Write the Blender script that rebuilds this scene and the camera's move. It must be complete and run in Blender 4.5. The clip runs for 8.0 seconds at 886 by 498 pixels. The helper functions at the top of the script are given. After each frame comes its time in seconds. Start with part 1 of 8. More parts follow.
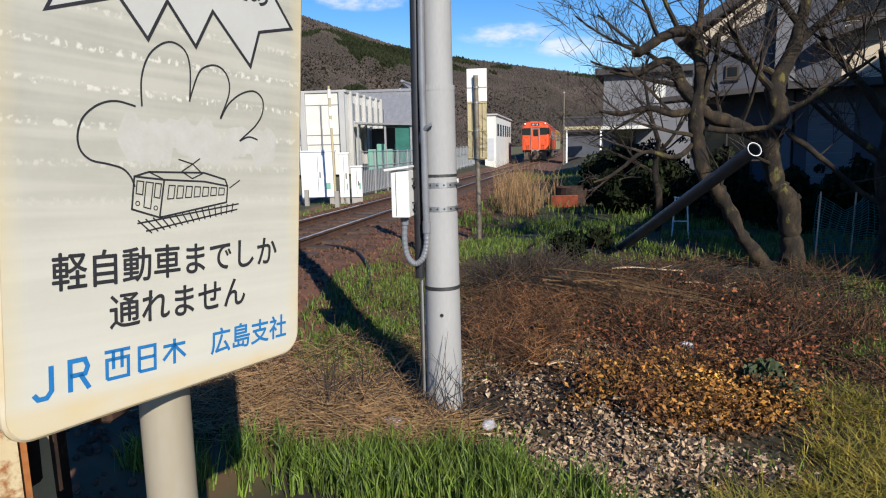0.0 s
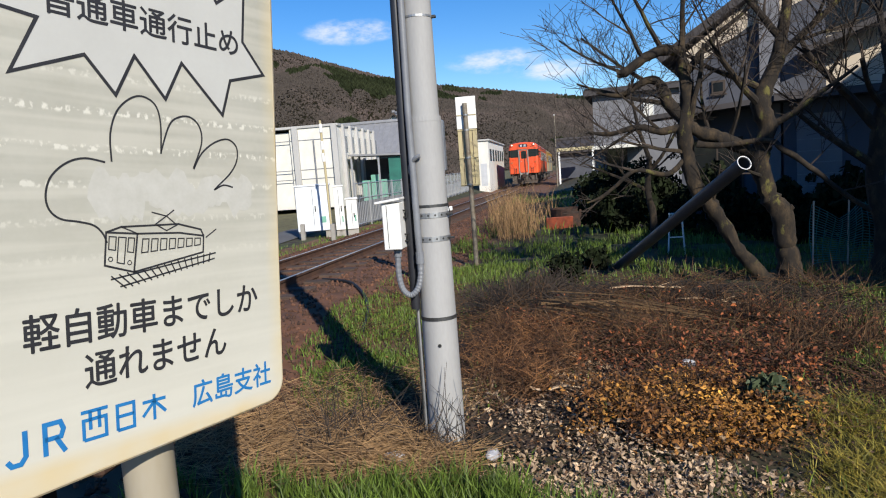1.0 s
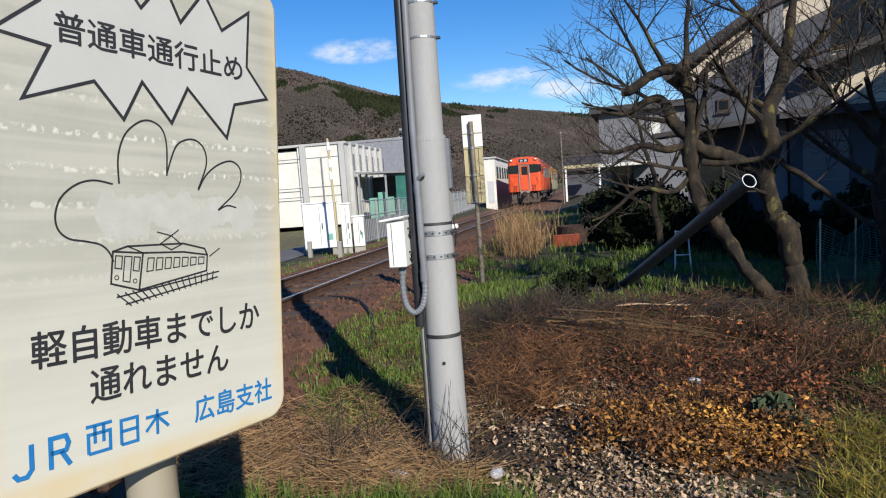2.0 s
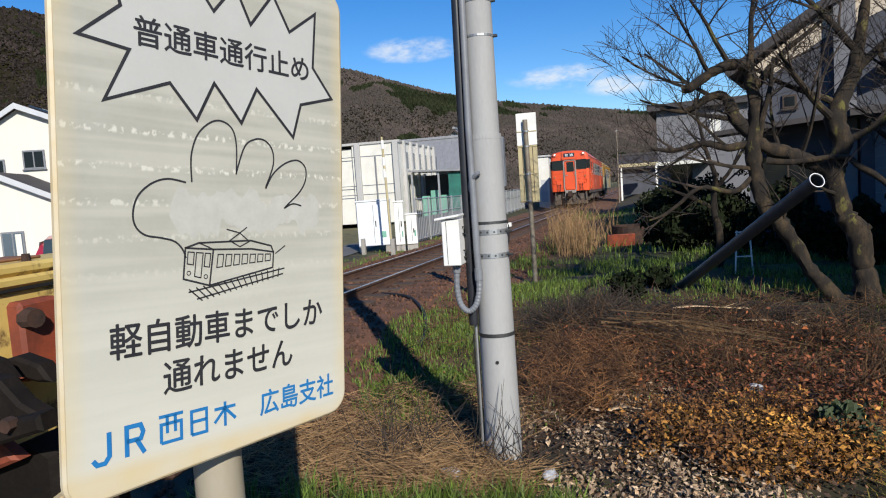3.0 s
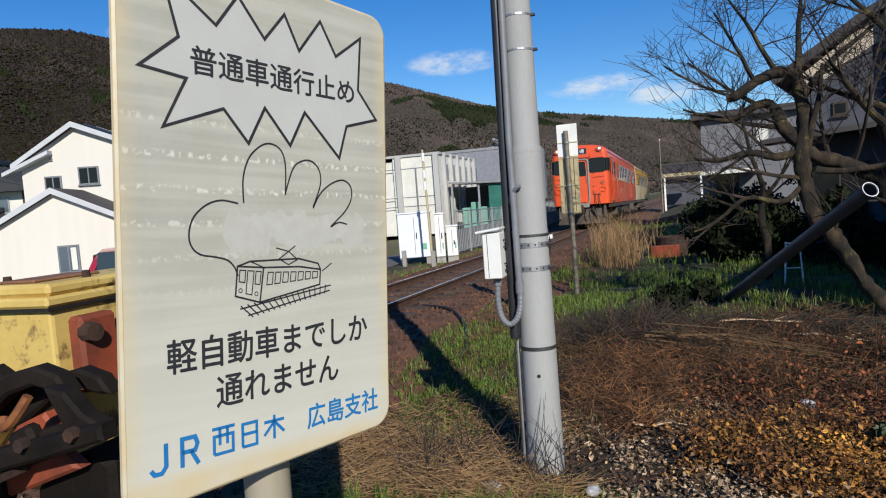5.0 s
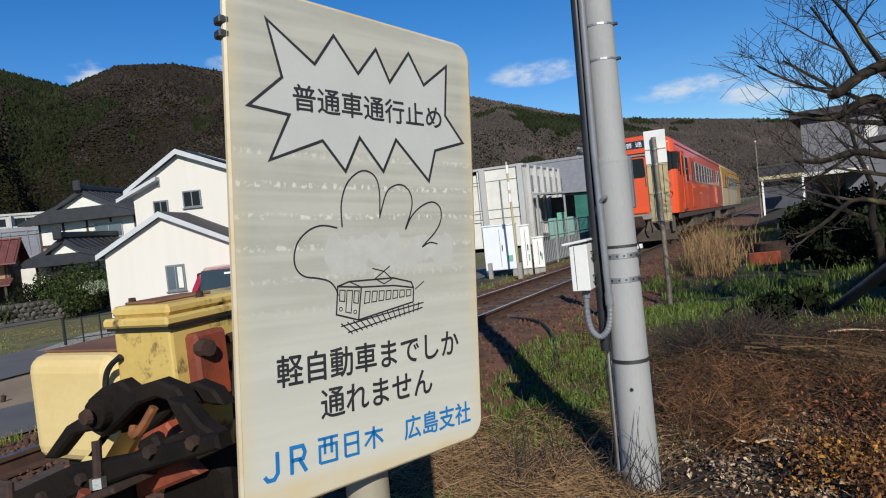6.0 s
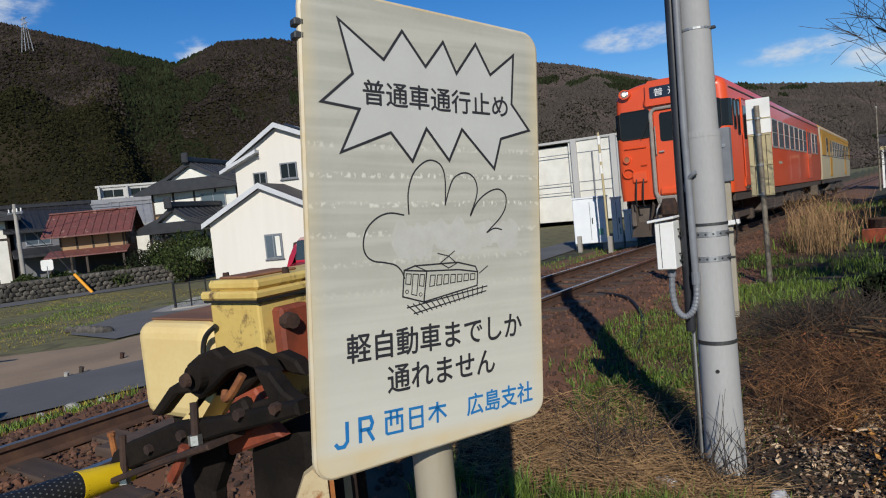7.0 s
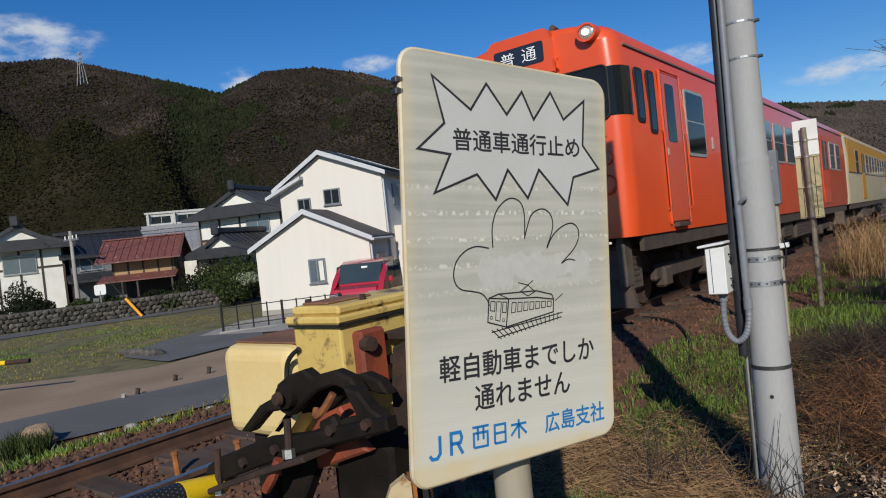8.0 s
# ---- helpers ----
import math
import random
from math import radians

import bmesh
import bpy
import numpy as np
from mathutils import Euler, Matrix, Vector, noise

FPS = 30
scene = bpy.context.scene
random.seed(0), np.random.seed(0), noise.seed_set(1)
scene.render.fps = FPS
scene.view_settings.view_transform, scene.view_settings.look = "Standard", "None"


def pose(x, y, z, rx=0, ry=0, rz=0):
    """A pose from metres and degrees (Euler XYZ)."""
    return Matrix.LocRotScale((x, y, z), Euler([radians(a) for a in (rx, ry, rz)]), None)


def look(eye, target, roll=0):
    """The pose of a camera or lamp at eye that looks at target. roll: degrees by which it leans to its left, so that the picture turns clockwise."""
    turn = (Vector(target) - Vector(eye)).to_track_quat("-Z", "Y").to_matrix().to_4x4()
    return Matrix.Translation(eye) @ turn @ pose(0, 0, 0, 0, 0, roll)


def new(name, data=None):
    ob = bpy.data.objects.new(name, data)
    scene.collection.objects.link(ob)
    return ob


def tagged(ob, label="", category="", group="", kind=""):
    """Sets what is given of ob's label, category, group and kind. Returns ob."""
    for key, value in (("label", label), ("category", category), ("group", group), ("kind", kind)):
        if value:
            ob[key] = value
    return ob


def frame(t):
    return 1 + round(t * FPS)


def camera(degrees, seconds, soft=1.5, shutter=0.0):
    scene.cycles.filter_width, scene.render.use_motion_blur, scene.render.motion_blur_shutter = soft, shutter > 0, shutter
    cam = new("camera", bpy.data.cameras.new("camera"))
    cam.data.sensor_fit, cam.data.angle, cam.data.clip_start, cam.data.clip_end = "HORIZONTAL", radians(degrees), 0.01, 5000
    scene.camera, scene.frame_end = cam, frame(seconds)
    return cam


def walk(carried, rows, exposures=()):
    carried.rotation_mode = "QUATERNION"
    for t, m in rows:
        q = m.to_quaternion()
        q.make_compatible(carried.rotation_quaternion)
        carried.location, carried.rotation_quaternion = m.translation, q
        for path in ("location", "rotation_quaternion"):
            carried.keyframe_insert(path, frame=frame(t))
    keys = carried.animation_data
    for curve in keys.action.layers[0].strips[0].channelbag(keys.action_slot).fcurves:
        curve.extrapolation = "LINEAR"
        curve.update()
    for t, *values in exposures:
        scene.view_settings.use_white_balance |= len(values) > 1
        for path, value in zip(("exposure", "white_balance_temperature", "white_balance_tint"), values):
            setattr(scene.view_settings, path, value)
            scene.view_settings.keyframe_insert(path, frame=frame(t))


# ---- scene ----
cam = camera(67.35, 8.0, soft=1.1)
PATH = [
    (0.0, pose(0.000, 0.000, 1.420, 81.00, 1.29, 9.98)),
    (0.5, pose(0.009, 0.013, 1.426, 81.74, 2.70, 9.54)),
    (1.0, pose(0.027, 0.017, 1.435, 83.28, 4.13, 9.47)),
    (1.2, pose(0.033, 0.012, 1.437, 84.10, 4.25, 9.60)),
    (2.3, pose(0.048, -0.006, 1.442, 85.10, 3.96, 10.75)),
    (2.5, pose(0.043, -0.004, 1.445, 85.57, 4.47, 13.08)),
    (3.0, pose(0.031, -0.006, 1.442, 84.98, 3.91, 14.58)),
    (3.5, pose(0.030, -0.001, 1.445, 85.24, 4.18, 15.36)),
    (4.0, pose(0.033, -0.001, 1.450, 85.76, 4.72, 16.12)),
    (4.2, pose(0.034, -0.002, 1.451, 85.87, 4.86, 16.57)),
    (5.3, pose(0.033, -0.035, 1.456, 86.81, 4.28, 19.17)),
    (5.5, pose(0.034, -0.043, 1.460, 87.55, 4.98, 20.87)),
    (6.0, pose(0.044, -0.061, 1.465, 87.95, 6.01, 25.38)),
    (6.5, pose(0.082, -0.063, 1.480, 87.07, 5.06, 29.24)),
    (7.0, pose(0.107, -0.079, 1.488, 86.25, 5.69, 33.13)),
    (7.5, pose(0.125, -0.161, 1.499, 84.39, 7.64, 31.46)),
    (8.0, pose(0.108, -0.220, 1.515, 88.64, 6.08, 36.45)),
]
EXPOSURES = [(0.0, -0.05, 6480, 9), (2.5, -0.14, 6400, 8), (4.0, -0.24, 6370, 8), (6.0, -0.42, 6300, 7), (8.0, -0.58, 6380, 8)]
walk(cam, PATH, EXPOSURES)

# ---- light: low afternoon sun from behind and to the right, clear sky with small clouds ----
SUN_EL, SUN_AZ = 29.0, 31.0   # degrees; azimuth from -y towards +x
sun_dir = Vector((math.sin(radians(SUN_AZ)) * math.cos(radians(SUN_EL)),
                  -math.cos(radians(SUN_AZ)) * math.cos(radians(SUN_EL)), math.sin(radians(SUN_EL))))
sun = new("sun", bpy.data.lights.new("sun", "SUN"))
sun.data.energy, sun.data.angle, sun.data.color = 6.2, radians(0.5), (1.0, 0.93, 0.82)
sun.matrix_world = look((0, 0, 30), Vector((0, 0, 30)) - sun_dir)


def build_world():
    world = bpy.data.worlds.new("sky")
    scene.world = world
    world.use_nodes = True
    nt = world.node_tree
    nt.nodes.clear()
    N, L = nt.nodes.new, nt.links.new
    out, bg, sky = N("ShaderNodeOutputWorld"), N("ShaderNodeBackground"), N("ShaderNodeTexSky")
    sky.sky_type, sky.sun_disc = "NISHITA", False
    sky.sun_elevation, sky.sun_rotation = radians(SUN_EL), radians(180 - SUN_AZ)
    sky.air_density, sky.dust_density, sky.ozone_density = 1.0, 0.0, 4.0
    tc, no, mx = N("ShaderNodeTexCoord"), N("ShaderNodeTexNoise"), N("ShaderNodeMix")
    mp = N("ShaderNodeMapping")
    mp.inputs["Scale"].default_value = (9.0, 9.0, 22.0)
    L(tc.outputs["Generated"], mp.inputs["Vector"])
    L(mp.outputs[0], no.inputs["Vector"])
    no.inputs["Scale"].default_value, no.inputs["Detail"].default_value, no.inputs["Roughness"].default_value = 2.2, 8, 0.62

    def calc(op, a, b):
        k = N("ShaderNodeMath")
        k.operation = op
        for i, v in enumerate((a, b)):
            if isinstance(v, (int, float)):
                k.inputs[i].default_value = v
            else:
                L(v, k.inputs[i])
        return k.outputs[0]

    def along(axis):
        k = N("ShaderNodeVectorMath")
        k.operation = "DOT_PRODUCT"
        L(tc.outputs["Generated"], k.inputs[0])
        k.inputs[1].default_value = axis
        return k.outputs["Value"]

    # small fair-weather clouds: bearing, height, half width and half height in degrees
    mass = None
    for az, el, wide, high in ((16.4, 11.8, 4.6, 1.25), (4.2, 8.7, 5.0, 1.2), (-0.6, 7.6, 4.2, 1.0), (52.2, 14.1, 1.7, 1.3), (41.2, 14.7, 2.6, 0.9), (66.6, 16.9, 5.6, 2.0),
                               (-40, 12, 6, 1.6), (-75, 16, 7, 2.0), (110, 13, 6, 1.8), (150, 15, 7, 2.0), (-140, 14, 6, 1.6)):
        a, e = radians(az), radians(el)
        side = along((math.cos(a), math.sin(a), 0))
        up = along((math.sin(a) * math.sin(e), -math.cos(a) * math.sin(e), math.cos(e)))
        ahead = along((-math.sin(a) * math.cos(e), math.cos(a) * math.cos(e), math.sin(e)))
        u, v = calc("DIVIDE", side, radians(wide)), calc("DIVIDE", up, radians(high))
        d = calc("SUBTRACT", 1.0, calc("ADD", calc("MULTIPLY", u, u), calc("MULTIPLY", v, v)))
        d = calc("MULTIPLY", calc("MAXIMUM", d, 0.0), calc("GREATER_THAN", ahead, 0.3))
        mass = d if mass is None else calc("MAXIMUM", mass, d)
    ra = N("ShaderNodeMapRange")
    ra.interpolation_type = "SMOOTHSTEP"
    ra.inputs["From Min"].default_value, ra.inputs["From Max"].default_value = 0.16, 0.85
    ra.inputs["To Max"].default_value = 0.86
    lumps = calc("MAXIMUM", calc("SUBTRACT", calc("MULTIPLY", no.outputs["Fac"], 2.0), 0.45), 0.0)
    L(calc("MULTIPLY", calc("POWER", mass, 0.6), lumps), ra.inputs["Value"])
    mx.data_type = "RGBA"
    mx.inputs[7].default_value = (6.6, 6.9, 7.4, 1)
    L(ra.outputs[0], mx.inputs[0])
    hsv = N("ShaderNodeHueSaturation")
    hsv.inputs["Saturation"].default_value = 1.32
    hsv.inputs["Hue"].default_value = 0.510
    L(sky.outputs[0], hsv.inputs["Color"])
    L(hsv.outputs[0], mx.inputs[6])
    L(mx.outputs[2], bg.inputs[0])
    bg.inputs[1].default_value = 0.142
    L(bg.outputs[0], out.inputs[0])


build_world()


# ---- materials ----
def material(name, base, second=None, rough=0.6, metal=0.0, scale=6.0, amount=0.5, fine=60.0, bump=0.15,
             wear=None, wear_at=0.62, wear_scale=3.0, stretch=(1, 1, 1), island=0.0, objrand=0.0, spec=0.5, coat=0.0,
             emit=None, transmission=0.0, subsurface=False):
    """A surface with colour at two scales of noise, fine relief and, if given, worn patches."""
    m = bpy.data.materials.new(name)
    m.use_nodes = True
    nt = m.node_tree
    N, L = nt.nodes.new, nt.links.new
    b = nt.nodes["Principled BSDF"]
    second = second or tuple(c * 0.72 for c in base)
    tc, mp = N("ShaderNodeTexCoord"), N("ShaderNodeMapping")
    mp.inputs["Scale"].default_value = stretch
    L(tc.outputs["Object"], mp.inputs["Vector"])
    big, small = N("ShaderNodeTexNoise"), N("ShaderNodeTexNoise")
    big.inputs["Scale"].default_value, big.inputs["Detail"].default_value = scale, 5
    small.inputs["Scale"].default_value, small.inputs["Detail"].default_value = fine, 3
    for n in (big, small):
        L(mp.outputs[0], n.inputs["Vector"])
    add = N("ShaderNodeMath")
    add.operation = "MULTIPLY_ADD"
    add.inputs[1].default_value = 0.35
    L(small.outputs["Fac"], add.inputs[0])
    L(big.outputs["Fac"], add.inputs[2])
    rng = N("ShaderNodeMapRange")
    rng.inputs["From Min"].default_value, rng.inputs["From Max"].default_value = 0.45, 0.95
    rng.inputs["To Min"].default_value, rng.inputs["To Max"].default_value = 0.0, amount * 2
    L(add.outputs[0], rng.inputs["Value"])
    mix = N("ShaderNodeMix")
    mix.data_type = "RGBA"
    mix.inputs[6].default_value, mix.inputs[7].default_value = (*base, 1), (*second, 1)
    L(rng.outputs[0], mix.inputs[0])
    col = mix.outputs[2]
    if wear:
        w, ramp, mw = N("ShaderNodeTexNoise"), N("ShaderNodeValToRGB"), N("ShaderNodeMix")
        w.inputs["Scale"].default_value, w.inputs["Detail"].default_value = wear_scale, 8
        w.inputs["Roughness"].default_value = 0.65
        L(mp.outputs[0], w.inputs["Vector"])
        ramp.color_ramp.elements[0].position, ramp.color_ramp.elements[1].position = wear_at, wear_at + 0.06
        L(w.outputs["Fac"], ramp.inputs[0])
        mw.data_type = "RGBA"
        L(ramp.outputs[0], mw.inputs[0])
        L(col, mw.inputs[6])
        mw.inputs[7].default_value = (*wear, 1)
        col = mw.outputs[2]
    if island or objrand:
        hsv, rr = N("ShaderNodeHueSaturation"), N("ShaderNodeMapRange")
        if island:
            src, var = N("ShaderNodeNewGeometry").outputs["Random Per Island"], island
        else:
            src, var = N("ShaderNodeObjectInfo").outputs["Random"], objrand
        rr.inputs["To Min"].default_value, rr.inputs["To Max"].default_value = 1 - var, 1 + var
        L(src, rr.inputs["Value"])
        L(rr.outputs[0], hsv.inputs["Value"])
        L(col, hsv.inputs["Color"])
        col = hsv.outputs[0]
    L(col, b.inputs["Base Color"])
    b.inputs["Roughness"].default_value, b.inputs["Metallic"].default_value = rough, metal
    b.inputs["Specular IOR Level"].default_value = spec
    b.inputs["Coat Weight"].default_value = coat
    b.inputs["Transmission Weight"].default_value = transmission
    if emit:
        b.inputs["Emission Color"].default_value, b.inputs["Emission Strength"].default_value = (*emit[0], 1), emit[1]
    if bump:
        bp = N("ShaderNodeBump")
        bp.inputs["Strength"].default_value, bp.inputs["Distance"].default_value = bump, 0.01
        L(add.outputs[0], bp.inputs["Height"])
        L(bp.outputs[0], b.inputs["Normal"])
    return m


M = {}
M["concrete"] = material("pole_concrete", (0.37, 0.365, 0.36), (0.29, 0.285, 0.28), 0.75, 0, 5, 0.5, 90, 0.12, wear=(0.30, 0.28, 0.25), wear_at=0.66, stretch=(1, 1, 0.25))
M["galv"] = material("galvanised_steel", (0.42, 0.43, 0.44), (0.30, 0.30, 0.30), 0.45, 0.7, 12, 0.5, 120, 0.05, wear=(0.25, 0.20, 0.16), wear_at=0.70)
M["darksteel"] = material("dark_strap", (0.10, 0.10, 0.10), (0.05, 0.05, 0.05), 0.5, 0.6, 20)
M["blackpvc"] = material("black_conduit", (0.018, 0.019, 0.024), (0.03, 0.03, 0.035), 0.35, 0, 8, 0.5, 80, 0.03)
M["greypvc"] = material("grey_conduit", (0.20, 0.21, 0.23), (0.14, 0.145, 0.16), 0.5, 0, 8, 0.5, 80, 0.03)
M["whitepaint"] = material("white_painted_steel", (0.80, 0.79, 0.76), (0.66, 0.65, 0.62), 0.45, 0, 3, 0.4, 60, 0.04, wear=(0.40, 0.33, 0.25), wear_at=0.74)
M["paleglaze"] = material("pale_burst_enamel", (0.50, 0.50, 0.475), (0.46, 0.455, 0.43), 0.42, 0, 12, 0.5, 120, 0.02)
M["bluewhite"] = material("white_cabinet_paint", (0.74, 0.77, 0.80), (0.62, 0.65, 0.70), 0.5, 0, 2, 0.4, 50, 0.04, wear=(0.45, 0.40, 0.33), wear_at=0.74)
M["yellowpost"] = material("weathered_cream_yellow", (0.50, 0.42, 0.23), (0.36, 0.30, 0.18), 0.6, 0, 4, 0.5, 60, 0.08, wear=(0.22, 0.11, 0.05), wear_at=0.62)
M["polemottle"] = material("mottled_grey_pole", (0.24, 0.215, 0.17), (0.15, 0.12, 0.085), 0.6, 0.1, 9, 0.7, 60, 0.1, wear=(0.10, 0.065, 0.04), wear_at=0.58, wear_scale=6)
M["creampaint"] = material("aged_cream_yellow_paint", (0.66, 0.50, 0.16), (0.55, 0.38, 0.11), 0.5, 0, 5, 0.6, 60, 0.10, wear=(0.13, 0.075, 0.04), wear_at=0.565, wear_scale=7.0)
M["palecream"] = material("pale_cream_paint", (0.72, 0.58, 0.28), (0.66, 0.48, 0.20), 0.5, 0, 4, 0.6, 60, 0.08, wear=(0.20, 0.11, 0.05), wear_at=0.62, wear_scale=5.0)
M["postpaint"] = material("chalky_post_paint", (0.36, 0.33, 0.27), (0.30, 0.25, 0.17), 0.6, 0, 5, 0.5, 60, 0.06, wear=(0.26, 0.13, 0.06), wear_at=0.60, stretch=(1, 1, 0.3))
M["rimpaint"] = material("yellowed_rim", (0.56, 0.51, 0.40), (0.50, 0.38, 0.20), 0.5, 0, 9, 0.6, 60, 0.06)
M["rust"] = material("rusted_steel", (0.075, 0.034, 0.020), (0.028, 0.016, 0.012), 0.85, 0.1, 9, 0.8, 90, 0.4)
M["rustred"] = material("red_lead_paint", (0.33, 0.065, 0.025), (0.17, 0.04, 0.02), 0.7, 0, 7, 0.7, 70, 0.2, wear=(0.06, 0.035, 0.025), wear_at=0.6)
M["greasy"] = material("greasy_black_iron", (0.017, 0.012, 0.009), (0.006, 0.0045, 0.0035), 0.78, 0.0, 9, 0.7, 80, 0.35, wear=(0.055, 0.028, 0.016), wear_at=0.58, spec=0.2)
M["brownlid"] = material("rusty_brown_lid", (0.28, 0.13, 0.065), (0.16, 0.075, 0.04), 0.8, 0, 6, 0.7, 80, 0.25, wear=(0.55, 0.40, 0.14), wear_at=0.66)
M["boltsteel"] = material("bright_bolt", (0.55, 0.55, 0.52), None, 0.35, 0.8, 20)
M["brightyellow"] = material("bright_yellow_plastic", (0.80, 0.55, 0.01), (0.65, 0.42, 0.01), 0.4, 0, 6, 0.4, 60, 0.03)
M["sleeveorange"] = material("orange_yellow_plastic", (0.80, 0.33, 0.012), (0.66, 0.26, 0.01), 0.4, 0, 6, 0.4, 60, 0.03)
M["mesh"] = material("black_boom_sleeve", (0.012, 0.012, 0.013), (0.02, 0.02, 0.02), 0.4)
M["meshdot"] = material("sleeve_pale_flecks", (0.15, 0.15, 0.135), None, 0.5)
M["rail"] = material("rail_side_rust", (0.115, 0.056, 0.030), (0.06, 0.030, 0.020), 0.85, 0.1, 6, 0.7, 60, 0.25)
M["railtop"] = material("polished_rail_head", (0.55, 0.50, 0.45), (0.42, 0.36, 0.30), 0.28, 0.9, 8, 0.4, 90, 0.02)
M["sleeper"] = material("weathered_sleeper", (0.095, 0.060, 0.040), (0.055, 0.035, 0.026), 0.9, 0, 5, 0.7, 60, 0.4, stretch=(0.4, 3, 3), objrand=0.25)
M["ballast"] = material("rusty_ballast", (0.145, 0.064, 0.034), (0.06, 0.032, 0.022), 0.95, 0, 3, 0.7, 40, 0.6, island=0.5)
M["orange"] = material("orange_vermilion_paint", (0.72, 0.090, 0.022), (0.62, 0.072, 0.02), 0.32, 0, 1.2, 0.4, 30, 0.015, coat=0.25, wear=(0.50, 0.075, 0.03), wear_at=0.72)
M["mustard"] = material("mustard_yellow_paint", (0.52, 0.26, 0.012), (0.45, 0.21, 0.012), 0.35, 0, 1.2, 0.4, 30, 0.01)
M["carcream"] = material("cream_car_paint", (0.44, 0.38, 0.26), (0.36, 0.31, 0.21), 0.4, 0, 1.2, 0.4, 30, 0.01)
M["roofgrey"] = material("train_roof_grey", (0.20, 0.15, 0.14), (0.14, 0.10, 0.10), 0.7, 0, 2)
M["underfloor"] = material("sooty_underfloor", (0.045, 0.038, 0.033), (0.085, 0.06, 0.045), 0.8, 0.1, 3, 0.7, 40, 0.2)
M["sootgrey"] = material("sooty_grey_steel", (0.13, 0.105, 0.085), (0.07, 0.055, 0.045), 0.75, 0.0, 3, 0.7, 40, 0.15)
M["wheel"] = material("wheel_steel", (0.14, 0.10, 0.08), (0.08, 0.06, 0.05), 0.6, 0.5, 5)
M["trainframe"] = material("dull_aluminium_frame", (0.55, 0.54, 0.50), (0.45, 0.44, 0.40), 0.4, 0.5, 5)
M["gangway"] = material("grey_rubber_gangway", (0.30, 0.27, 0.24), (0.20, 0.18, 0.16), 0.7, 0, 5)
M["rubber"] = material("black_rubber", (0.015, 0.015, 0.015), None, 0.6)
M["darkglass"] = material("dark_window_glass", (0.010, 0.012, 0.013), (0.016, 0.018, 0.020), 0.06, 0, 0.7, 0.3, 5, 0, spec=0.22)
M["blueglass"] = material("curtained_window_glass", (0.10, 0.13, 0.16), (0.06, 0.08, 0.10), 0.08, 0, 0.7, 0.4, 5, 0, spec=0.7)
M["headlamp"] = material("lit_headlamp", (0.9, 0.85, 0.7), None, 0.2, emit=((1.0, 0.80, 0.50), 3.0))
M["lens"] = material("headlamp_glass", (0.75, 0.75, 0.72), (0.5, 0.5, 0.48), 0.1, 0.6, 20)
M["taillens"] = material("amber_tail_lens", (0.35, 0.14, 0.06), None, 0.2)
M["whitetext"] = material("white_lettering", (0.82, 0.82, 0.82), (0.75, 0.75, 0.75), 0.5)
M["navy"] = material("dark_navy_panel", (0.02, 0.026, 0.045), None, 0.25)
M["ink"] = material("black_ink", (0.018, 0.018, 0.022), (0.03, 0.03, 0.034), 0.5, 0, 30, 0.5, 200, 0.0)
M["blueink"] = material("sky_blue_ink", (0.012, 0.15, 0.40), (0.02, 0.18, 0.44), 0.5, 0, 30, 0.5, 200, 0.0)
M["ghost"] = material("bleached_patch", (0.50, 0.49, 0.45), (0.44, 0.43, 0.385), 0.6, 0, 40, 0.6, 200, 0.0)
M["signback"] = material("sign_back_grey", (0.30, 0.30, 0.28), (0.22, 0.2, 0.18), 0.6, 0.2, 6)
M["housewhite"] = material("white_siding", (0.67, 0.63, 0.57), (0.62, 0.585, 0.525), 0.8, 0, 1.0, 0.4, 30, 0.03, stretch=(4, 4, 0.3))
M["plaster"] = material("aged_white_plaster", (0.74, 0.72, 0.66), (0.60, 0.58, 0.52), 0.85, 0, 1.5, 0.5, 20, 0.06)
M["eave"] = material("grey_white_fascia", (0.52, 0.53, 0.55), (0.44, 0.45, 0.47), 0.6, 0, 3)
M["slate"] = material("dark_slate_roof", (0.060, 0.052, 0.052), (0.04, 0.035, 0.036), 0.75, 0, 3, 0.6, 40, 0.2)
M["solar"] = material("solar_panel", (0.012, 0.016, 0.03), (0.02, 0.025, 0.04), 0.12, 0, 2, spec=0.7)
M["kawara"] = material("black_roof_tile", (0.020, 0.020, 0.023), (0.034, 0.034, 0.037), 0.5, 0, 3, 0.6, 30, 0.2, objrand=0.2)
M["redroof"] = material("faded_red_metal_roof", (0.20, 0.062, 0.05), (0.12, 0.045, 0.038), 0.6, 0, 3, 0.7, 30, 0.1, wear=(0.32, 0.16, 0.13), wear_at=0.6)
M["greyroof"] = material("grey_metal_roof", (0.27, 0.27, 0.28), (0.20, 0.20, 0.21), 0.55, 0, 2)
M["tanwall"] = material("tan_mud_wall", (0.36, 0.235, 0.125), (0.28, 0.18, 0.10), 0.9, 0, 2)
M["timber"] = material("dark_timber", (0.065, 0.045, 0.034), (0.04, 0.03, 0.024), 0.8, 0, 4, 0.6, 60, 0.2, stretch=(3, 3, 0.4))
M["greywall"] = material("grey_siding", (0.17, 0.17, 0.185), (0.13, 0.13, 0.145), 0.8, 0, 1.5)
M["beigewall"] = material("beige_mortar_wall", (0.58, 0.50, 0.40), (0.50, 0.42, 0.33), 0.85, 0, 1.2, 0.5, 40, 0.08)
M["aptconcrete"] = material("apartment_concrete", (0.48, 0.47, 0.45), (0.38, 0.37, 0.36), 0.8, 0, 0.5)
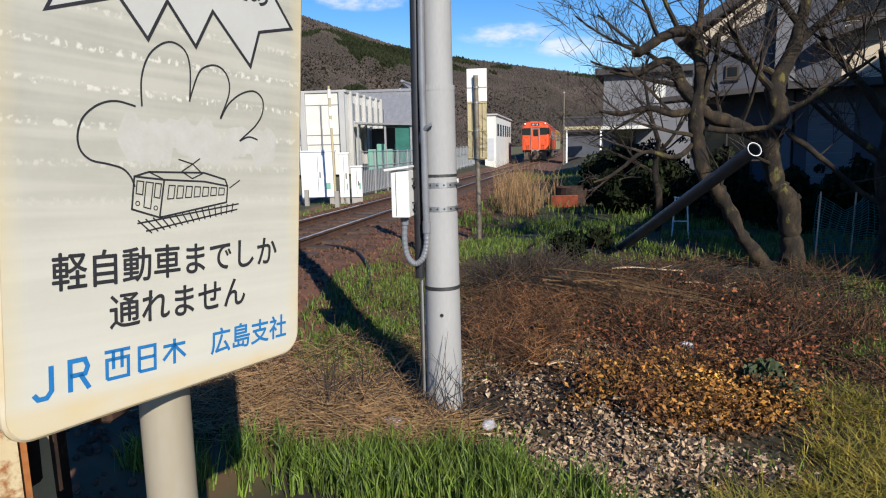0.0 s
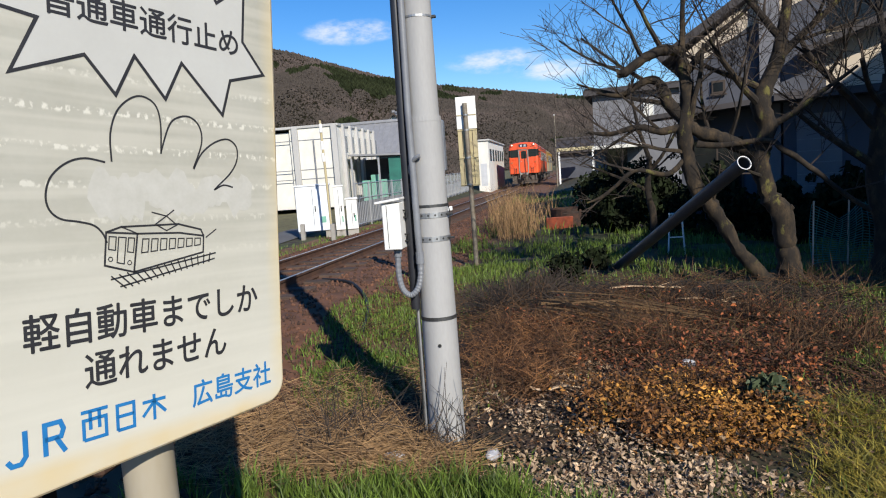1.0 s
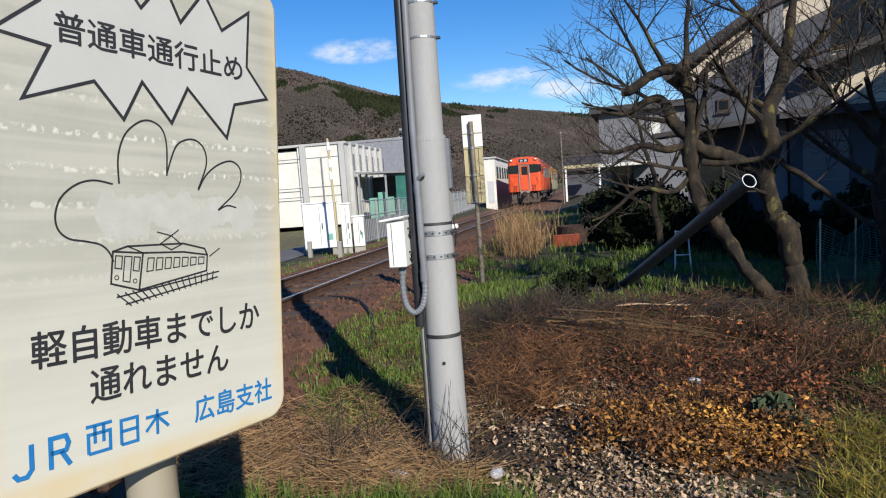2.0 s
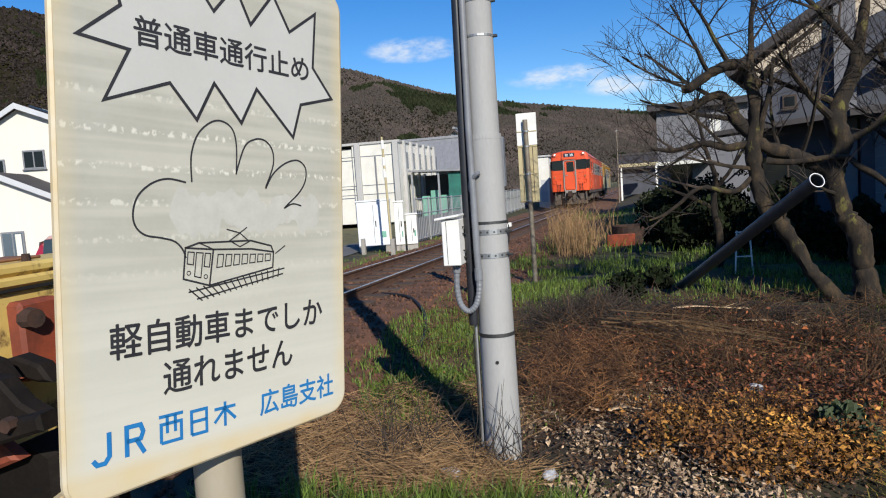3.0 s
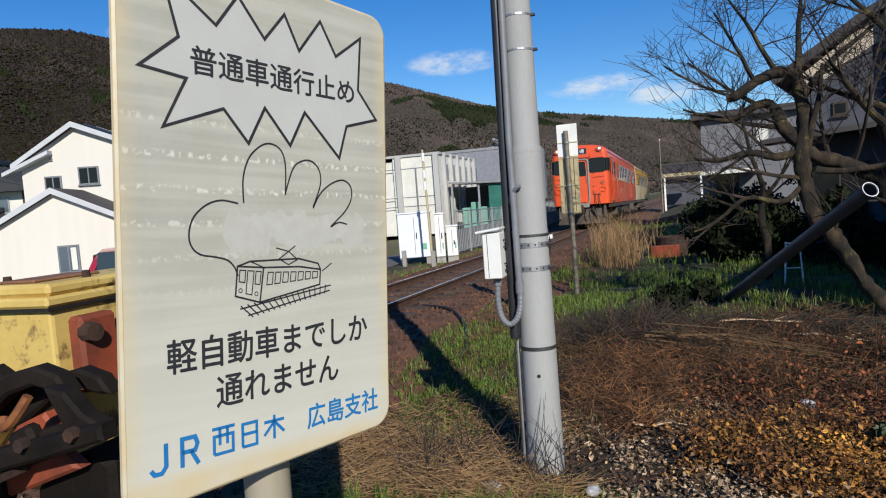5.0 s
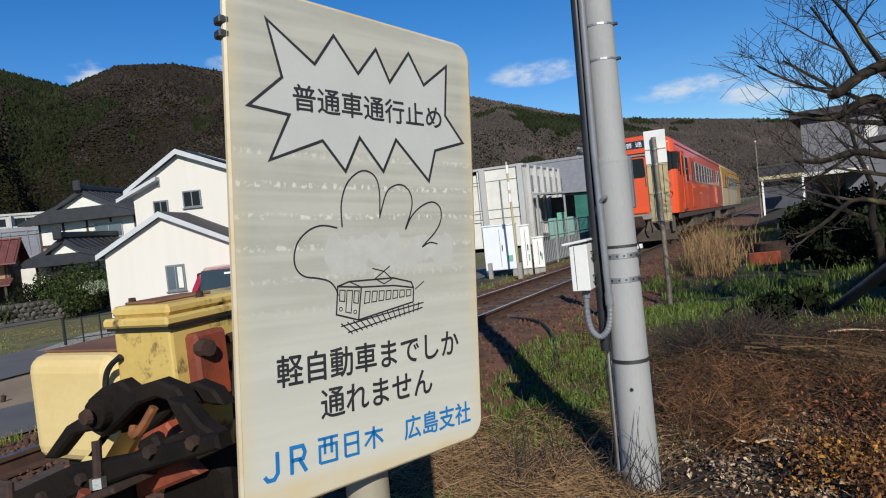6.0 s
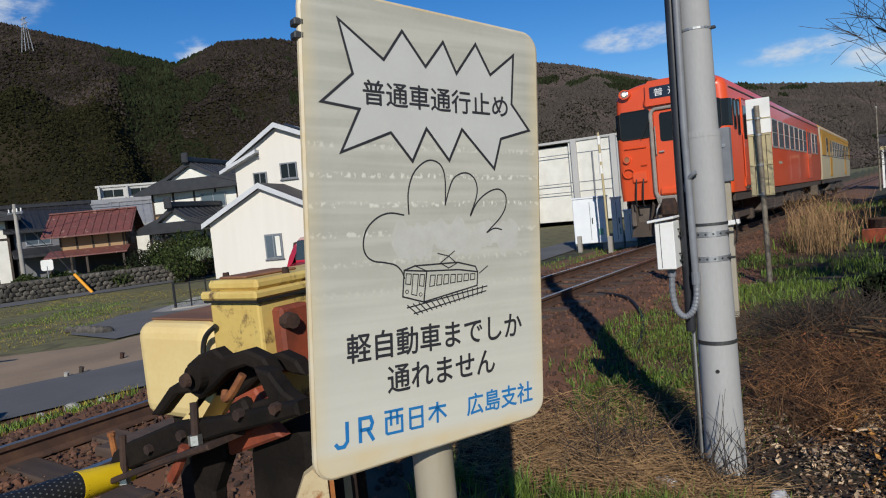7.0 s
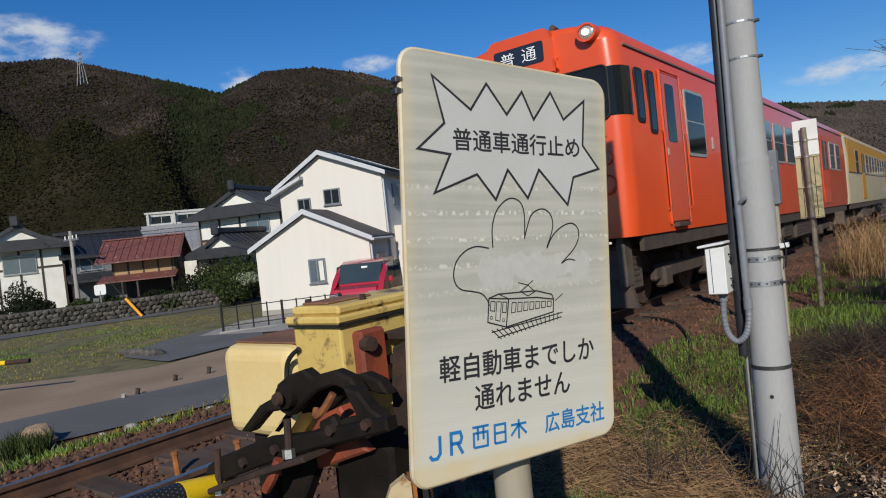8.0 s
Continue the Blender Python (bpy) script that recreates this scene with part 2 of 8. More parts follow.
M["stonewall"] = material("field_stone", (0.15, 0.13, 0.105), (0.05, 0.045, 0.038), 0.9, 0, 3, 0.8, 30, 0.5, objrand=0.55)
M["asphalt"] = material("worn_asphalt", (0.135, 0.131, 0.128), (0.095, 0.092, 0.090), 0.9, 0, 0.8, 0.6, 40, 0.3)
M["sand"] = material("pale_sandy_dirt", (0.33, 0.235, 0.150), (0.23, 0.16, 0.10), 0.95, 0, 0.8, 0.6, 30, 0.3)
M["kerb"] = material("kerb_concrete", (0.36, 0.34, 0.31), (0.26, 0.24, 0.21), 0.9, 0, 2, 0.6, 30, 0.2)
M["fencegrey"] = material("fence_grey", (0.40, 0.41, 0.42), (0.30, 0.31, 0.32), 0.5, 0.4, 5)
M["fenceblack"] = material("fence_black", (0.02, 0.02, 0.022), None, 0.5, 0.2, 5)
M["greennet"] = material("green_netting", (0.03, 0.17, 0.13), (0.02, 0.11, 0.09), 0.8, 0, 2, 0.6, 20, 0.1)
M["greenbox"] = material("pale_green_crate", (0.18, 0.42, 0.32), None, 0.6, 0, 2)
M["carred"] = material("crimson_car_paint", (0.42, 0.025, 0.045), (0.36, 0.02, 0.04), 0.2, 0, 2, 0.3, 20, 0, coat=0.6)
M["carglass"] = material("car_glass", (0.03, 0.045, 0.05), (0.05, 0.07, 0.08), 0.05, 0, 1, 0.3, 5, 0, spec=0.8)
M["bark"] = material("mossy_bark", (0.060, 0.040, 0.021), (0.014, 0.010, 0.007), 0.95, 0, 9, 0.9, 60, 1.0, wear=(0.10, 0.088, 0.024), wear_at=0.60, wear_scale=5, stretch=(1, 1, 0.5))
M["twig"] = material("bare_twig", (0.070, 0.050, 0.038), (0.024, 0.018, 0.014), 0.9, 0, 8, 0.7, 50, 0.2)
M["litter"] = material("dead_leaves", (0.60, 0.29, 0.048), (0.14, 0.055, 0.013), 0.75, 0, 2.2, 0.9, 120, 0.1, island=0.9)
M["brownleaf"] = material("brown_leaf_litter", (0.21, 0.105, 0.045), (0.06, 0.032, 0.017), 0.8, 0, 2.2, 0.9, 120, 0.1, island=0.9)
M["russet"] = material("russet_leaves", (0.26, 0.075, 0.018), (0.12, 0.035, 0.012), 0.75, 0, 2.2, 0.9, 120, 0.1, island=0.9)
M["oxide"] = material("orange_rust", (0.36, 0.13, 0.03), (0.16, 0.055, 0.018), 0.85, 0, 8, 0.7, 80, 0.3)
M["staypaint"] = material("rust_eaten_cream_paint", (0.56, 0.47, 0.30), (0.44, 0.34, 0.19), 0.6, 0, 6, 0.6, 60, 0.15, wear=(0.26, 0.10, 0.03), wear_at=0.53, wear_scale=9.0)
M["paleleaf"] = material("bleached_leaves", (0.50, 0.365, 0.235), (0.24, 0.155, 0.09), 0.8, 0, 30, 0.6, 120, 0.1, island=0.7)
M["stalk"] = material("dry_stalks", (0.140, 0.070, 0.027), (0.030, 0.016, 0.008), 0.85, 0, 20, 0.6, 80, 0.1, island=0.9)
M["drybrush"] = material("fine_dry_brush", (0.26, 0.120, 0.045), (0.06, 0.027, 0.012), 0.85, 0, 5, 0.8, 80, 0.1, island=0.9)
M["darkbrush"] = material("weathered_dark_brush", (0.060, 0.040, 0.026), (0.016, 0.011, 0.008), 0.9, 0, 6, 0.8, 80, 0.1, island=0.9)
M["reed"] = material("dry_reeds", (0.38, 0.235, 0.11), (0.19, 0.11, 0.05), 0.85, 0, 20, 0.6, 80, 0.1, island=0.35)
M["grass"] = material("green_grass", (0.135, 0.200, 0.024), (0.060, 0.095, 0.014), 0.6, 0, 10, 0.6, 60, 0.05, island=0.55)
M["yellowgrass"] = material("yellowing_grass", (0.33, 0.235, 0.028), (0.11, 0.115, 0.016), 0.65, 0, 10, 0.6, 60, 0.05, island=0.45)
M["weed"] = material("dusty_green_weed", (0.075, 0.095, 0.045), (0.035, 0.05, 0.022), 0.7, 0, 10, 0.6, 60, 0.05, island=0.4)
M["bush"] = material("evergreen_leaves", (0.050, 0.066, 0.018), (0.026, 0.038, 0.012), 0.85, 0, 8, 0.6, 40, 0.1, island=0.7, spec=0.15)
# far bare woods: colour paled to stand for distance haze
M["hazewood"] = material("haze_paled_canopy", (0.105, 0.080, 0.070), (0.060, 0.050, 0.042), 0.95, 0, 0.010, 1.0, 0.06, 0.0, island=0.16, spec=0.05)
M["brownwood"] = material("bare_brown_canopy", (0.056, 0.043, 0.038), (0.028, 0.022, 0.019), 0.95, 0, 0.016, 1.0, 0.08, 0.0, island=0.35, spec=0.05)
M["olive"] = material("olive_brown_canopy", (0.036, 0.029, 0.013), (0.018, 0.017, 0.007), 0.95, 0, 0.016, 1.0, 0.08, 0.0, island=0.55, spec=0.05)
M["conifer"] = material("conifer_canopy", (0.027, 0.032, 0.015), (0.016, 0.020, 0.009), 0.95, 0, 0.02, 0.8, 0.1, 0, island=0.45, spec=0.05)
M["hill"] = material("forest_floor_brown", (0.034, 0.026, 0.016), (0.018, 0.016, 0.008), 0.95, 0, 0.012, 1.0, 0.12, 0.0, spec=0.05)
M["pipe"] = material("grey_pvc_pipe", (0.075, 0.076, 0.080), (0.035, 0.036, 0.040), 0.45, 0, 4, 0.5, 60, 0.04, wear=(0.13, 0.12, 0.11), wear_at=0.66)
M["piperim"] = material("white_pipe_rim", (0.80, 0.80, 0.80), None, 0.5)
M["teal"] = material("teal_netting", (0.04, 0.20, 0.19), (0.03, 0.12, 0.12), 0.8, 0, 4)
M["plasticbag"] = material("pale_plastic_scrap", (0.48, 0.48, 0.50), (0.30, 0.30, 0.33), 0.3, 0, 20)
M["blossom"] = material("pale_blossom", (0.42, 0.44, 0.36), (0.14, 0.18, 0.08), 0.8, 0, 8, 0.8, 40, 0.1, island=0.6)
# dark wall colour, also stands for shade on the right-hand houses
M["shade"] = material("dark_wall_and_shade", (0.075, 0.08, 0.10), (0.05, 0.052, 0.065), 0.8, 0, 1.5)
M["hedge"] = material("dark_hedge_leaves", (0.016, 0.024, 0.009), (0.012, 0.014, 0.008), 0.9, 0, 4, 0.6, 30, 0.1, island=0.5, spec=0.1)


# ---- mesh helpers ----
def mesh_from(bm, name):
    me = bpy.data.meshes.new(name)
    bmesh.ops.recalc_face_normals(bm, faces=bm.faces[:])
    bm.to_mesh(me)
    bm.free()
    return me


def thing(name, m=None, label="", category="", group="", kind=""):
    ob = new(name)
    ob.empty_display_size = 0.1
    if m is not None:
        ob.matrix_world = m
    return tagged(ob, label, category, group, kind)


def part(name, bm, mat, parent=None, label="", smooth=False, m=None):
    me = bm if isinstance(bm, bpy.types.Mesh) else mesh_from(bm, name)
    if not me.materials:
        me.materials.append(mat)
    if smooth:
        me.polygons.foreach_set("use_smooth", [True] * len(me.polygons))
        me.set_sharp_from_angle(angle=radians(38))
    ob = new(name, me)
    if parent:
        ob.parent = parent
    if m is not None:
        ob.matrix_basis = m
    return tagged(ob, label)


def box(x0, x1, y0, y1, z0, z1, bevel=0.0, bm=None, m=None, segments=1):
    fresh = bmesh.new()
    bmesh.ops.create_cube(fresh, size=1)
    for v in fresh.verts:
        v.co = Vector(((x0 + x1) / 2 + v.co.x * (x1 - x0), (y0 + y1) / 2 + v.co.y * (y1 - y0), (z0 + z1) / 2 + v.co.z * (z1 - z0)))
    if bevel:
        bmesh.ops.bevel(fresh, geom=fresh.edges[:], offset=bevel, segments=segments, affect="EDGES", profile=0.5)
    if m is not None:
        fresh.transform(m)
    return join(bm, fresh)


def join(bm, fresh):
    if bm is None:
        return fresh
    me = bpy.data.meshes.new("tmp")
    fresh.to_mesh(me)
    fresh.free()
    bm.from_mesh(me)
    bpy.data.meshes.remove(me)
    return bm


def rod(a, b, r0, r1=None, n=10, bm=None, caps=True):
    """A tapered round bar from a to b."""
    bm = bm or bmesh.new()
    a, b = Vector(a), Vector(b)
    r1 = r0 if r1 is None else r1
    d = (b - a).normalized()
    u = d.orthogonal().normalized()
    w = d.cross(u)
    rings = []
    for c, r in ((a, r0), (b, r1)):
        rings.append([bm.verts.new(c + (u * math.cos(2 * math.pi * k / n) + w * math.sin(2 * math.pi * k / n)) * r) for k in range(n)])
    for k in range(n):
        bm.faces.new((rings[0][k], rings[0][(k + 1) % n], rings[1][(k + 1) % n], rings[1][k]))
    if caps:
        bm.faces.new(rings[0][::-1])
        bm.faces.new(rings[1])
    return bm


def tube(points, r, n=8, bm=None, closed=False):
    """A round bar along points; r a number or a list."""
    bm = bm or bmesh.new()
    pts = [Vector(p) for p in points]
    rs = r if isinstance(r, (list, tuple)) else [r] * len(pts)
    rings, ref = [], None
    for i, p in enumerate(pts):
        if closed:
            d = pts[(i + 1) % len(pts)] - pts[i - 1]
        else:
            d = pts[min(i + 1, len(pts) - 1)] - pts[max(i - 1, 0)]
        d.normalize()
        ref = d.orthogonal() if ref is None else ref - d * ref.dot(d)
        ref.normalize()
        w = d.cross(ref)
        rings.append([bm.verts.new(p + (ref * math.cos(2 * math.pi * k / n) + w * math.sin(2 * math.pi * k / n)) * rs[i]) for k in range(n)])
    pairs = list(zip(rings, rings[1:])) + ([(rings[-1], rings[0])] if closed else [])
    for a, b in pairs:
        for k in range(n):
            bm.faces.new((a[k], a[(k + 1) % n], b[(k + 1) % n], b[k]))
    if not closed:
        bm.faces.new(rings[0][::-1])
        bm.faces.new(rings[-1])
    return bm


def ring(c, axis, r, thick, length, n=28, bm=None):
    """A flat band round an axis: outer radius r, wall thick, length along the axis."""
    bm = bm or bmesh.new()
    c, d = Vector(c), Vector(axis).normalized()
    u = d.orthogonal().normalized()
    w = d.cross(u)
    loops = []
    for h, rr in ((-length / 2, r), (length / 2, r), (length / 2, r - thick), (-length / 2, r - thick)):
        loops.append([bm.verts.new(c + d * h + (u * math.cos(2 * math.pi * k / n) + w * math.sin(2 * math.pi * k / n)) * rr) for k in range(n)])
    for a, b in ((0, 1), (1, 2), (2, 3), (3, 0)):
        for k in range(n):
            bm.faces.new((loops[a][k], loops[a][(k + 1) % n], loops[b][(k + 1) % n], loops[b][k]))
    return bm


def prism(poly, y0, y1, bm=None, m=None):
    """A polygon in x and z, extruded along y."""
    fresh = bmesh.new()
    a = [fresh.verts.new((x, y0, z)) for x, z in poly]
    b = [fresh.verts.new((x, y1, z)) for x, z in poly]
    fresh.faces.new(a)
    fresh.faces.new(b[::-1])
    for i in range(len(poly)):
        j = (i + 1) % len(poly)
        fresh.faces.new((a[j], a[i], b[i], b[j]))
    if m is not None:
        fresh.transform(m)
    return join(bm, fresh)


def rounded(w0, w1, h0, h1, r, n=5):
    """A rectangle with round corners, as points."""
    out = []
    for cx, cz, a0 in ((w1 - r, h1 - r, 0), (w0 + r, h1 - r, 90), (w0 + r, h0 + r, 180), (w1 - r, h0 + r, 270)):
        for k in range(n + 1):
            a = radians(a0 + 90 * k / n)
            out.append((cx + r * math.cos(a), cz + r * math.sin(a)))
    return out


def ribbon(points, width, y, bm=None, closed=False, thick=0.0006):
    """A painted line of even width in the x-z plane, standing thick proud towards -y."""
    bm = bm or bmesh.new()
    P = [Vector((p[0], p[1])) for p in points]
    n = len(P)
    left, right = [], []
    for i, p in enumerate(P):
        a = P[i - 1] if (i or closed) else None
        b = P[(i + 1) % n] if (i < n - 1 or closed) else None
        d0 = (p - a).normalized() if a is not None else (b - p).normalized()
        d1 = (b - p).normalized() if b is not None else d0
        t = (d0 + d1)
        t = t.normalized() if t.length > 1e-5 else d0
        nrm = Vector((-t.y, t.x))
        k = width / 2 / max(0.42, abs(nrm.dot(Vector((-d0.y, d0.x)))))
        left.append(bm.verts.new((p.x + nrm.x * k, y - thick, p.y + nrm.y * k)))
        right.append(bm.verts.new((p.x - nrm.x * k, y - thick, p.y - nrm.y * k)))
    for i in range(n if closed else n - 1):
        j = (i + 1) % n
        bm.faces.new((left[i], left[j], right[j], right[i]))
    return bm


def smooth_line(points, steps=6):
    """More points along a flowing line through the given ones."""
    P = [Vector((*p, 0)) if len(p) == 2 else Vector(p) for p in points]
    out = []
    for i in range(len(P) - 1):
        a, b, c, d = P[max(i - 1, 0)], P[i], P[i + 1], P[min(i + 2, len(P) - 1)]
        for k in range(steps):
            t = k / steps
            out.append(0.5 * (2 * b + (c - a) * t + (2 * a - 5 * b + 4 * c - d) * t * t + (3 * b - a - 3 * c + d) * t ** 3))
    return out + [P[-1]]


def lettering(body, x0, x1, z0, z1, y, mat, parent, name="lettering", label="", shear=0.0, rise=0.0, bold=0.0):
    """Words laid flat on the x-z plane inside the given box."""
    cu = bpy.data.curves.new(name, "FONT")
    cu.body = body
    ob = bpy.data.objects.new(name, cu)
    scene.collection.objects.link(ob)
    bpy.context.view_layer.update()
    me = bpy.data.meshes.new_from_object(ob.evaluated_get(bpy.context.evaluated_depsgraph_get()))
    bpy.data.objects.remove(ob)
    co = np.empty(len(me.vertices) * 3)
    me.vertices.foreach_get("co", co)
    co = co.reshape(-1, 3)
    lo, hi = co.min(0), co.max(0)
    u = (co[:, 0] - lo[0]) / (hi[0] - lo[0])
    v = (co[:, 1] - lo[1]) / (hi[1] - lo[1])
    pos = np.stack([x0 + u * (x1 - x0) + v * shear, np.full(len(u), y), z0 + v * (z1 - z0) + u * rise], 1)
    if bold:
        polys = [tuple(p.vertices) for p in me.polygons]
        prints = [pos + np.array([dx * bold, -0.00002 * k, dz * bold]) for k, (dx, dz) in enumerate(((-1, 0), (1, 0), (0, -1), (0, 1)))]
        n = len(pos)
        me = bpy.data.meshes.new(name)
        me.from_pydata(np.concatenate(prints).tolist(), [], [tuple(i + n * k for i in p) for k in range(4) for p in polys])
    else:
        me.vertices.foreach_set("co", pos.ravel())
    me.update()
    me.materials.clear()
    me.materials.append(mat)
    o = new(name, me)
    o.parent = parent
    return tagged(o, label)


def cloud_mesh(name, verts, faces, mat):
    me = bpy.data.meshes.new(name)
    me.from_pydata(verts, [], faces)
    me.materials.append(mat)
    return me


# ---- the lie of the land ----
RAIL_Z = 0.10


def track_x(y):
    return -4.65 + 0.027 * y


TRACK_TURN = -math.degrees(math.atan(0.027))
GRADE = 0.0105


def drop(y):
    """The line falls gently away into the distance."""
    return -GRADE * max(0.0, min(y, 260.0) - 6.0)


def land(x, y):
    """Height of the ground; rail heads lie at RAIL_Z."""
    s = x - track_x(y)
    if s > 0:
        h = np.interp(s, [0, 1.5, 2.5, 3.2, 5, 9, 30], [-0.07, -0.07, -0.24, -0.26, -0.26, -0.32, -0.32])
    else:
        h = np.interp(-s, [0, 1.5, 2.1, 2.6, 4, 9, 14, 26, 60], [-0.07, -0.07, -0.22, -0.27, -0.31, -0.50, -0.68, -0.92, -0.95])
    h = h + drop(y) * float(np.interp(abs(s), [0, 2.6, 5.0], [1, 1, 0]))
    if s > 2.4 and y < 40:
        k = min(1.0, (s - 2.4) / 1.0)
        h = h + k * 0.075 * noise.noise(Vector((x * 1.3, y * 1.3, 0))) + k * 0.02 * noise.noise(Vector((x * 5, y * 5, 3)))
    return float(h)


def ground_material():
    m = material("earth_with_litter", (0.050, 0.028, 0.016), (0.020, 0.012, 0.008), 0.95, 0, 1.6, 0.8, 26, 0.6)
    nt = m.node_tree
    N, L = nt.nodes.new, nt.links.new
    b = nt.nodes["Principled BSDF"]
    col = b.inputs["Base Color"].links[0].from_socket
    at = N("ShaderNodeAttribute")
    at.attribute_name = "zone"
    sep = N("ShaderNodeSeparateColor")
    L(at.outputs["Color"], sep.inputs[0])
    tex = N("ShaderNodeTexNoise")
    tex.inputs["Scale"].default_value, tex.inputs["Detail"].default_value = 2.2, 7
    geo = N("ShaderNodeNewGeometry")
    L(geo.outputs["Position"], tex.inputs["Vector"])
    for channel, colour in ((0, (0.060, 0.085, 0.018)), (1, (0.150, 0.066, 0.033)), (2, (0.165, 0.145, 0.058))):
        k, mx = N("ShaderNodeMath"), N("ShaderNodeMix")
        k.operation, k.use_clamp = "MULTIPLY", True
        rr = N("ShaderNodeMapRange")
        rr.inputs["From Min"].default_value, rr.inputs["From Max"].default_value = 0.38, 0.55
        rr.inputs["To Min"].default_value = 0.0 if channel == 0 else 0.5
        L(tex.outputs["Fac"], rr.inputs["Value"])
        L(rr.outputs[0], k.inputs[0])
        L(sep.outputs[channel], k.inputs[1])
        mx.data_type = "RGBA"
        L(k.outputs[0], mx.inputs[0])
        L(col, mx.inputs[6])
        mx.inputs[7].default_value = (*colour, 1)
        col = mx.outputs[2]
    L(col, b.inputs["Base Color"])
    return m


def build_ground():
    xs = np.unique(np.concatenate([-np.geomspace(60, 2600, 16), np.linspace(-60, -12, 40), np.linspace(-12, -7.6, 14), np.linspace(-7.6, 6, 130), np.linspace(6, 30, 24), np.geomspace(30, 2600, 16)]))
    ys = np.unique(np.concatenate([-np.geomspace(10, 2600, 14), np.linspace(-10, 0, 14), np.linspace(0, 16, 150), np.linspace(16, 60, 60), np.geomspace(60, 2600, 24)]))
    verts = [(x, y, land(x, y)) for y in ys for x in xs]
    nx = len(xs)
    faces = [(j * nx + i, j * nx + i + 1, (j + 1) * nx + i + 1, (j + 1) * nx + i) for j in range(len(ys) - 1) for i in range(nx - 1)]
    me = cloud_mesh("ground", verts, faces, ground_material())
    zone = me.color_attributes.new("zone", "FLOAT_COLOR", "POINT")
    vals = np.zeros((len(verts), 4))
    for n, (x, y, z) in enumerate(verts):
        s = x - track_x(y)
        green = 0.0
        if s > 2.2:
            green = 0.40 * max(0, min(1, (y - 8) / 5)) + 0.8 * math.exp(-((x + 1.9) ** 2 / 0.6 + (y - 7) ** 2 / 5)) + 0.8 * math.exp(-((y - 2.9) ** 2 / 0.7))
            green += 0.9 * (x > 2.2) * (y > 5) * 0.7
        if s < -2.2:
            green = 0.5
        vals[n] = (min(1, green), 1.0 if -3.2 < s < 2.6 else max(0, 1 - max(abs(s) - 2.6, 0) / 0.7), 0.85 if s < -5 else 0.0, 1)
    zone.data.foreach_set("color", vals.ravel())
    me.polygons.foreach_set("use_smooth", [True] * len(me.polygons))
    tagged(new("ground", me), "brown earth with dead leaves, grass and fields", "ground", kind="structure")


build_ground()


def slab(name, corners, lift, mat, label, category, kind="structure"):
    """A thin paved sheet that follows the land; corners are x, y."""
    bm = bmesh.new()
    vs = [bm.verts.new((x, y, 0)) for x, y in corners]
    bm.faces.new(vs)
    bmesh.ops.triangulate(bm, faces=bm.faces[:])
    bmesh.ops.subdivide_edges(bm, edges=bm.edges[:], cuts=6, use_grid_fill=True)
    for v in bm.verts:
        v.co.z = land(v.co.x, v.co.y) + lift
    return tagged(part(name, bm, mat), label, category, kind=kind)


slab("road", [(-12.6, -6), (-10.2, -6), (-7.55, 2.9), (-6.95, 4.6), (-7.3, 7), (-8.4, 24), (-10.0, 24), (-9.0, 7), (-8.75, 5.8), (-9.85, 3.1)], 0.025, M["asphalt"], "narrow grey asphalt lane beside the track", "road")
slab("driveway", [(-12.2, 6.9), (-14.9, 7.45), (-15.8, 8.0), (-17.2, 9.95), (-17.4, 11.6), (-15.6, 11.9), (-12.4, 9.4)], 0.03, M["asphalt"], "dark asphalt drive to the white house", "road")
slab("sand_patch", [(-16.5, 3.9), (-9.9, 3.0), (-8.8, 5.8), (-9.1, 7.5), (-9.6, 11.0), (-12.2, 9.6), (-11.9, 6.5), (-13.2, 5.7)], 0.02, M["sand"], "pale sandy dirt beside the lane", "dirt")
slab("far_lane", [(-36.5, 2), (-34.0, 2), (-27.5, 20), (-25, 25), (-27, 26), (-30.2, 20)], 0.03, M["asphalt"], "grey lane below the stone wall", "road")
slab("yard", [(-16.2, 10.2), (-18.4, 13.2), (-15.0, 17.0), (-10.6, 14.2), (-12.6, 10.4)], 0.035, M["kerb"], "pale concrete yard of the white house", "pavement")


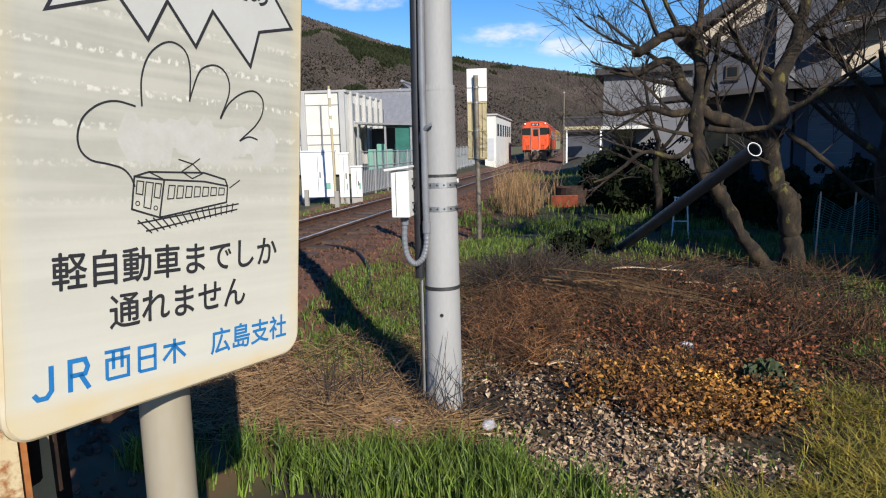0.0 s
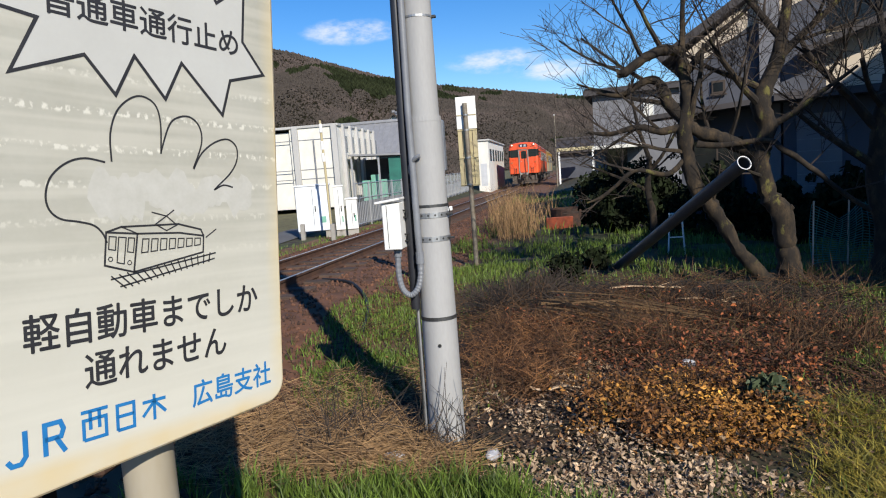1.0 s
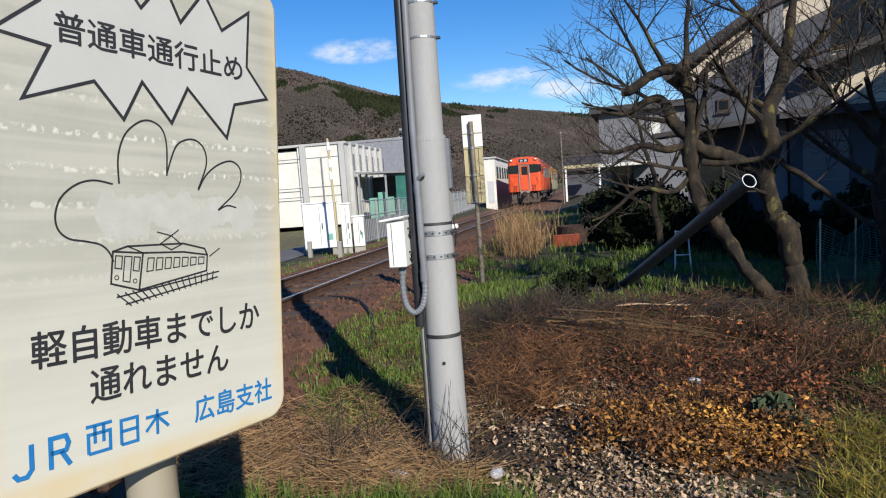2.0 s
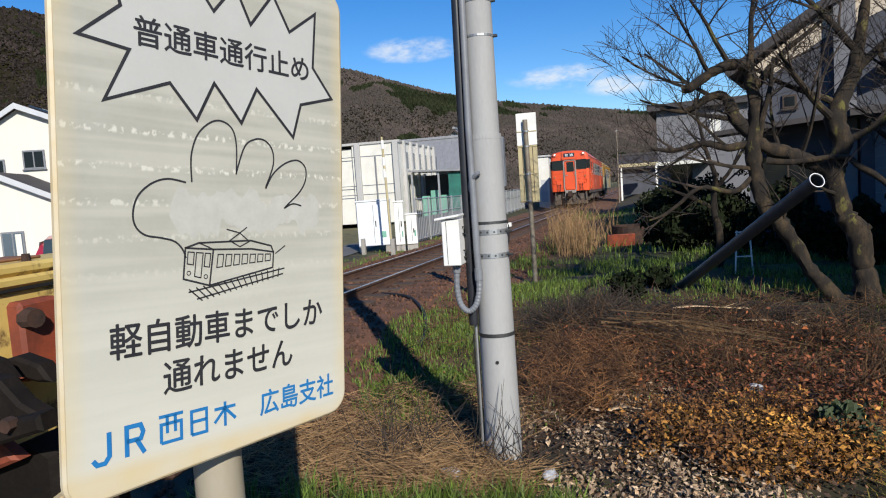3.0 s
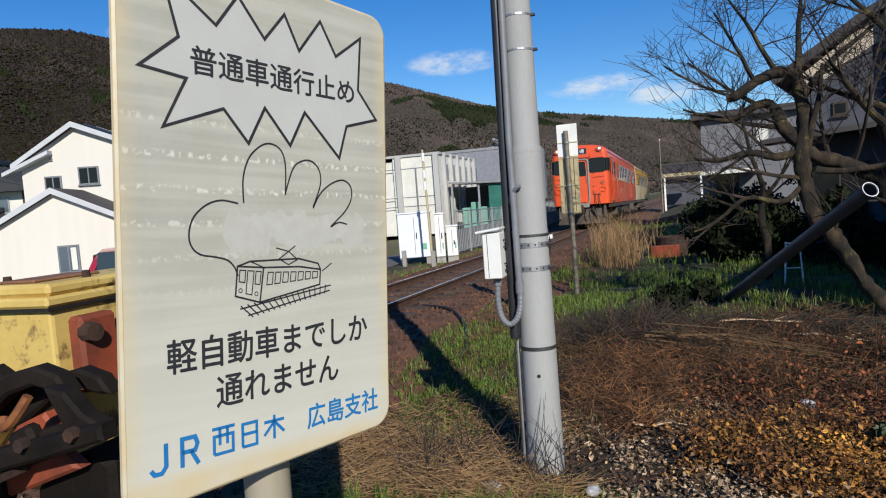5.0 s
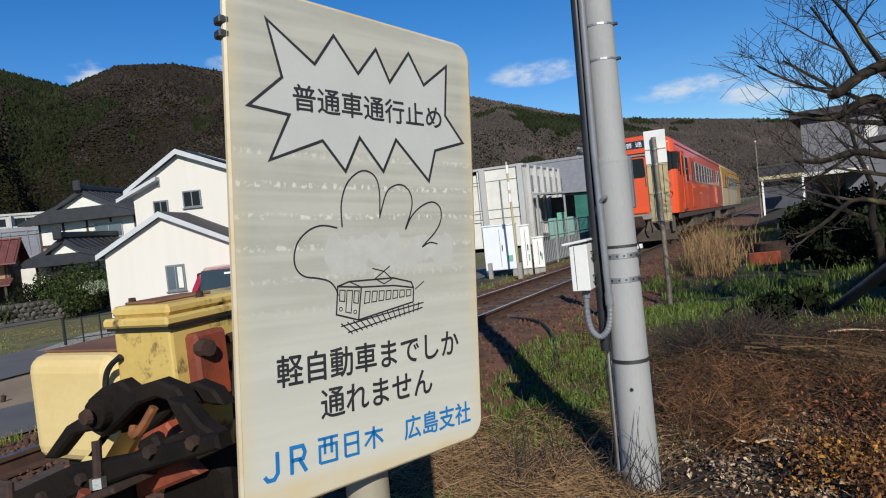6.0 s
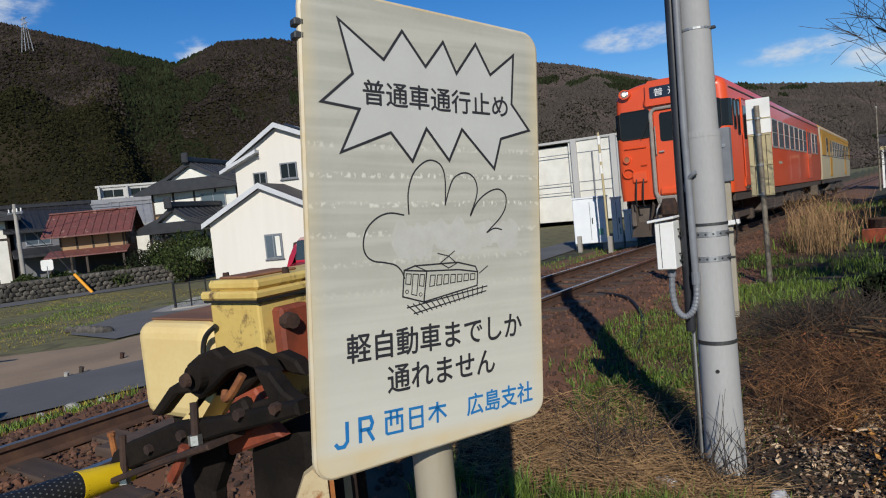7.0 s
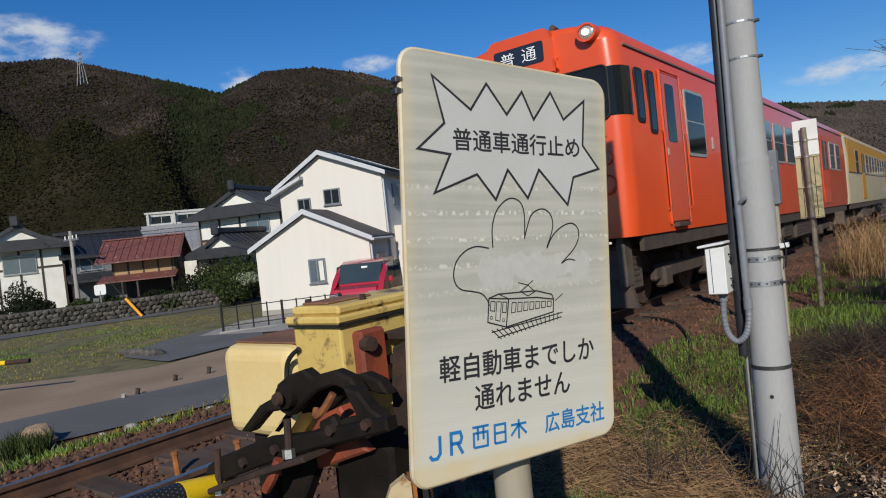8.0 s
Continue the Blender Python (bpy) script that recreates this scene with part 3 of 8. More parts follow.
# ---- railway track ----
def build_track():
    m = Matrix.Translation((track_x(0), 0, RAIL_Z)) @ pose(0, 0, 0, 0, 0, TRACK_TURN)
    track = thing("railway_track", m, "single railway track with rust-brown ballast and sleepers", "railway track", kind="structure")
    # ballast stones, scattered on the bed and its shoulders
    rng = random.Random(3)
    verts, faces = [], []
    ico = bmesh.new()
    bmesh.ops.create_icosphere(ico, subdivisions=1, radius=1)
    base_v = [v.co.copy() for v in ico.verts]
    base_f = [[v.index for v in f.verts] for f in ico.faces]
    ico.free()
    for _ in range(24000):
        y = rng.random() ** 1.7 * 40 - 2
        s = rng.uniform(-2.3, 2.6)
        r = rng.uniform(0.014, 0.034)
        z = land(track_x(y) + s, y) - RAIL_Z + r * 0.3
        if abs(abs(s) - 0.56) < 0.09:
            continue
        q = Euler((rng.random() * 6, rng.random() * 6, rng.random() * 6)).to_matrix()
        sc = Vector((r * rng.uniform(0.8, 1.4), r * rng.uniform(0.7, 1.2), r * rng.uniform(0.5, 0.9)))
        o = len(verts)
        verts += [tuple(q @ Vector((v.x * sc.x, v.y * sc.y, v.z * sc.z)) + Vector((s, y, z))) for v in base_v]
        faces += [[o + i for i in f] for f in base_f]
    stones = new("ballast", cloud_mesh("ballast", verts, faces, M["ballast"]))
    stones.parent = track
    tagged(stones, "rust-stained ballast stones", kind="stuff")
    # rails
    prof = [(-0.064, -0.153), (0.064, -0.153), (0.064, -0.140), (0.010, -0.120), (0.009, -0.045), (0.032, -0.032), (0.032, -0.004), (-0.032, -0.004), (-0.032, -0.032), (-0.009, -0.045), (-0.010, -0.120), (-0.064, -0.140)]
    for side in (-0.565, 0.565):
        bars, heads = bmesh.new(), bmesh.new()
        for y0, y1 in ((-30.0, 6.0), (6.0, 260.0)):
            slope = Matrix(((1, 0, 0, 0), (0, 1, 0, 0), (0, (drop(y1) - drop(y0)) / (y1 - y0), 1, drop(y0) - y0 * (drop(y1) - drop(y0)) / (y1 - y0)), (0, 0, 0, 1)))
            prism([(x + side, z) for x, z in prof], y0, y1, bars, slope)
            box(side - 0.027, side + 0.027, y0, y1, -0.0039, 0.0, 0.0, heads, slope)
        rail = part("rail", bars, M["rail"], track)
        part("rail_head", heads, M["railtop"], rail, "polished running surface")
    me = mesh_from(box(-1.0, 1.0, -0.11, 0.11, -0.20, -0.135, 0.012), "sleeper")
    for n in range(85):
        part("sleeper", me, M["sleeper"], track, m=pose(rng.uniform(-0.02, 0.02), -6 + n * 0.62, drop(-6 + n * 0.62), 0, 0, rng.uniform(-1, 1)))


build_track()


# ---- the train ----
def car_profile(w, top, n=10):
    """Half section from sill to roof middle, as (x, z)."""
    pts = [(w - 0.03, 1.02), (w, 1.30), (w, 2.6), (w - 0.05, 3.45)]
    for k in range(1, n + 1):
        a = radians(90 * k / n)
        pts.append(((w - 0.05) * math.cos(a) ** 0.8 if k < n else 0.0, 3.45 + (top - 3.45) * math.sin(a) ** 0.8))
    return pts


def car_shell(length, w=1.42, top=3.97):
    """The body: a section lofted along y, nose rounded at both ends. Returns bmeshes for side and roof."""
    shell, roof = bmesh.new(), bmesh.new()
    stations = [(0.0, 0.20, 0.16), (0.03, 0.11, 0.09), (0.10, 0.04, 0.04), (0.24, 0.0, 0.0), (length - 0.2, 0.0, 0.0), (length, 0.06, 0.04)]
    loops = []
    for y, inset, drop in stations:
        half = car_profile(w - inset, top - drop)
        loop = half + [(-x, z) for x, z in reversed(half[:-1])]
        loops.append((y, loop))
    count = len(loops[0][1])
    split = 4                                     # above this point of the section the roof begins
    for bm, keep in ((shell, lambda i: i < split or i >= count - 1 - split), (roof, lambda i: split <= i < count - 1 - split)):
        rows = [[bm.verts.new((x, y, z)) for x, z in loop] for y, loop in loops]
        for a, b in zip(rows, rows[1:]):
            for i in range(count - 1):
                if keep(i):
                    bm.faces.new((a[i], a[i + 1], b[i + 1], b[i]))
        if bm is shell:
            bm.faces.new(rows[0])
            bm.faces.new(rows[-1][::-1])
            for a, b in zip(rows, rows[1:]):
                bm.faces.new((a[0], b[0], b[-1], a[-1]))
        bmesh.ops.delete(bm, geom=[v for v in bm.verts if not v.link_faces], context="VERTS")
    return shell, roof


def window_on_side(car, y0, y1, z0, z1, side, frame_mat, glass, split=True, proud=0.0):
    x = side * (1.42 + proud)
    fr = part("window_frame", prism(rounded(y0, y1, z0, z1, 0.06), -0.012, 0.012, m=pose(x, 0, 0, 0, 0, 90)), frame_mat, car)
    for a, b in ((z0 + 0.05, (z0 + z1) / 2 - 0.015), ((z0 + z1) / 2 + 0.015, z1 - 0.05)) if split else ((z0 + 0.05, z1 - 0.05),):
        part("pane", prism(rounded(y0 + 0.05, y1 - 0.05, a, b, 0.03), -0.0165, 0.0165, m=pose(x, 0, 0, 0, 0, 90)), glass, fr)


def bogie(car, yc):
    fr = part("bogie_frame", box(-1.02, -0.90, yc - 1.45, yc + 1.45, 0.38, 0.62, 0.03), M["underfloor"], car)
    part("side_beam", box(0.90, 1.02, yc - 1.45, yc + 1.45, 0.38, 0.62, 0.03), M["underfloor"], fr)
    part("bolster", box(-0.95, 0.95, yc - 0.25, yc + 0.25, 0.45, 0.75, 0.03), M["underfloor"], fr)
    for sx in (-0.98, 0.98):
        for dy in (-1.05, 1.05):
            part("axle_box", box(sx - 0.10, sx + 0.10, yc + dy - 0.17, yc + dy + 0.17, 0.26, 0.58, 0.04), M["underfloor"], fr)
        spring = [(sx, yc + 0.09 * math.cos(a), 0.62 + 0.28 * a / 30) for a in np.linspace(0, 30, 40)]
        part("spring", tube(spring, 0.018, 5), M["underfloor"], fr)
    sets = []
    for dy in (-1.05, 1.05):
        bm = bmesh.new()
        for sx in (-0.57, 0.57):
            rod((sx - 0.06, 0, 0), (sx + 0.06, 0, 0), 0.43, 0.43, 28, bm)
            rod((sx - 0.075 * np.sign(sx), 0, 0), (sx - 0.05 * np.sign(sx), 0, 0), 0.46, 0.46, 28, bm)
            for k in range(6):
                a = k * math.pi / 3
                rod((sx + 0.061 * np.sign(sx), 0.24 * math.cos(a), 0.24 * math.sin(a)), (sx + 0.075 * np.sign(sx), 0.24 * math.cos(a), 0.24 * math.sin(a)), 0.05, 0.04, 8, bm)
        rod((-0.9, 0, 0), (0.9, 0, 0), 0.075, 0.075, 12, bm)
        ws = part("wheelset", bm, M["wheel"], car, m=pose(0, yc + dy, 0.43))
        sets.append((ws, yc + dy))
    return sets


def train_car(front, lower, upper, label):
    LEN = 20.8
    car = thing("railcar", None, label, "train", "cars of the train")
    shell, roof = car_shell(LEN)
    body = part("body", shell, lower, car, smooth=True)
    part("roof", roof, upper if front else M["mustard"], car, smooth=True)
    for s in (-1, 1):
        part("gutter", box(s * 1.375 - 0.02, s * 1.375 + 0.02, 0.25, LEN - 0.2, 3.43, 3.47, 0.006), M["roofgrey"], car)
    if not front:
        for s in (-1, 1):
            part("upper_band", box(s * 1.420 - 0.012, s * 1.420 + 0.008, 0.25, LEN - 0.2, 2.05, 3.43), M["mustard"], car, "mustard yellow upper band")
            part("dividing_line", box(s * 1.424 - 0.008, s * 1.424 + 0.006, 0.25, LEN - 0.2, 2.00, 2.05), M["underfloor"], car)
    for yv in (3.5, 7.5, 11.5, 15.5):
        part("roof_vent", box(-0.35, 0.35, yv, yv + 0.7, 3.88, 4.03, 0.05), M["roofgrey"], car)
    # sides
    for s in (-1, 1):
        if front:
            window_on_side(car, 0.44, 0.72, 2.32, 3.12, s, M["rubber"], M["darkglass"], False, 0.002)
            window_on_side(car, 0.88, 1.16, 2.20, 3.14, s, M["rubber"], M["darkglass"], False, 0.002)
            part("door_frame", tube([(s * 1.426, 1.38, 1.1), (s * 1.426, 1.38, 3.22), (s * 1.426, 2.22, 3.22), (s * 1.426, 2.22, 1.1)], 0.022, 6), lower, car)
            d = part("cab_door", box(s * 1.425 - 0.010, s * 1.425 + 0.010, 1.42, 2.18, 1.12, 3.18, 0.008), lower, car)
            part("door_window", prism(rounded(1.56, 1.92, 2.12, 3.02, 0.04), -0.016, 0.016, m=pose(s * 1.425, 0, 0, 0, 0, 90)), M["darkglass"], d)
            part("door_groove", tube([(s * 1.434, 1.42, 1.12), (s * 1.434, 1.42, 3.18), (s * 1.434, 2.18, 3.18), (s * 1.434, 2.18, 1.12)], 0.008, 6), M["underfloor"], d)
            for yy in (1.30, 2.30):
                part("grab_rail", tube([(s * 1.42, yy, 1.25), (s * 1.465, yy, 1.28), (s * 1.465, yy, 2.25), (s * 1.42, yy, 2.28)], 0.012, 6), lower, d)
            part("step", box(s * 1.42 - 0.03, s * 1.42 + 0.05, 1.55, 2.05, 1.06, 1.11, 0.006), M["underfloor"], d)
            part("foot_hole", box(s * 1.421 - 0.006, s * 1.421 + 0.006, 1.70, 1.92, 1.16, 1.30, 0.004), M["underfloor"], d)
            part("door_lock", box(s * 1.437 - 0.006, s * 1.437 + 0.012, 1.47, 1.52, 1.92, 2.02, 0.004), M["trainframe"], d)
            part("side_marker", box(s * 1.43 - 0.01, s * 1.43 + 0.015, 3.75, 3.83, 2.1, 2.3, 0.006), M["trainframe"], car)
        for y0 in (2.45,):
            window_on_side(car, y0, y0 + 0.95, 1.95, 3.05, s, M["trainframe"], M["darkglass"], True, 0.002)
        for y0 in (4.4, 15.3):
            d = part("passenger_door", box(s * 1.422 - 0.01, s * 1.422 + 0.01, y0, y0 + 1.3, 1.12, 3.12, 0.008), lower if front else M["mustard"], car)
            for k in (0.0, 0.65):
                part("door_pane", prism(rounded(y0 + k + 0.1, y0 + k + 0.55, 2.0, 2.95, 0.05), -0.015, 0.015, m=pose(s * 1.422, 0, 0, 0, 0, 90)), M["blueglass"], d)
        for n in range(7):
            y0 = 6.1 + n * 1.30
            window_on_side(car, y0, y0 + 1.05, 2.02, 2.98, s, M["trainframe"], M["blueglass"], True, 0.004)
        window_on_side(car, 17.0, 17.95, 2.02, 2.98, s, M["trainframe"], M["blueglass"], True, 0.004)
        window_on_side(car, 18.3, 19.25, 2.02, 2.98, s, M["trainframe"], M["blueglass"], True, 0.004)
        # writing too small to read
        part("marking", box(s * 1.421 - 0.004, s * 1.421 + 0.004, 7.2, 7.9, 1.55, 1.63), M["carcream"], car)
    # under the floor
    for y0, y1, z0, w in ((0.35, 0.95, 0.35, 1.1), (5.2, 7.0, 0.42, 1.25), (7.3, 9.4, 0.38, 1.2), (9.8, 11.0, 0.5, 1.25), (11.4, 13.6, 0.42, 1.25), (13.9, 15.0, 0.5, 1.2)):
        eq = part("equipment_box", box(-w, w, y0, y1, z0, 1.0, 0.05), M["sootgrey"] if y0 < 8 else M["underfloor"], car)
        for s in (-1, 1):
            for k in range(5):
                part("louvre", box(s * w - 0.012, s * w + 0.012, y0 + 0.15, y1 - 0.15, z0 + 0.14 + k * 0.08, z0 + 0.17 + k * 0.08), M["wheel"], eq)
    for s in (-1, 1):
        part("sill", box(s * 1.33 - 0.03, s * 1.33 + 0.03, 0.4, LEN - 0.3, 0.92, 1.03), M["underfloor"], car)
    sets = bogie(car, 3.1) + bogie(car, LEN - 3.1)
    if front:
        face_parts(car)
    return car, sets


def face_parts(car):
    """The driving end, at y = 0 looking along -y."""
    o = M["orange"]
    Y = -0.004
    for s in (-1, 1):
        # windscreens, wrapping a little round the corner
        ws = part("windscreen", prism(rounded(min(s * 0.48, s * 1.24), max(s * 0.48, s * 1.24), 2.38, 3.12, 0.09), Y - 0.012, 0.06), M["darkglass"], car)
        part("windscreen_seal", tube([(x, Y - 0.012, z) for x, z in rounded(min(s * 0.47, s * 1.24), max(s * 0.47, s * 1.24), 2.37, 3.13, 0.09)], 0.016, 6, closed=True), M["rubber"], ws)
        plan = [(1.10, -0.008), (1.215, -0.008), (1.312, 0.022), (1.386, 0.092), (1.428, 0.24), (1.430, 0.30)]
        loop = plan + [(x - 0.02, y + 0.012) for x, y in reversed(plan)]
        cg = bmesh.new()
        lo, hi = [cg.verts.new((s * x, y, 2.40)) for x, y in loop], [cg.verts.new((s * x, y, 3.10)) for x, y in loop]
        cg.faces.new(lo)
        cg.faces.new(hi)
        for k in range(len(loop)):
            q = (k + 1) % len(loop)
            cg.faces.new((lo[k], lo[q], hi[q], hi[k]))
        part("corner_glass", cg, M["darkglass"], car, "dark wrap-round corner glass")
        part("wiper", tube([(s * 0.72, Y - 0.03, 2.32), (s * 0.60, Y - 0.04, 2.55), (s * 0.50, Y - 0.04, 2.80)], 0.011, 6), M["rubber"], ws)
        # headlamps at the top corners
        hl = part("headlight", ring((s * 1.04, -0.03, 3.66), (0, 1, 0), 0.145, 0.03, 0.16, 24), o, car, "round headlamp in an orange ring", True)
        lens = bmesh.new()
        bmesh.ops.create_uvsphere(lens, u_segments=20, v_segments=10, radius=0.118)
        for v in lens.verts:
            v.co = Vector((v.co.x + s * 1.04, v.co.y * 0.35 - 0.07, v.co.z + 3.66))
        part("lamp_lens", lens, M["lens"], hl, "bright sealed-beam lens", True)
        part("lamp_bulb", rod((s * 1.04, -0.125, 3.66), (s * 1.04, -0.10, 3.66), 0.05, 0.05, 14), M["headlamp"], hl, "lit lamp")
        # tail lamps and number discs
        tl = part("tail_light", ring((s * 1.12, -0.02, 1.88), (0, 1, 0), 0.095, 0.025, 0.08, 20), o, car, "round tail lamp", True)
        part("tail_lens", rod((s * 1.12, -0.045, 1.88), (s * 1.12, -0.01, 1.88), 0.068, 0.07, 18), M["taillens"], tl)
        part("side_hoop", tube([(s * 1.10 + 0.14 * math.cos(a), -0.05, 1.56 + 0.10 * math.sin(a)) for a in np.linspace(0, 2 * math.pi, 20)[:-1]], 0.014, 6, closed=True), o, car)
        for z in (2.15, 1.72):
            part("handrail", tube([(s * 0.62, Y, z), (s * 0.62, -0.05, z), (s * (1.15 if z > 2 else 0.74), -0.05, z), (s * (1.15 if z > 2 else 0.74), Y, z)], 0.012, 6), o, car)
        # jumper hoses
        for x in (0.72, 0.90):
            part("jumper_hose", tube(smooth_line([(s * x, -0.06, 1.42), (s * x, -0.12, 1.25), (s * (x + 0.03), -0.10, 1.02), (s * x, -0.02, 0.98)], 4), 0.018, 7), M["rubber"], car)
        part("jumper_box", box(s * 0.81 - 0.19, s * 0.81 + 0.19, -0.06, 0.02, 1.36, 1.56, 0.02), M["orange"], car)
    # gangway door
    frame_pts = rounded(-0.43, 0.43, 1.02, 3.10, 0.16)
    gf = part("gangway_frame", tube([(x, Y - 0.04, z) for x, z in frame_pts], 0.05, 8, closed=True), M["gangway"], car, "grey gangway frame")
    door = part("end_door", box(-0.37, 0.37, Y - 0.03, 0.0, 1.08, 3.04, 0.01), o, car)
    part("door_window", prism(rounded(-0.22, 0.30, 2.22, 2.98, 0.07), Y - 0.040, Y - 0.005), M["darkglass"], door)
    part("door_handle", rod((-0.26, Y - 0.07, 1.98), (-0.14, Y - 0.07, 1.98), 0.022), M["trainframe"], door)
    part("step_plate", box(-0.30, 0.30, Y - 0.10, Y - 0.02, 1.08, 1.22, 0.03), o, door)
    for s in (-1, 1):
        part("door_rail", tube([(s * 0.335, Y - 0.03, 1.9), (s * 0.335, Y - 0.08, 1.93), (s * 0.335, Y - 0.08, 2.6), (s * 0.335, Y - 0.03, 2.63)], 0.014, 6), M["gangway"], door)
    # destination box over the door
    hood = part("destination_box", prism([(-0.52, 3.20), (0.52, 3.20), (0.50, 3.84), (0.42, 3.93), (-0.42, 3.93), (-0.50, 3.84)], -0.10, 0.45), o, car)
    part("destination_screen", prism(rounded(-0.40, 0.40, 3.40, 3.74, 0.04), -0.108, -0.09), M["navy"], hood, "dark destination blind")
    lettering("普", -0.29, -0.06, 3.46, 3.68, -0.112, M["whitetext"], hood, "destination_letter", "white lettering")
    lettering("通", 0.06, 0.29, 3.46, 3.68, -0.112, M["whitetext"], hood, "destination_letter", "white lettering")
    for s in (-1, 1):
        part("lamp_bracket", tube([(s * 0.56, Y, 3.22), (s * 0.56, -0.06, 3.25), (s * 0.56, -0.06, 3.4), (s * 0.56, Y, 3.43)], 0.012, 5), o, hood)
    part("air_horn", rod((0.45, 0.36, 3.95), (0.45, 0.12, 3.97), 0.03, 0.05, 10), M["underfloor"], car)
    part("aerial", rod((0.20, 0.5, 3.9), (0.20, 0.5, 4.10), 0.02, 0.015, 8), M["underfloor"], car)
    # coupler, pilot and pipes
    cp = part("coupler", box(-0.13, 0.13, -0.55, 0.3, 0.74, 1.0, 0.04), M["underfloor"], car)
    part("coupler_head", box(-0.19, 0.19, -0.62, -0.36, 0.68, 1.02, 0.06), M["rust"], cp)
    part("snow_plough", prism([(-1.25, 0.16), (1.25, 0.16), (1.15, 0.55), (-1.15, 0.55)], 0.28, 0.36), M["underfloor"], car)
    for s in (-1, 1):
        part("plough_stay", rod((s * 0.75, 0.3, 0.35), (s * 0.55, 0.1, 1.0), 0.04, 0.04, 8), M["underfloor"], car)
        part("corner_post", box(s * 1.12 - 0.06, s * 1.12 + 0.06, 0.15, 0.42, 0.45, 1.02, 0.02), M["sootgrey"], car)
        part("air_hose", tube(smooth_line([(s * 0.36, -0.05, 0.98), (s * 0.38, -0.2, 0.85), (s * 0.40, -0.16, 0.62), (s * 0.37, -0.02, 0.5)], 4), 0.026, 7), M["trainframe"] if s < 0 else M["rubber"], car)


CAR_1, SETS_1 = train_car(True, M["orange"], M["orange"], "vermilion orange diesel railcar with dark windows, running")
CAR_2, SETS_2 = train_car(False, M["carcream"], M["mustard"], "mustard yellow and cream diesel railcar, running")


def settle_heights(car):
    """The railcar stands tall: lift waist, windows and roof to their true heights over the rail."""
    done = set()
    for o in car.children_recursive:
        if o.name.startswith("wheelset") or o.data is None or o.data.name in done:
            continue
        done.add(o.data.name)
        co = np.empty(len(o.data.vertices) * 3)
        o.data.vertices.foreach_get("co", co)
        co = co.reshape(-1, 3)
        co[:, 2] = np.where(co[:, 2] > 1.015, np.interp(co[:, 2], [1.02, 1.56, 1.90, 2.38, 3.12, 3.66, 4.14], [1.13, 1.86, 2.22, 2.72, 3.40, 3.86, 4.26]), co[:, 2])
        o.data.vertices.foreach_set("co", co.ravel())
        o.data.update()


settle_heights(CAR_1)
settle_heights(CAR_2)


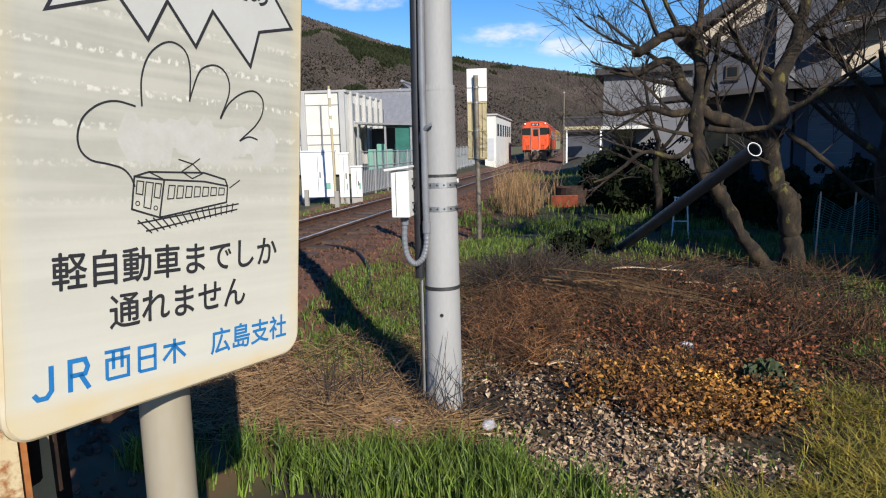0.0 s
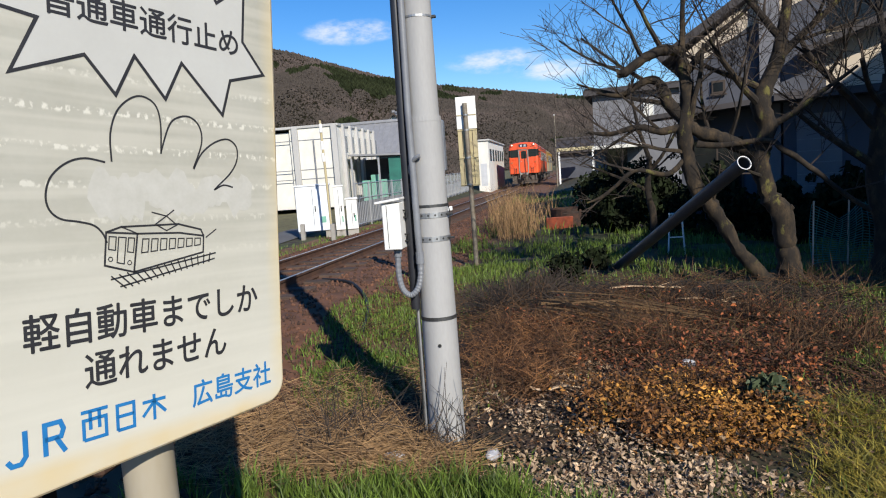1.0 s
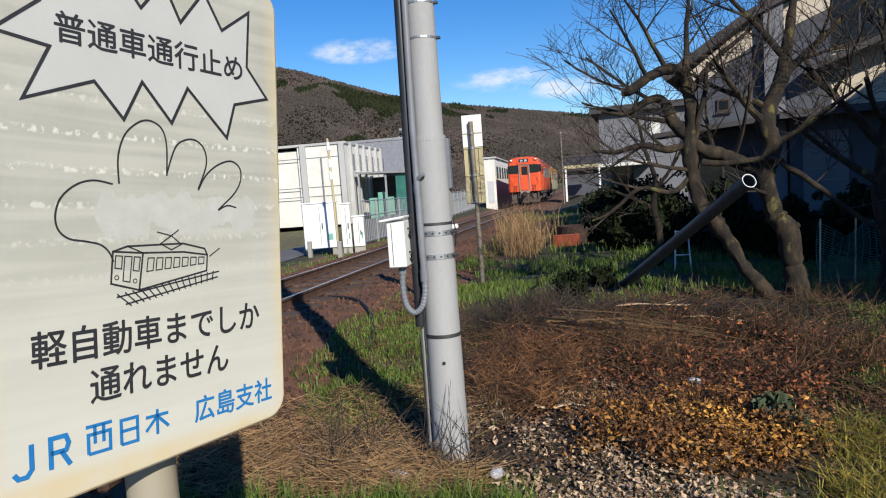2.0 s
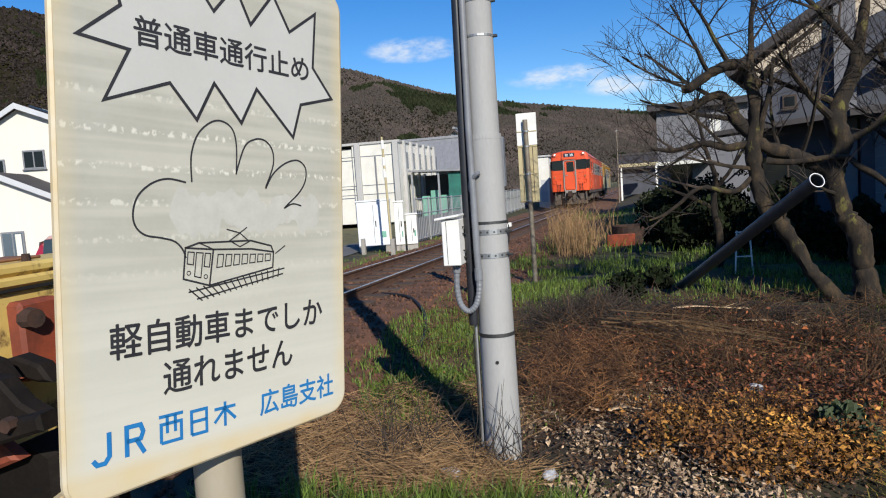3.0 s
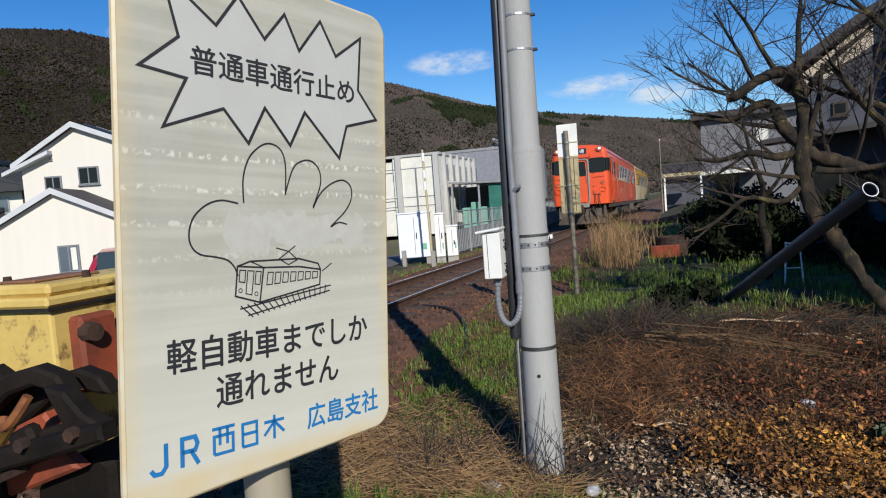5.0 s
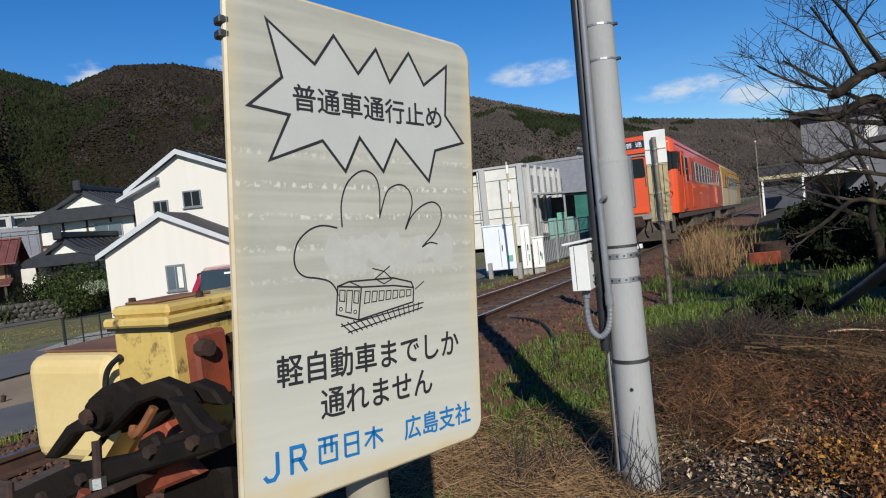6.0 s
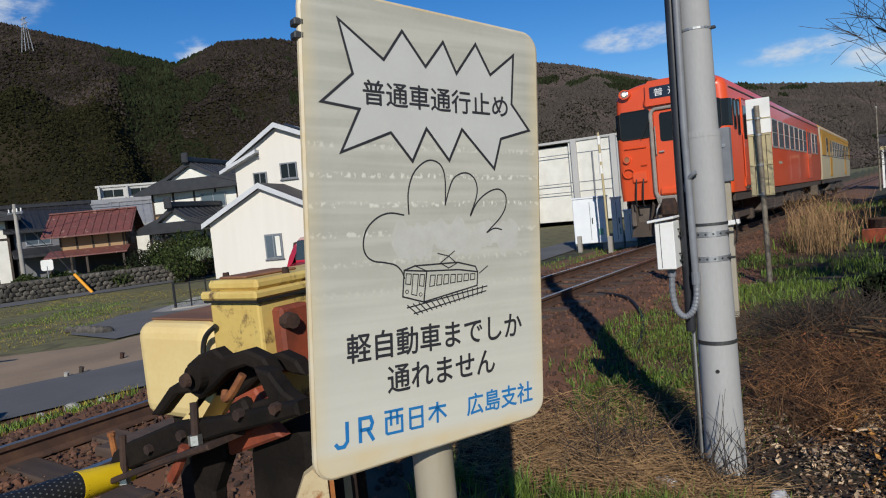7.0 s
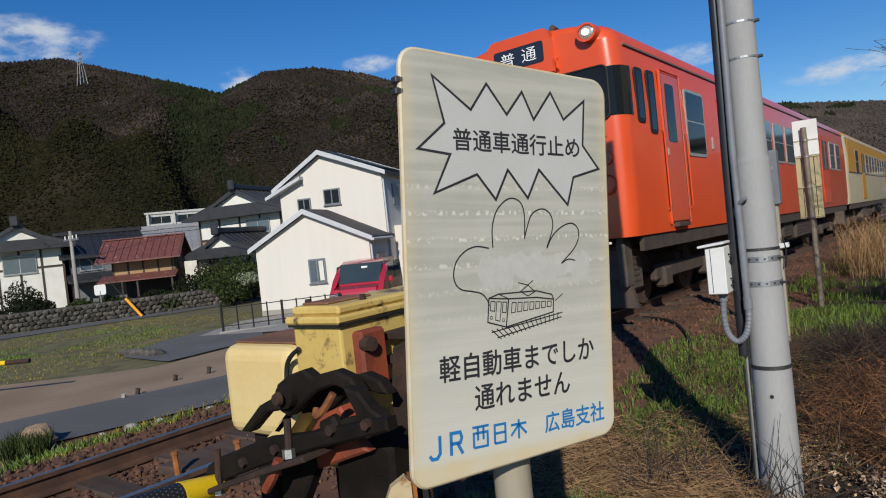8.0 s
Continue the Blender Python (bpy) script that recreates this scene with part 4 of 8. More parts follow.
# ---- warning sign beside the crossing ----
def sign_face():
    m = material("faded_cream_sign_enamel", (0.425, 0.415, 0.362), (0.36, 0.35, 0.295), 0.42, 0, 9, 0.5, 120, 0.02)
    nt = m.node_tree
    N, L = nt.nodes.new, nt.links.new
    b = nt.nodes["Principled BSDF"]
    col = b.inputs["Base Color"].links[0].from_socket
    tc, sep = N("ShaderNodeTexCoord"), N("ShaderNodeSeparateXYZ")
    L(tc.outputs["Object"], sep.inputs[0])

    def mixed(fac, colour, col):
        mx = N("ShaderNodeMix")
        mx.data_type = "RGBA"
        L(fac, mx.inputs[0])
        L(col, mx.inputs[6])
        mx.inputs[7].default_value = (*colour, 1)
        return mx.outputs[2]

    def ramp(src, stops):
        r = N("ShaderNodeValToRGB")
        while len(r.color_ramp.elements) < len(stops):
            r.color_ramp.elements.new(0.5)
        for e, (p, v) in zip(r.color_ramp.elements, stops):
            e.position, e.color = p, (v, v, v, 1)
        L(src, r.inputs[0])
        return r.outputs[0]

    def math_node(op, a, b_):
        k = N("ShaderNodeMath")
        k.operation = op
        for i, v in enumerate((a, b_)):
            if isinstance(v, (int, float)):
                k.inputs[i].default_value = v
            else:
                L(v, k.inputs[i])
        return k.outputs[0]

    # lines of paler specks across the middle
    wav = math_node("FRACT", math_node("MULTIPLY", sep.outputs[2], 21.0), 0)
    line = ramp(wav, [(0.40, 0), (0.47, 1), (0.58, 1), (0.66, 0)])
    mp, no = N("ShaderNodeMapping"), N("ShaderNodeTexNoise")
    mp.inputs["Scale"].default_value = (70, 1, 55)
    L(tc.outputs["Object"], mp.inputs[0])
    L(mp.outputs[0], no.inputs["Vector"])
    no.inputs["Scale"].default_value = 1.6
    dots = ramp(no.outputs["Fac"], [(0.50, 0), (0.60, 1)])
    area = ramp(sep.outputs[2], [(0.20, 0), (0.33, 0.5), (0.42, 1), (0.50, 0.6), (0.54, 0)])
    col = mixed(math_node("MULTIPLY", math_node("MULTIPLY", line, dots), math_node("MULTIPLY", area, 0.85)), (0.72, 0.70, 0.62), col)
    soft = N("ShaderNodeTexNoise")
    soft.inputs["Scale"].default_value = 3.0
    mp2 = N("ShaderNodeMapping")
    mp2.inputs["Scale"].default_value = (0.8, 1, 16)
    L(tc.outputs["Object"], mp2.inputs[0])
    L(mp2.outputs[0], soft.inputs["Vector"])
    col = mixed(math_node("MULTIPLY", ramp(soft.outputs["Fac"], [(0.42, 0), (0.62, 1)]), 0.45), (0.56, 0.54, 0.47), col)
    # paler foot, yellowed rim
    foot = ramp(sep.outputs[2], [(0.0, 1), (0.20, 0.55), (0.36, 0)])
    col = mixed(math_node("MULTIPLY", foot, 0.75), (0.64, 0.62, 0.54), col)
    dx = math_node("ABSOLUTE", math_node("SUBTRACT", sep.outputs[0], 0.2565), 0)
    rimx = ramp(dx, [(0.205, 0), (0.233, 1)])
    jig = N("ShaderNodeTexNoise")
    jig.inputs["Scale"].default_value = 14
    L(tc.outputs["Object"], jig.inputs["Vector"])
    col = mixed(math_node("MULTIPLY", math_node("MULTIPLY", rimx, jig.outputs["Fac"]), 0.9), (0.62, 0.50, 0.27), col)
    rimz = ramp(sep.outputs[2], [(0.0, 1), (0.02, 0)])
    col = mixed(math_node("MULTIPLY", math_node("MULTIPLY", rimz, jig.outputs["Fac"]), 1.0), (0.62, 0.47, 0.22), col)
    L(col, b.inputs["Base Color"])
    return m


def build_sign():
    sign = thing("warning_sign", pose(-0.6544, 0.6201, 1.1050, 1.30, 4.10, 66.38),
                 "cream road sign with black burst, tram drawing and blue writing", "road sign")
    # the panel: slightly taller at its outer edge
    L0, R0 = 0.0245, 0.490
    base = rounded(L0, R0, 0.0, 0.72, 0.030, 6)

    def lie(x, z):
        k = (R0 - x) / (R0 - L0)
        return x, (z / 0.72) * (0.72 + 0.0475 * k) - 0.0266 * k
    pts = [lie(x, z) for x, z in base]
    panel = prism(pts, 0.0, 0.012)
    part("panel", panel, sign_face(), sign, "weathered cream panel")
    rim = part("panel_rim", tube([(x, 0.006, z) for x, z in pts], 0.0062, 8, closed=True), M["rimpaint"], sign, "yellowed rolled edge", True)
    part("panel_back", prism([lie(x, z) for x, z in rounded(L0 + 0.01, R0 - 0.01, 0.01, 0.71, 0.025, 4)], 0.0125, 0.016), M["signback"], sign)
    for z in (0.12, 0.60):
        part("stiffener", box(L0 + 0.02, R0 - 0.02, 0.016, 0.036, z - 0.02, z + 0.02, 0.003), M["signback"], sign)
        for x in (0.19, 0.29):
            part("bolt", rod((x, 0.03, z), (x, 0.05, z), 0.008, 0.008, 6), M["galv"], sign)
    for z in (0.685, 0.665):
        part("edge_clip", box(L0 - 0.012, L0 + 0.004, 0.0, 0.02, z - 0.006, z + 0.006, 0.002), M["darksteel"], sign)
    # burst outline
    burst = [(0.0839, 0.6978), (0.163, 0.6423), (0.1989, 0.6931), (0.2432, 0.639), (0.2799, 0.6847), (0.3066, 0.6335), (0.3491, 0.6892), (0.3809, 0.6382), (0.4351, 0.6791), (0.4286, 0.5888), (0.4696, 0.5427), (0.4019, 0.5242), (0.385, 0.469), (0.3155, 0.537), (0.2867, 0.4817), (0.2416, 0.5346), (0.2123, 0.4783), (0.1723, 0.5246), (0.0822, 0.4897), (0.1165, 0.5594), (0.0514, 0.5669), (0.1065, 0.6146)]
    fill = bmesh.new()
    tips = [fill.verts.new((x, -0.0002, z)) for x, z in burst]
    rim_edges = [fill.edges.new((tips[k - 1], tips[k])) for k in range(len(tips))]
    bmesh.ops.triangle_fill(fill, use_beauty=True, edges=rim_edges, normal=(0, -1, 0))
    part("burst_fill", fill, M["paleglaze"], sign, "paler enamel inside the burst")
    part("burst_outline", ribbon(burst, 0.0046, 0.0, closed=True), M["ink"], sign, "black jagged burst outline")
    # steam cloud
    strokes = [
        [(0.1931, 0.3882), (0.1661, 0.3922), (0.1426, 0.3852), (0.1232, 0.3679), (0.1156, 0.3459), (0.1186, 0.327), (0.1318, 0.315), (0.1546, 0.3106), (0.1734, 0.3054), (0.1848, 0.2946), (0.1903, 0.2813)],
        [(0.202, 0.3891), (0.202, 0.4264), (0.2128, 0.4573), (0.2327, 0.4762), (0.2518, 0.4811), (0.2699, 0.4715), (0.2769, 0.4473), (0.2758, 0.4035)],
        [(0.2758, 0.4062), (0.2914, 0.4461), (0.3099, 0.4591), (0.3286, 0.4591), (0.3425, 0.4456), (0.3442, 0.4219), (0.3289, 0.3855)],
        [(0.3289, 0.3836), (0.3438, 0.4075), (0.3675, 0.4254), (0.3929, 0.4321), (0.4094, 0.4208), (0.4088, 0.3989), (0.3953, 0.379), (0.372, 0.3596), (0.3643, 0.3529)],
        [(0.3643, 0.3529), (0.382, 0.3605), (0.3998, 0.3573)]]
    for st in strokes:
        part("cloud_line", ribbon([(p.x, p.y) for p in smooth_line(st)], 0.0026, 0.0), M["ink"], sign, "thin black cloud outline")
    # tram drawing
    tram = bmesh.new()
    F = [(0.1897, 0.2955), (0.2342, 0.2917), (0.2266, 0.2391), (0.1856, 0.2515)]
    ribbon(F, 0.0026, 0.0, tram, True)
    ribbon([F[0], (0.2110, 0.3020), (0.2989, 0.3029), (0.3371, 0.2935), (0.3417, 0.2836)], 0.0026, 0.0, tram)
    ribbon([F[1], (0.30, 0.2900), (0.3417, 0.2836), (0.3398, 0.2590), F[2]], 0.0026, 0.0, tram)
    ribbon([(0.2342, 0.2917), (0.2250, 0.2960), (0.2110, 0.3020)], 0.0018, 0.0, tram)

    def on_front(u, v):
        a = Vector(F[3]).lerp(Vector(F[2]), u)
        b = Vector(F[0]).lerp(Vector(F[1]), u)
        return tuple(a.lerp(b, v))

    def on_side(u, v):
        a = Vector(F[2]).lerp(Vector((0.3398, 0.2590)), u)
        b = Vector(F[1]).lerp(Vector((0.3417, 0.2836)), u)
        return tuple(a.lerp(b, v))
    for u0, u1, v0, v1 in ((0.10, 0.32, 0.50, 0.88), (0.40, 0.64, 0.16, 0.88), (0.72, 0.92, 0.50, 0.88)):
        ribbon([on_front(u0, v0), on_front(u1, v0), on_front(u1, v1), on_front(u0, v1)], 0.0016, 0.0, tram, True)
    for u in (0.18, 0.82):
        c = on_front(u, 0.22)
        ribbon([(c[0] + 0.003 * math.cos(a), c[1] + 0.003 * math.sin(a)) for a in np.linspace(0, 6.28, 9)[:-1]], 0.0012, 0.0, tram, True)
    for k in range(7):
        u0 = 0.08 + k * 0.130
        ribbon([on_side(u0, 0.48), on_side(u0 + 0.088, 0.48), on_side(u0 + 0.088, 0.86), on_side(u0, 0.86)], 0.0016, 0.0, tram, True)
    ribbon([(0.2622, 0.3037), (0.2801, 0.3150), (0.2965, 0.3015), (0.2795, 0.2940)], 0.0018, 0.0, tram, True)
    ribbon([(0.2570, 0.3210), (0.2801, 0.3150), (0.2930, 0.3235)], 0.0018, 0.0, tram)
    ribbon([(0.3452, 0.2806), (0.3651, 0.2929)], 0.0018, 0.0, tram)
    part("tram_drawing", tram, M["ink"], sign, "line drawing of a tram in black")
    tr = bmesh.new()
    a0, a1, b0, b1 = Vector((0.193, 0.2319)), Vector((0.3629, 0.2563)), Vector((0.2057, 0.2210)), Vector((0.3602, 0.2478))
    ribbon([tuple(a0), tuple(a1)], 0.0022, 0.0, tr)
    ribbon([tuple(b0), tuple(b1)], 0.0022, 0.0, tr)
    for k in range(15):
        f = 0.03 + k / 15.5
        p, q = a0.lerp(a1, f), b0.lerp(b1, f)
        d = (p - q) * 0.35
        ribbon([tuple(p + d), tuple(q - d)], 0.0020, 0.0, tr)
    part("track_drawing", tr, M["ink"], sign, "line drawing of rails in black")
    # bleached words inside the cloud, no longer legible
    rng = random.Random(5)
    for k in range(15):
        x = 0.185 + 0.235 * k / 14
        z = 0.345 + rng.uniform(-0.012, 0.012)
        w, h = rng.uniform(0.013, 0.020), rng.uniform(0.018, 0.034)
        blob = [(x + w * (1 + 0.22 * rng.uniform(-1, 1)) * math.cos(a), z + h * (1 + 0.2 * rng.uniform(-1, 1)) * math.sin(a)) for a in np.linspace(0, 6.28, 12)[:-1]]
        bm = bmesh.new()
        bm.faces.new([bm.verts.new((px, -0.0002 - 0.00001 * k, pz)) for px, pz in blob])
        part("bleached_blot", bm, M["ghost"], sign, "pale bleached blot")
    # words
    lettering("普通車通行止め", 0.1235, 0.4190, 0.5675, 0.6075, -0.0007, M["ink"], sign, "sign_text", "black lettering", rise=-0.004, bold=0.0006)
    lettering("軽自動車までしか", 0.0806, 0.4410, 0.1520, 0.1990, -0.0007, M["ink"], sign, "sign_text", "black lettering", rise=0.003, bold=0.0007)
    lettering("通れません", 0.1525, 0.3755, 0.0925, 0.1375, -0.0007, M["ink"], sign, "sign_text", "black lettering", rise=0.003, bold=0.0007)
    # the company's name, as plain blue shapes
    W = 0.0062

    def shape(lines):
        bm = bmesh.new()
        for ln in lines:
            ribbon(ln, W, -0.0001, bm)
        part("blue_shape", bm, M["blueink"], sign, "sky-blue printed shape")
    zt, zb = 0.0600, 0.0205
    shape([[(0.0760, zt), (0.0760, zb + 0.008), (0.0700, zb), (0.0600, zb), (0.0550, zb + 0.007)]])
    shape([[(0.0990, zb), (0.0990, zt), (0.1180, zt), (0.1215, 0.050), (0.1180, 0.0410), (0.0990, 0.0410)], [(0.1120, 0.0410), (0.1230, zb)]])
    W = 0.0047
    for x0, x1, extra in ((0.1440, 0.1800, 2), (0.1900, 0.2200, 1), (0.2300, 0.2660, 3)):
        z0, z1 = 0.0255, 0.0625
        zm = (z0 + z1) / 2
        xm = (x0 + x1) / 2
        lines = []
        if extra in (1, 2):
            lines += [[(x0 + 0.003, z0), (x0 + 0.003, z1 - 0.003), (x1 - 0.003, z1 - 0.003), (x1 - 0.003, z0), (x0 + 0.003, z0)], [(x0 + 0.003, zm), (x1 - 0.003, zm)]]
        if extra == 2:
            lines = [[(x0, z1), (x1, z1)], [(x0 + 0.003, z0), (x0 + 0.003, z1 - 0.011), (x1 - 0.003, z1 - 0.011), (x1 - 0.003, z0), (x0 + 0.003, z0)], [(xm - 0.006, zm - 0.006), (xm - 0.006, z1)], [(xm + 0.006, zm - 0.006), (xm + 0.006, z1)]]
        if extra == 3:
            lines += [[(x0, z1 - 0.009), (x1, z1 - 0.009)], [(xm, z0), (xm, z1)], [(xm, z1 - 0.010), (x0, z0 + 0.008)], [(xm, z1 - 0.010), (x1, z0 + 0.008)]]
        shape(lines)
    lettering("広島支社", 0.3110, 0.4640, 0.0250, 0.0640, -0.0007, M["blueink"], sign, "sign_text", "sky-blue lettering", rise=0.002, bold=0.0007)
    # the pole stands upright in the ground behind the panel
    inv = sign.matrix_world.inverted()
    foot, head = inv @ Vector((-0.625, 0.905, -0.32)), inv @ Vector((-0.612, 0.912, 1.75))
    part("pole", rod(foot, head, 0.0382, 0.0382, 24), M["postpaint"], sign, "pale painted steel pole with rust", True)
    for z in (0.12, 0.60):
        a = foot.lerp(head, (z + 1.42) / 2.07)
        part("pole_clamp", ring(a, head - foot, 0.043, 0.004, 0.04), M["galv"], sign)
    return sign


build_sign()


# ---- concrete signal pole with cable ducts, straps and a small box ----
def build_pole():
    bx, by, bz = -0.715, 3.93, -0.30
    p = thing("signal_pole", pose(bx, by, bz), "grey concrete pole with strapped cable ducts and white box", "utility pole")
    prof = [(0, 0.112), (0.9, 0.106), (1.35, 0.102), (2.04, 0.097), (2.05, 0.089), (3.2, 0.083), (5.5, 0.070)]
    part("shaft", tube([(0, 0, z) for z, r in prof], [r for z, r in prof], 32), M["concrete"], p, "weathered grey shaft", True)
    part("collar", ring((0, 0, 2.04), (0, 0, 1), 0.0985, 0.012, 0.03), M["concrete"], p)
    for z, w, mt in ((0.86, 0.022, "darksteel"), (1.535, 0.016, "darksteel"), (2.62, 0.012, "galv"), (2.82, 0.012, "galv"), (3.05, 0.012, "galv")):
        r = float(np.interp(z, [q[0] for q in prof], [q[1] for q in prof])) + 0.003
        part("band", ring((0, 0, z), (0, 0, 1), r, 0.003, w), M[mt], p, "dark steel band" if mt == "darksteel" else "thin steel band")
        if mt == "galv":
            part("buckle", box(r - 0.004, r + 0.022, -0.012, 0.012, z - 0.008, z + 0.008, 0.003), M["darksteel"], p)
    for z in (1.480, 1.340):
        r = float(np.interp(z, [q[0] for q in prof], [q[1] for q in prof])) + 0.004
        st = part("strap", ring((0, 0, z), (0, 0, 1), r, 0.004, 0.030), M["galv"], p, "perforated galvanised strap")
        for k in range(16):
            a = 2 * math.pi * k / 16
            part("strap_hole", rod((math.cos(a) * (r - 0.001), math.sin(a) * (r - 0.001), z), (math.cos(a) * (r + 0.001), math.sin(a) * (r + 0.001), z), 0.0065, 0.0065, 8), M["darksteel"], st)
    part("drill_hole", ring((0.012, -0.107, 0.70), (0.1, -1, 0), 0.011, 0.005, 0.006), M["darksteel"], p)
    part("hole_core", rod((0.012, -0.1055, 0.70), (0.012, -0.109, 0.70), 0.006, 0.006, 8), M["rubber"], p)
    # ducts up the side
    part("black_duct", tube([(-0.128, -0.05, 0.92), (-0.122, -0.05, 2.0), (-0.104, -0.05, 3.4), (-0.09, -0.05, 5.3)], 0.028, 12), M["blackpvc"], p, "black cable duct", True)
    part("grey_duct", tube([(-0.068, -0.105, 1.15), (-0.070, -0.104, 1.6), (-0.078, -0.085, 2.1), (-0.062, -0.078, 3.4), (-0.05, -0.07, 5.3)], 0.020, 12), M["greypvc"], p, "grey cable duct", True)
    part("duct_joint", rod((-0.068, -0.105, 1.20), (-0.068, -0.105, 1.27), 0.025, 0.025, 12), M["greypvc"], p)
    part("earth_duct", tube([(-0.128, -0.01, -0.02), (-0.124, -0.01, 0.93)], 0.011, 8), M["galv"], p, "thin grey earth pipe")
    part("hook", tube(smooth_line([(-0.10, -0.05, 1.72), (-0.085, -0.09, 1.78), (-0.045, -0.115, 1.82), (-0.02, -0.118, 1.83)], 4), 0.013, 8), M["greypvc"], p)
    # flexible hose looping from the box up into the grey duct
    loop = smooth_line([(-0.195, -0.12, 1.27), (-0.198, -0.125, 1.15), (-0.180, -0.13, 1.06), (-0.135, -0.135, 1.02), (-0.090, -0.13, 1.055), (-0.070, -0.115, 1.13), (-0.068, -0.105, 1.22)], 8)
    part("flexible_hose", tube(loop, [0.0165 + 0.0018 * (k % 2) for k in range(len(loop))], 10), M["greypvc"], p, "ribbed grey hose")
    part("hose_nut", rod((-0.195, -0.12, 1.25), (-0.195, -0.12, 1.30), 0.023, 0.023, 10), M["greypvc"], p)
    # the white box on its bracket
    bb = part("junction_box", box(-0.255, -0.150, -0.19, -0.055, 1.300, 1.570, 0.004), M["whitepaint"], p, "small white steel box")
    part("box_lid", box(-0.290, -0.142, -0.215, -0.045, 1.578, 1.592, 0.003, m=Matrix.Translation((-0.21, 0, 1.585)) @ pose(0, 0, 0, 0, -7, 0) @ Matrix.Translation((0.21, 0, -1.585))), M["whitepaint"], bb, "sloping white lid")
    part("box_door_gap", box(-0.2275, -0.2245, -0.1915, -0.0545, 1.31, 1.56), M["rubber"], bb)
    for z in (1.36, 1.50):
        part("box_bracket", tube([(-0.150, -0.10, z - 0.02), (-0.128, -0.10, z - 0.02), (-0.128, -0.10, z + 0.02), (-0.150, -0.10, z + 0.02)], 0.006, 6), M["rubber"], bb)
    part("wire", tube(smooth_line([(-0.14, -0.03, 0.86), (-0.135, -0.03, 0.3), (-0.16, -0.02, 0.12), (-0.10, -0.12, 0.02)], 5), 0.005, 6), M["rubber"], p)
    part("clamp_bolt", rod((0.10, -0.03, 1.48), (0.135, -0.035, 1.48), 0.008, 0.008, 6), M["darksteel"], p)
    part("clamp_bolt", rod((0.10, -0.03, 1.34), (0.135, -0.035, 1.34), 0.008, 0.008, 6), M["darksteel"], p)
    return p


build_pole()


def build_old_post():
    p = thing("marker_post", pose(-1.47, 8.85, -0.32), "old cream concrete marker post with a grey head", "post")
    part("post", box(-0.038, 0.038, -0.038, 0.038, 0, 1.78, 0.01), M["postpaint"], p, "peeling cream post")
    part("head", box(-0.075, 0.075, -0.075, 0.075, 1.75, 2.42, 0.012), M["greypvc"], p, "grey capped head")
    part("pin", rod((0.0, -0.09, 2.2), (0.0, -0.07, 2.2), 0.025, 0.025, 8), M["galv"], p)
    part("side_plate", box(0.04, 0.25, -0.09, 0.0, 1.20, 1.26, 0.008, m=pose(0, 0, 0, 0, -6, 0)), M["whitepaint"], p, "small white plate")
    part("wire_loop", tube(smooth_line([(0.06, -0.07, 1.36), (0.09, -0.09, 1.20), (0.08, -0.09, 1.05), (0.06, -0.07, 0.98)], 4), 0.009, 6), M["rubber"], p)


build_old_post()


def build_board_post():
    p = thing("track_marker", pose(-1.455, 11.71, -0.29), "tall white and cream marker board clamped to a thin mottled pole", "track marker")
    part("pole", tube([(0.02, 0, 0), (0.01, 0, 1.5), (-0.01, 0, 2.86)], 0.042, 12), M["polemottle"], p, "mottled grey-brown thin pole", True)
    part("upper_board", box(-0.175, 0.175, 0.055, 0.085, 2.42, 2.98, 0.004), M["whitepaint"], p, "white upper board")
    part("lower_board", box(-0.170, 0.170, 0.058, 0.088, 1.42, 2.414, 0.004), M["yellowpost"], p, "cream lower board")
    for z in (1.45, 1.92, 2.40, 2.66):
        part("clamp", box(-0.172, 0.172, 0.046, 0.056, z - 0.009, z + 0.009, 0.002), M["yellowpost"], p)
        part("clamp_ring", ring((0.0, 0, z), (0, 0, 1), 0.05, 0.006, 0.03, 16), M["galv"], p)
    for x in (-0.09, 0.09):
        part("board_seam", box(x - 0.004, x + 0.004, 0.053, 0.057, 1.43, 2.41), M["rust"], p)


build_board_post()


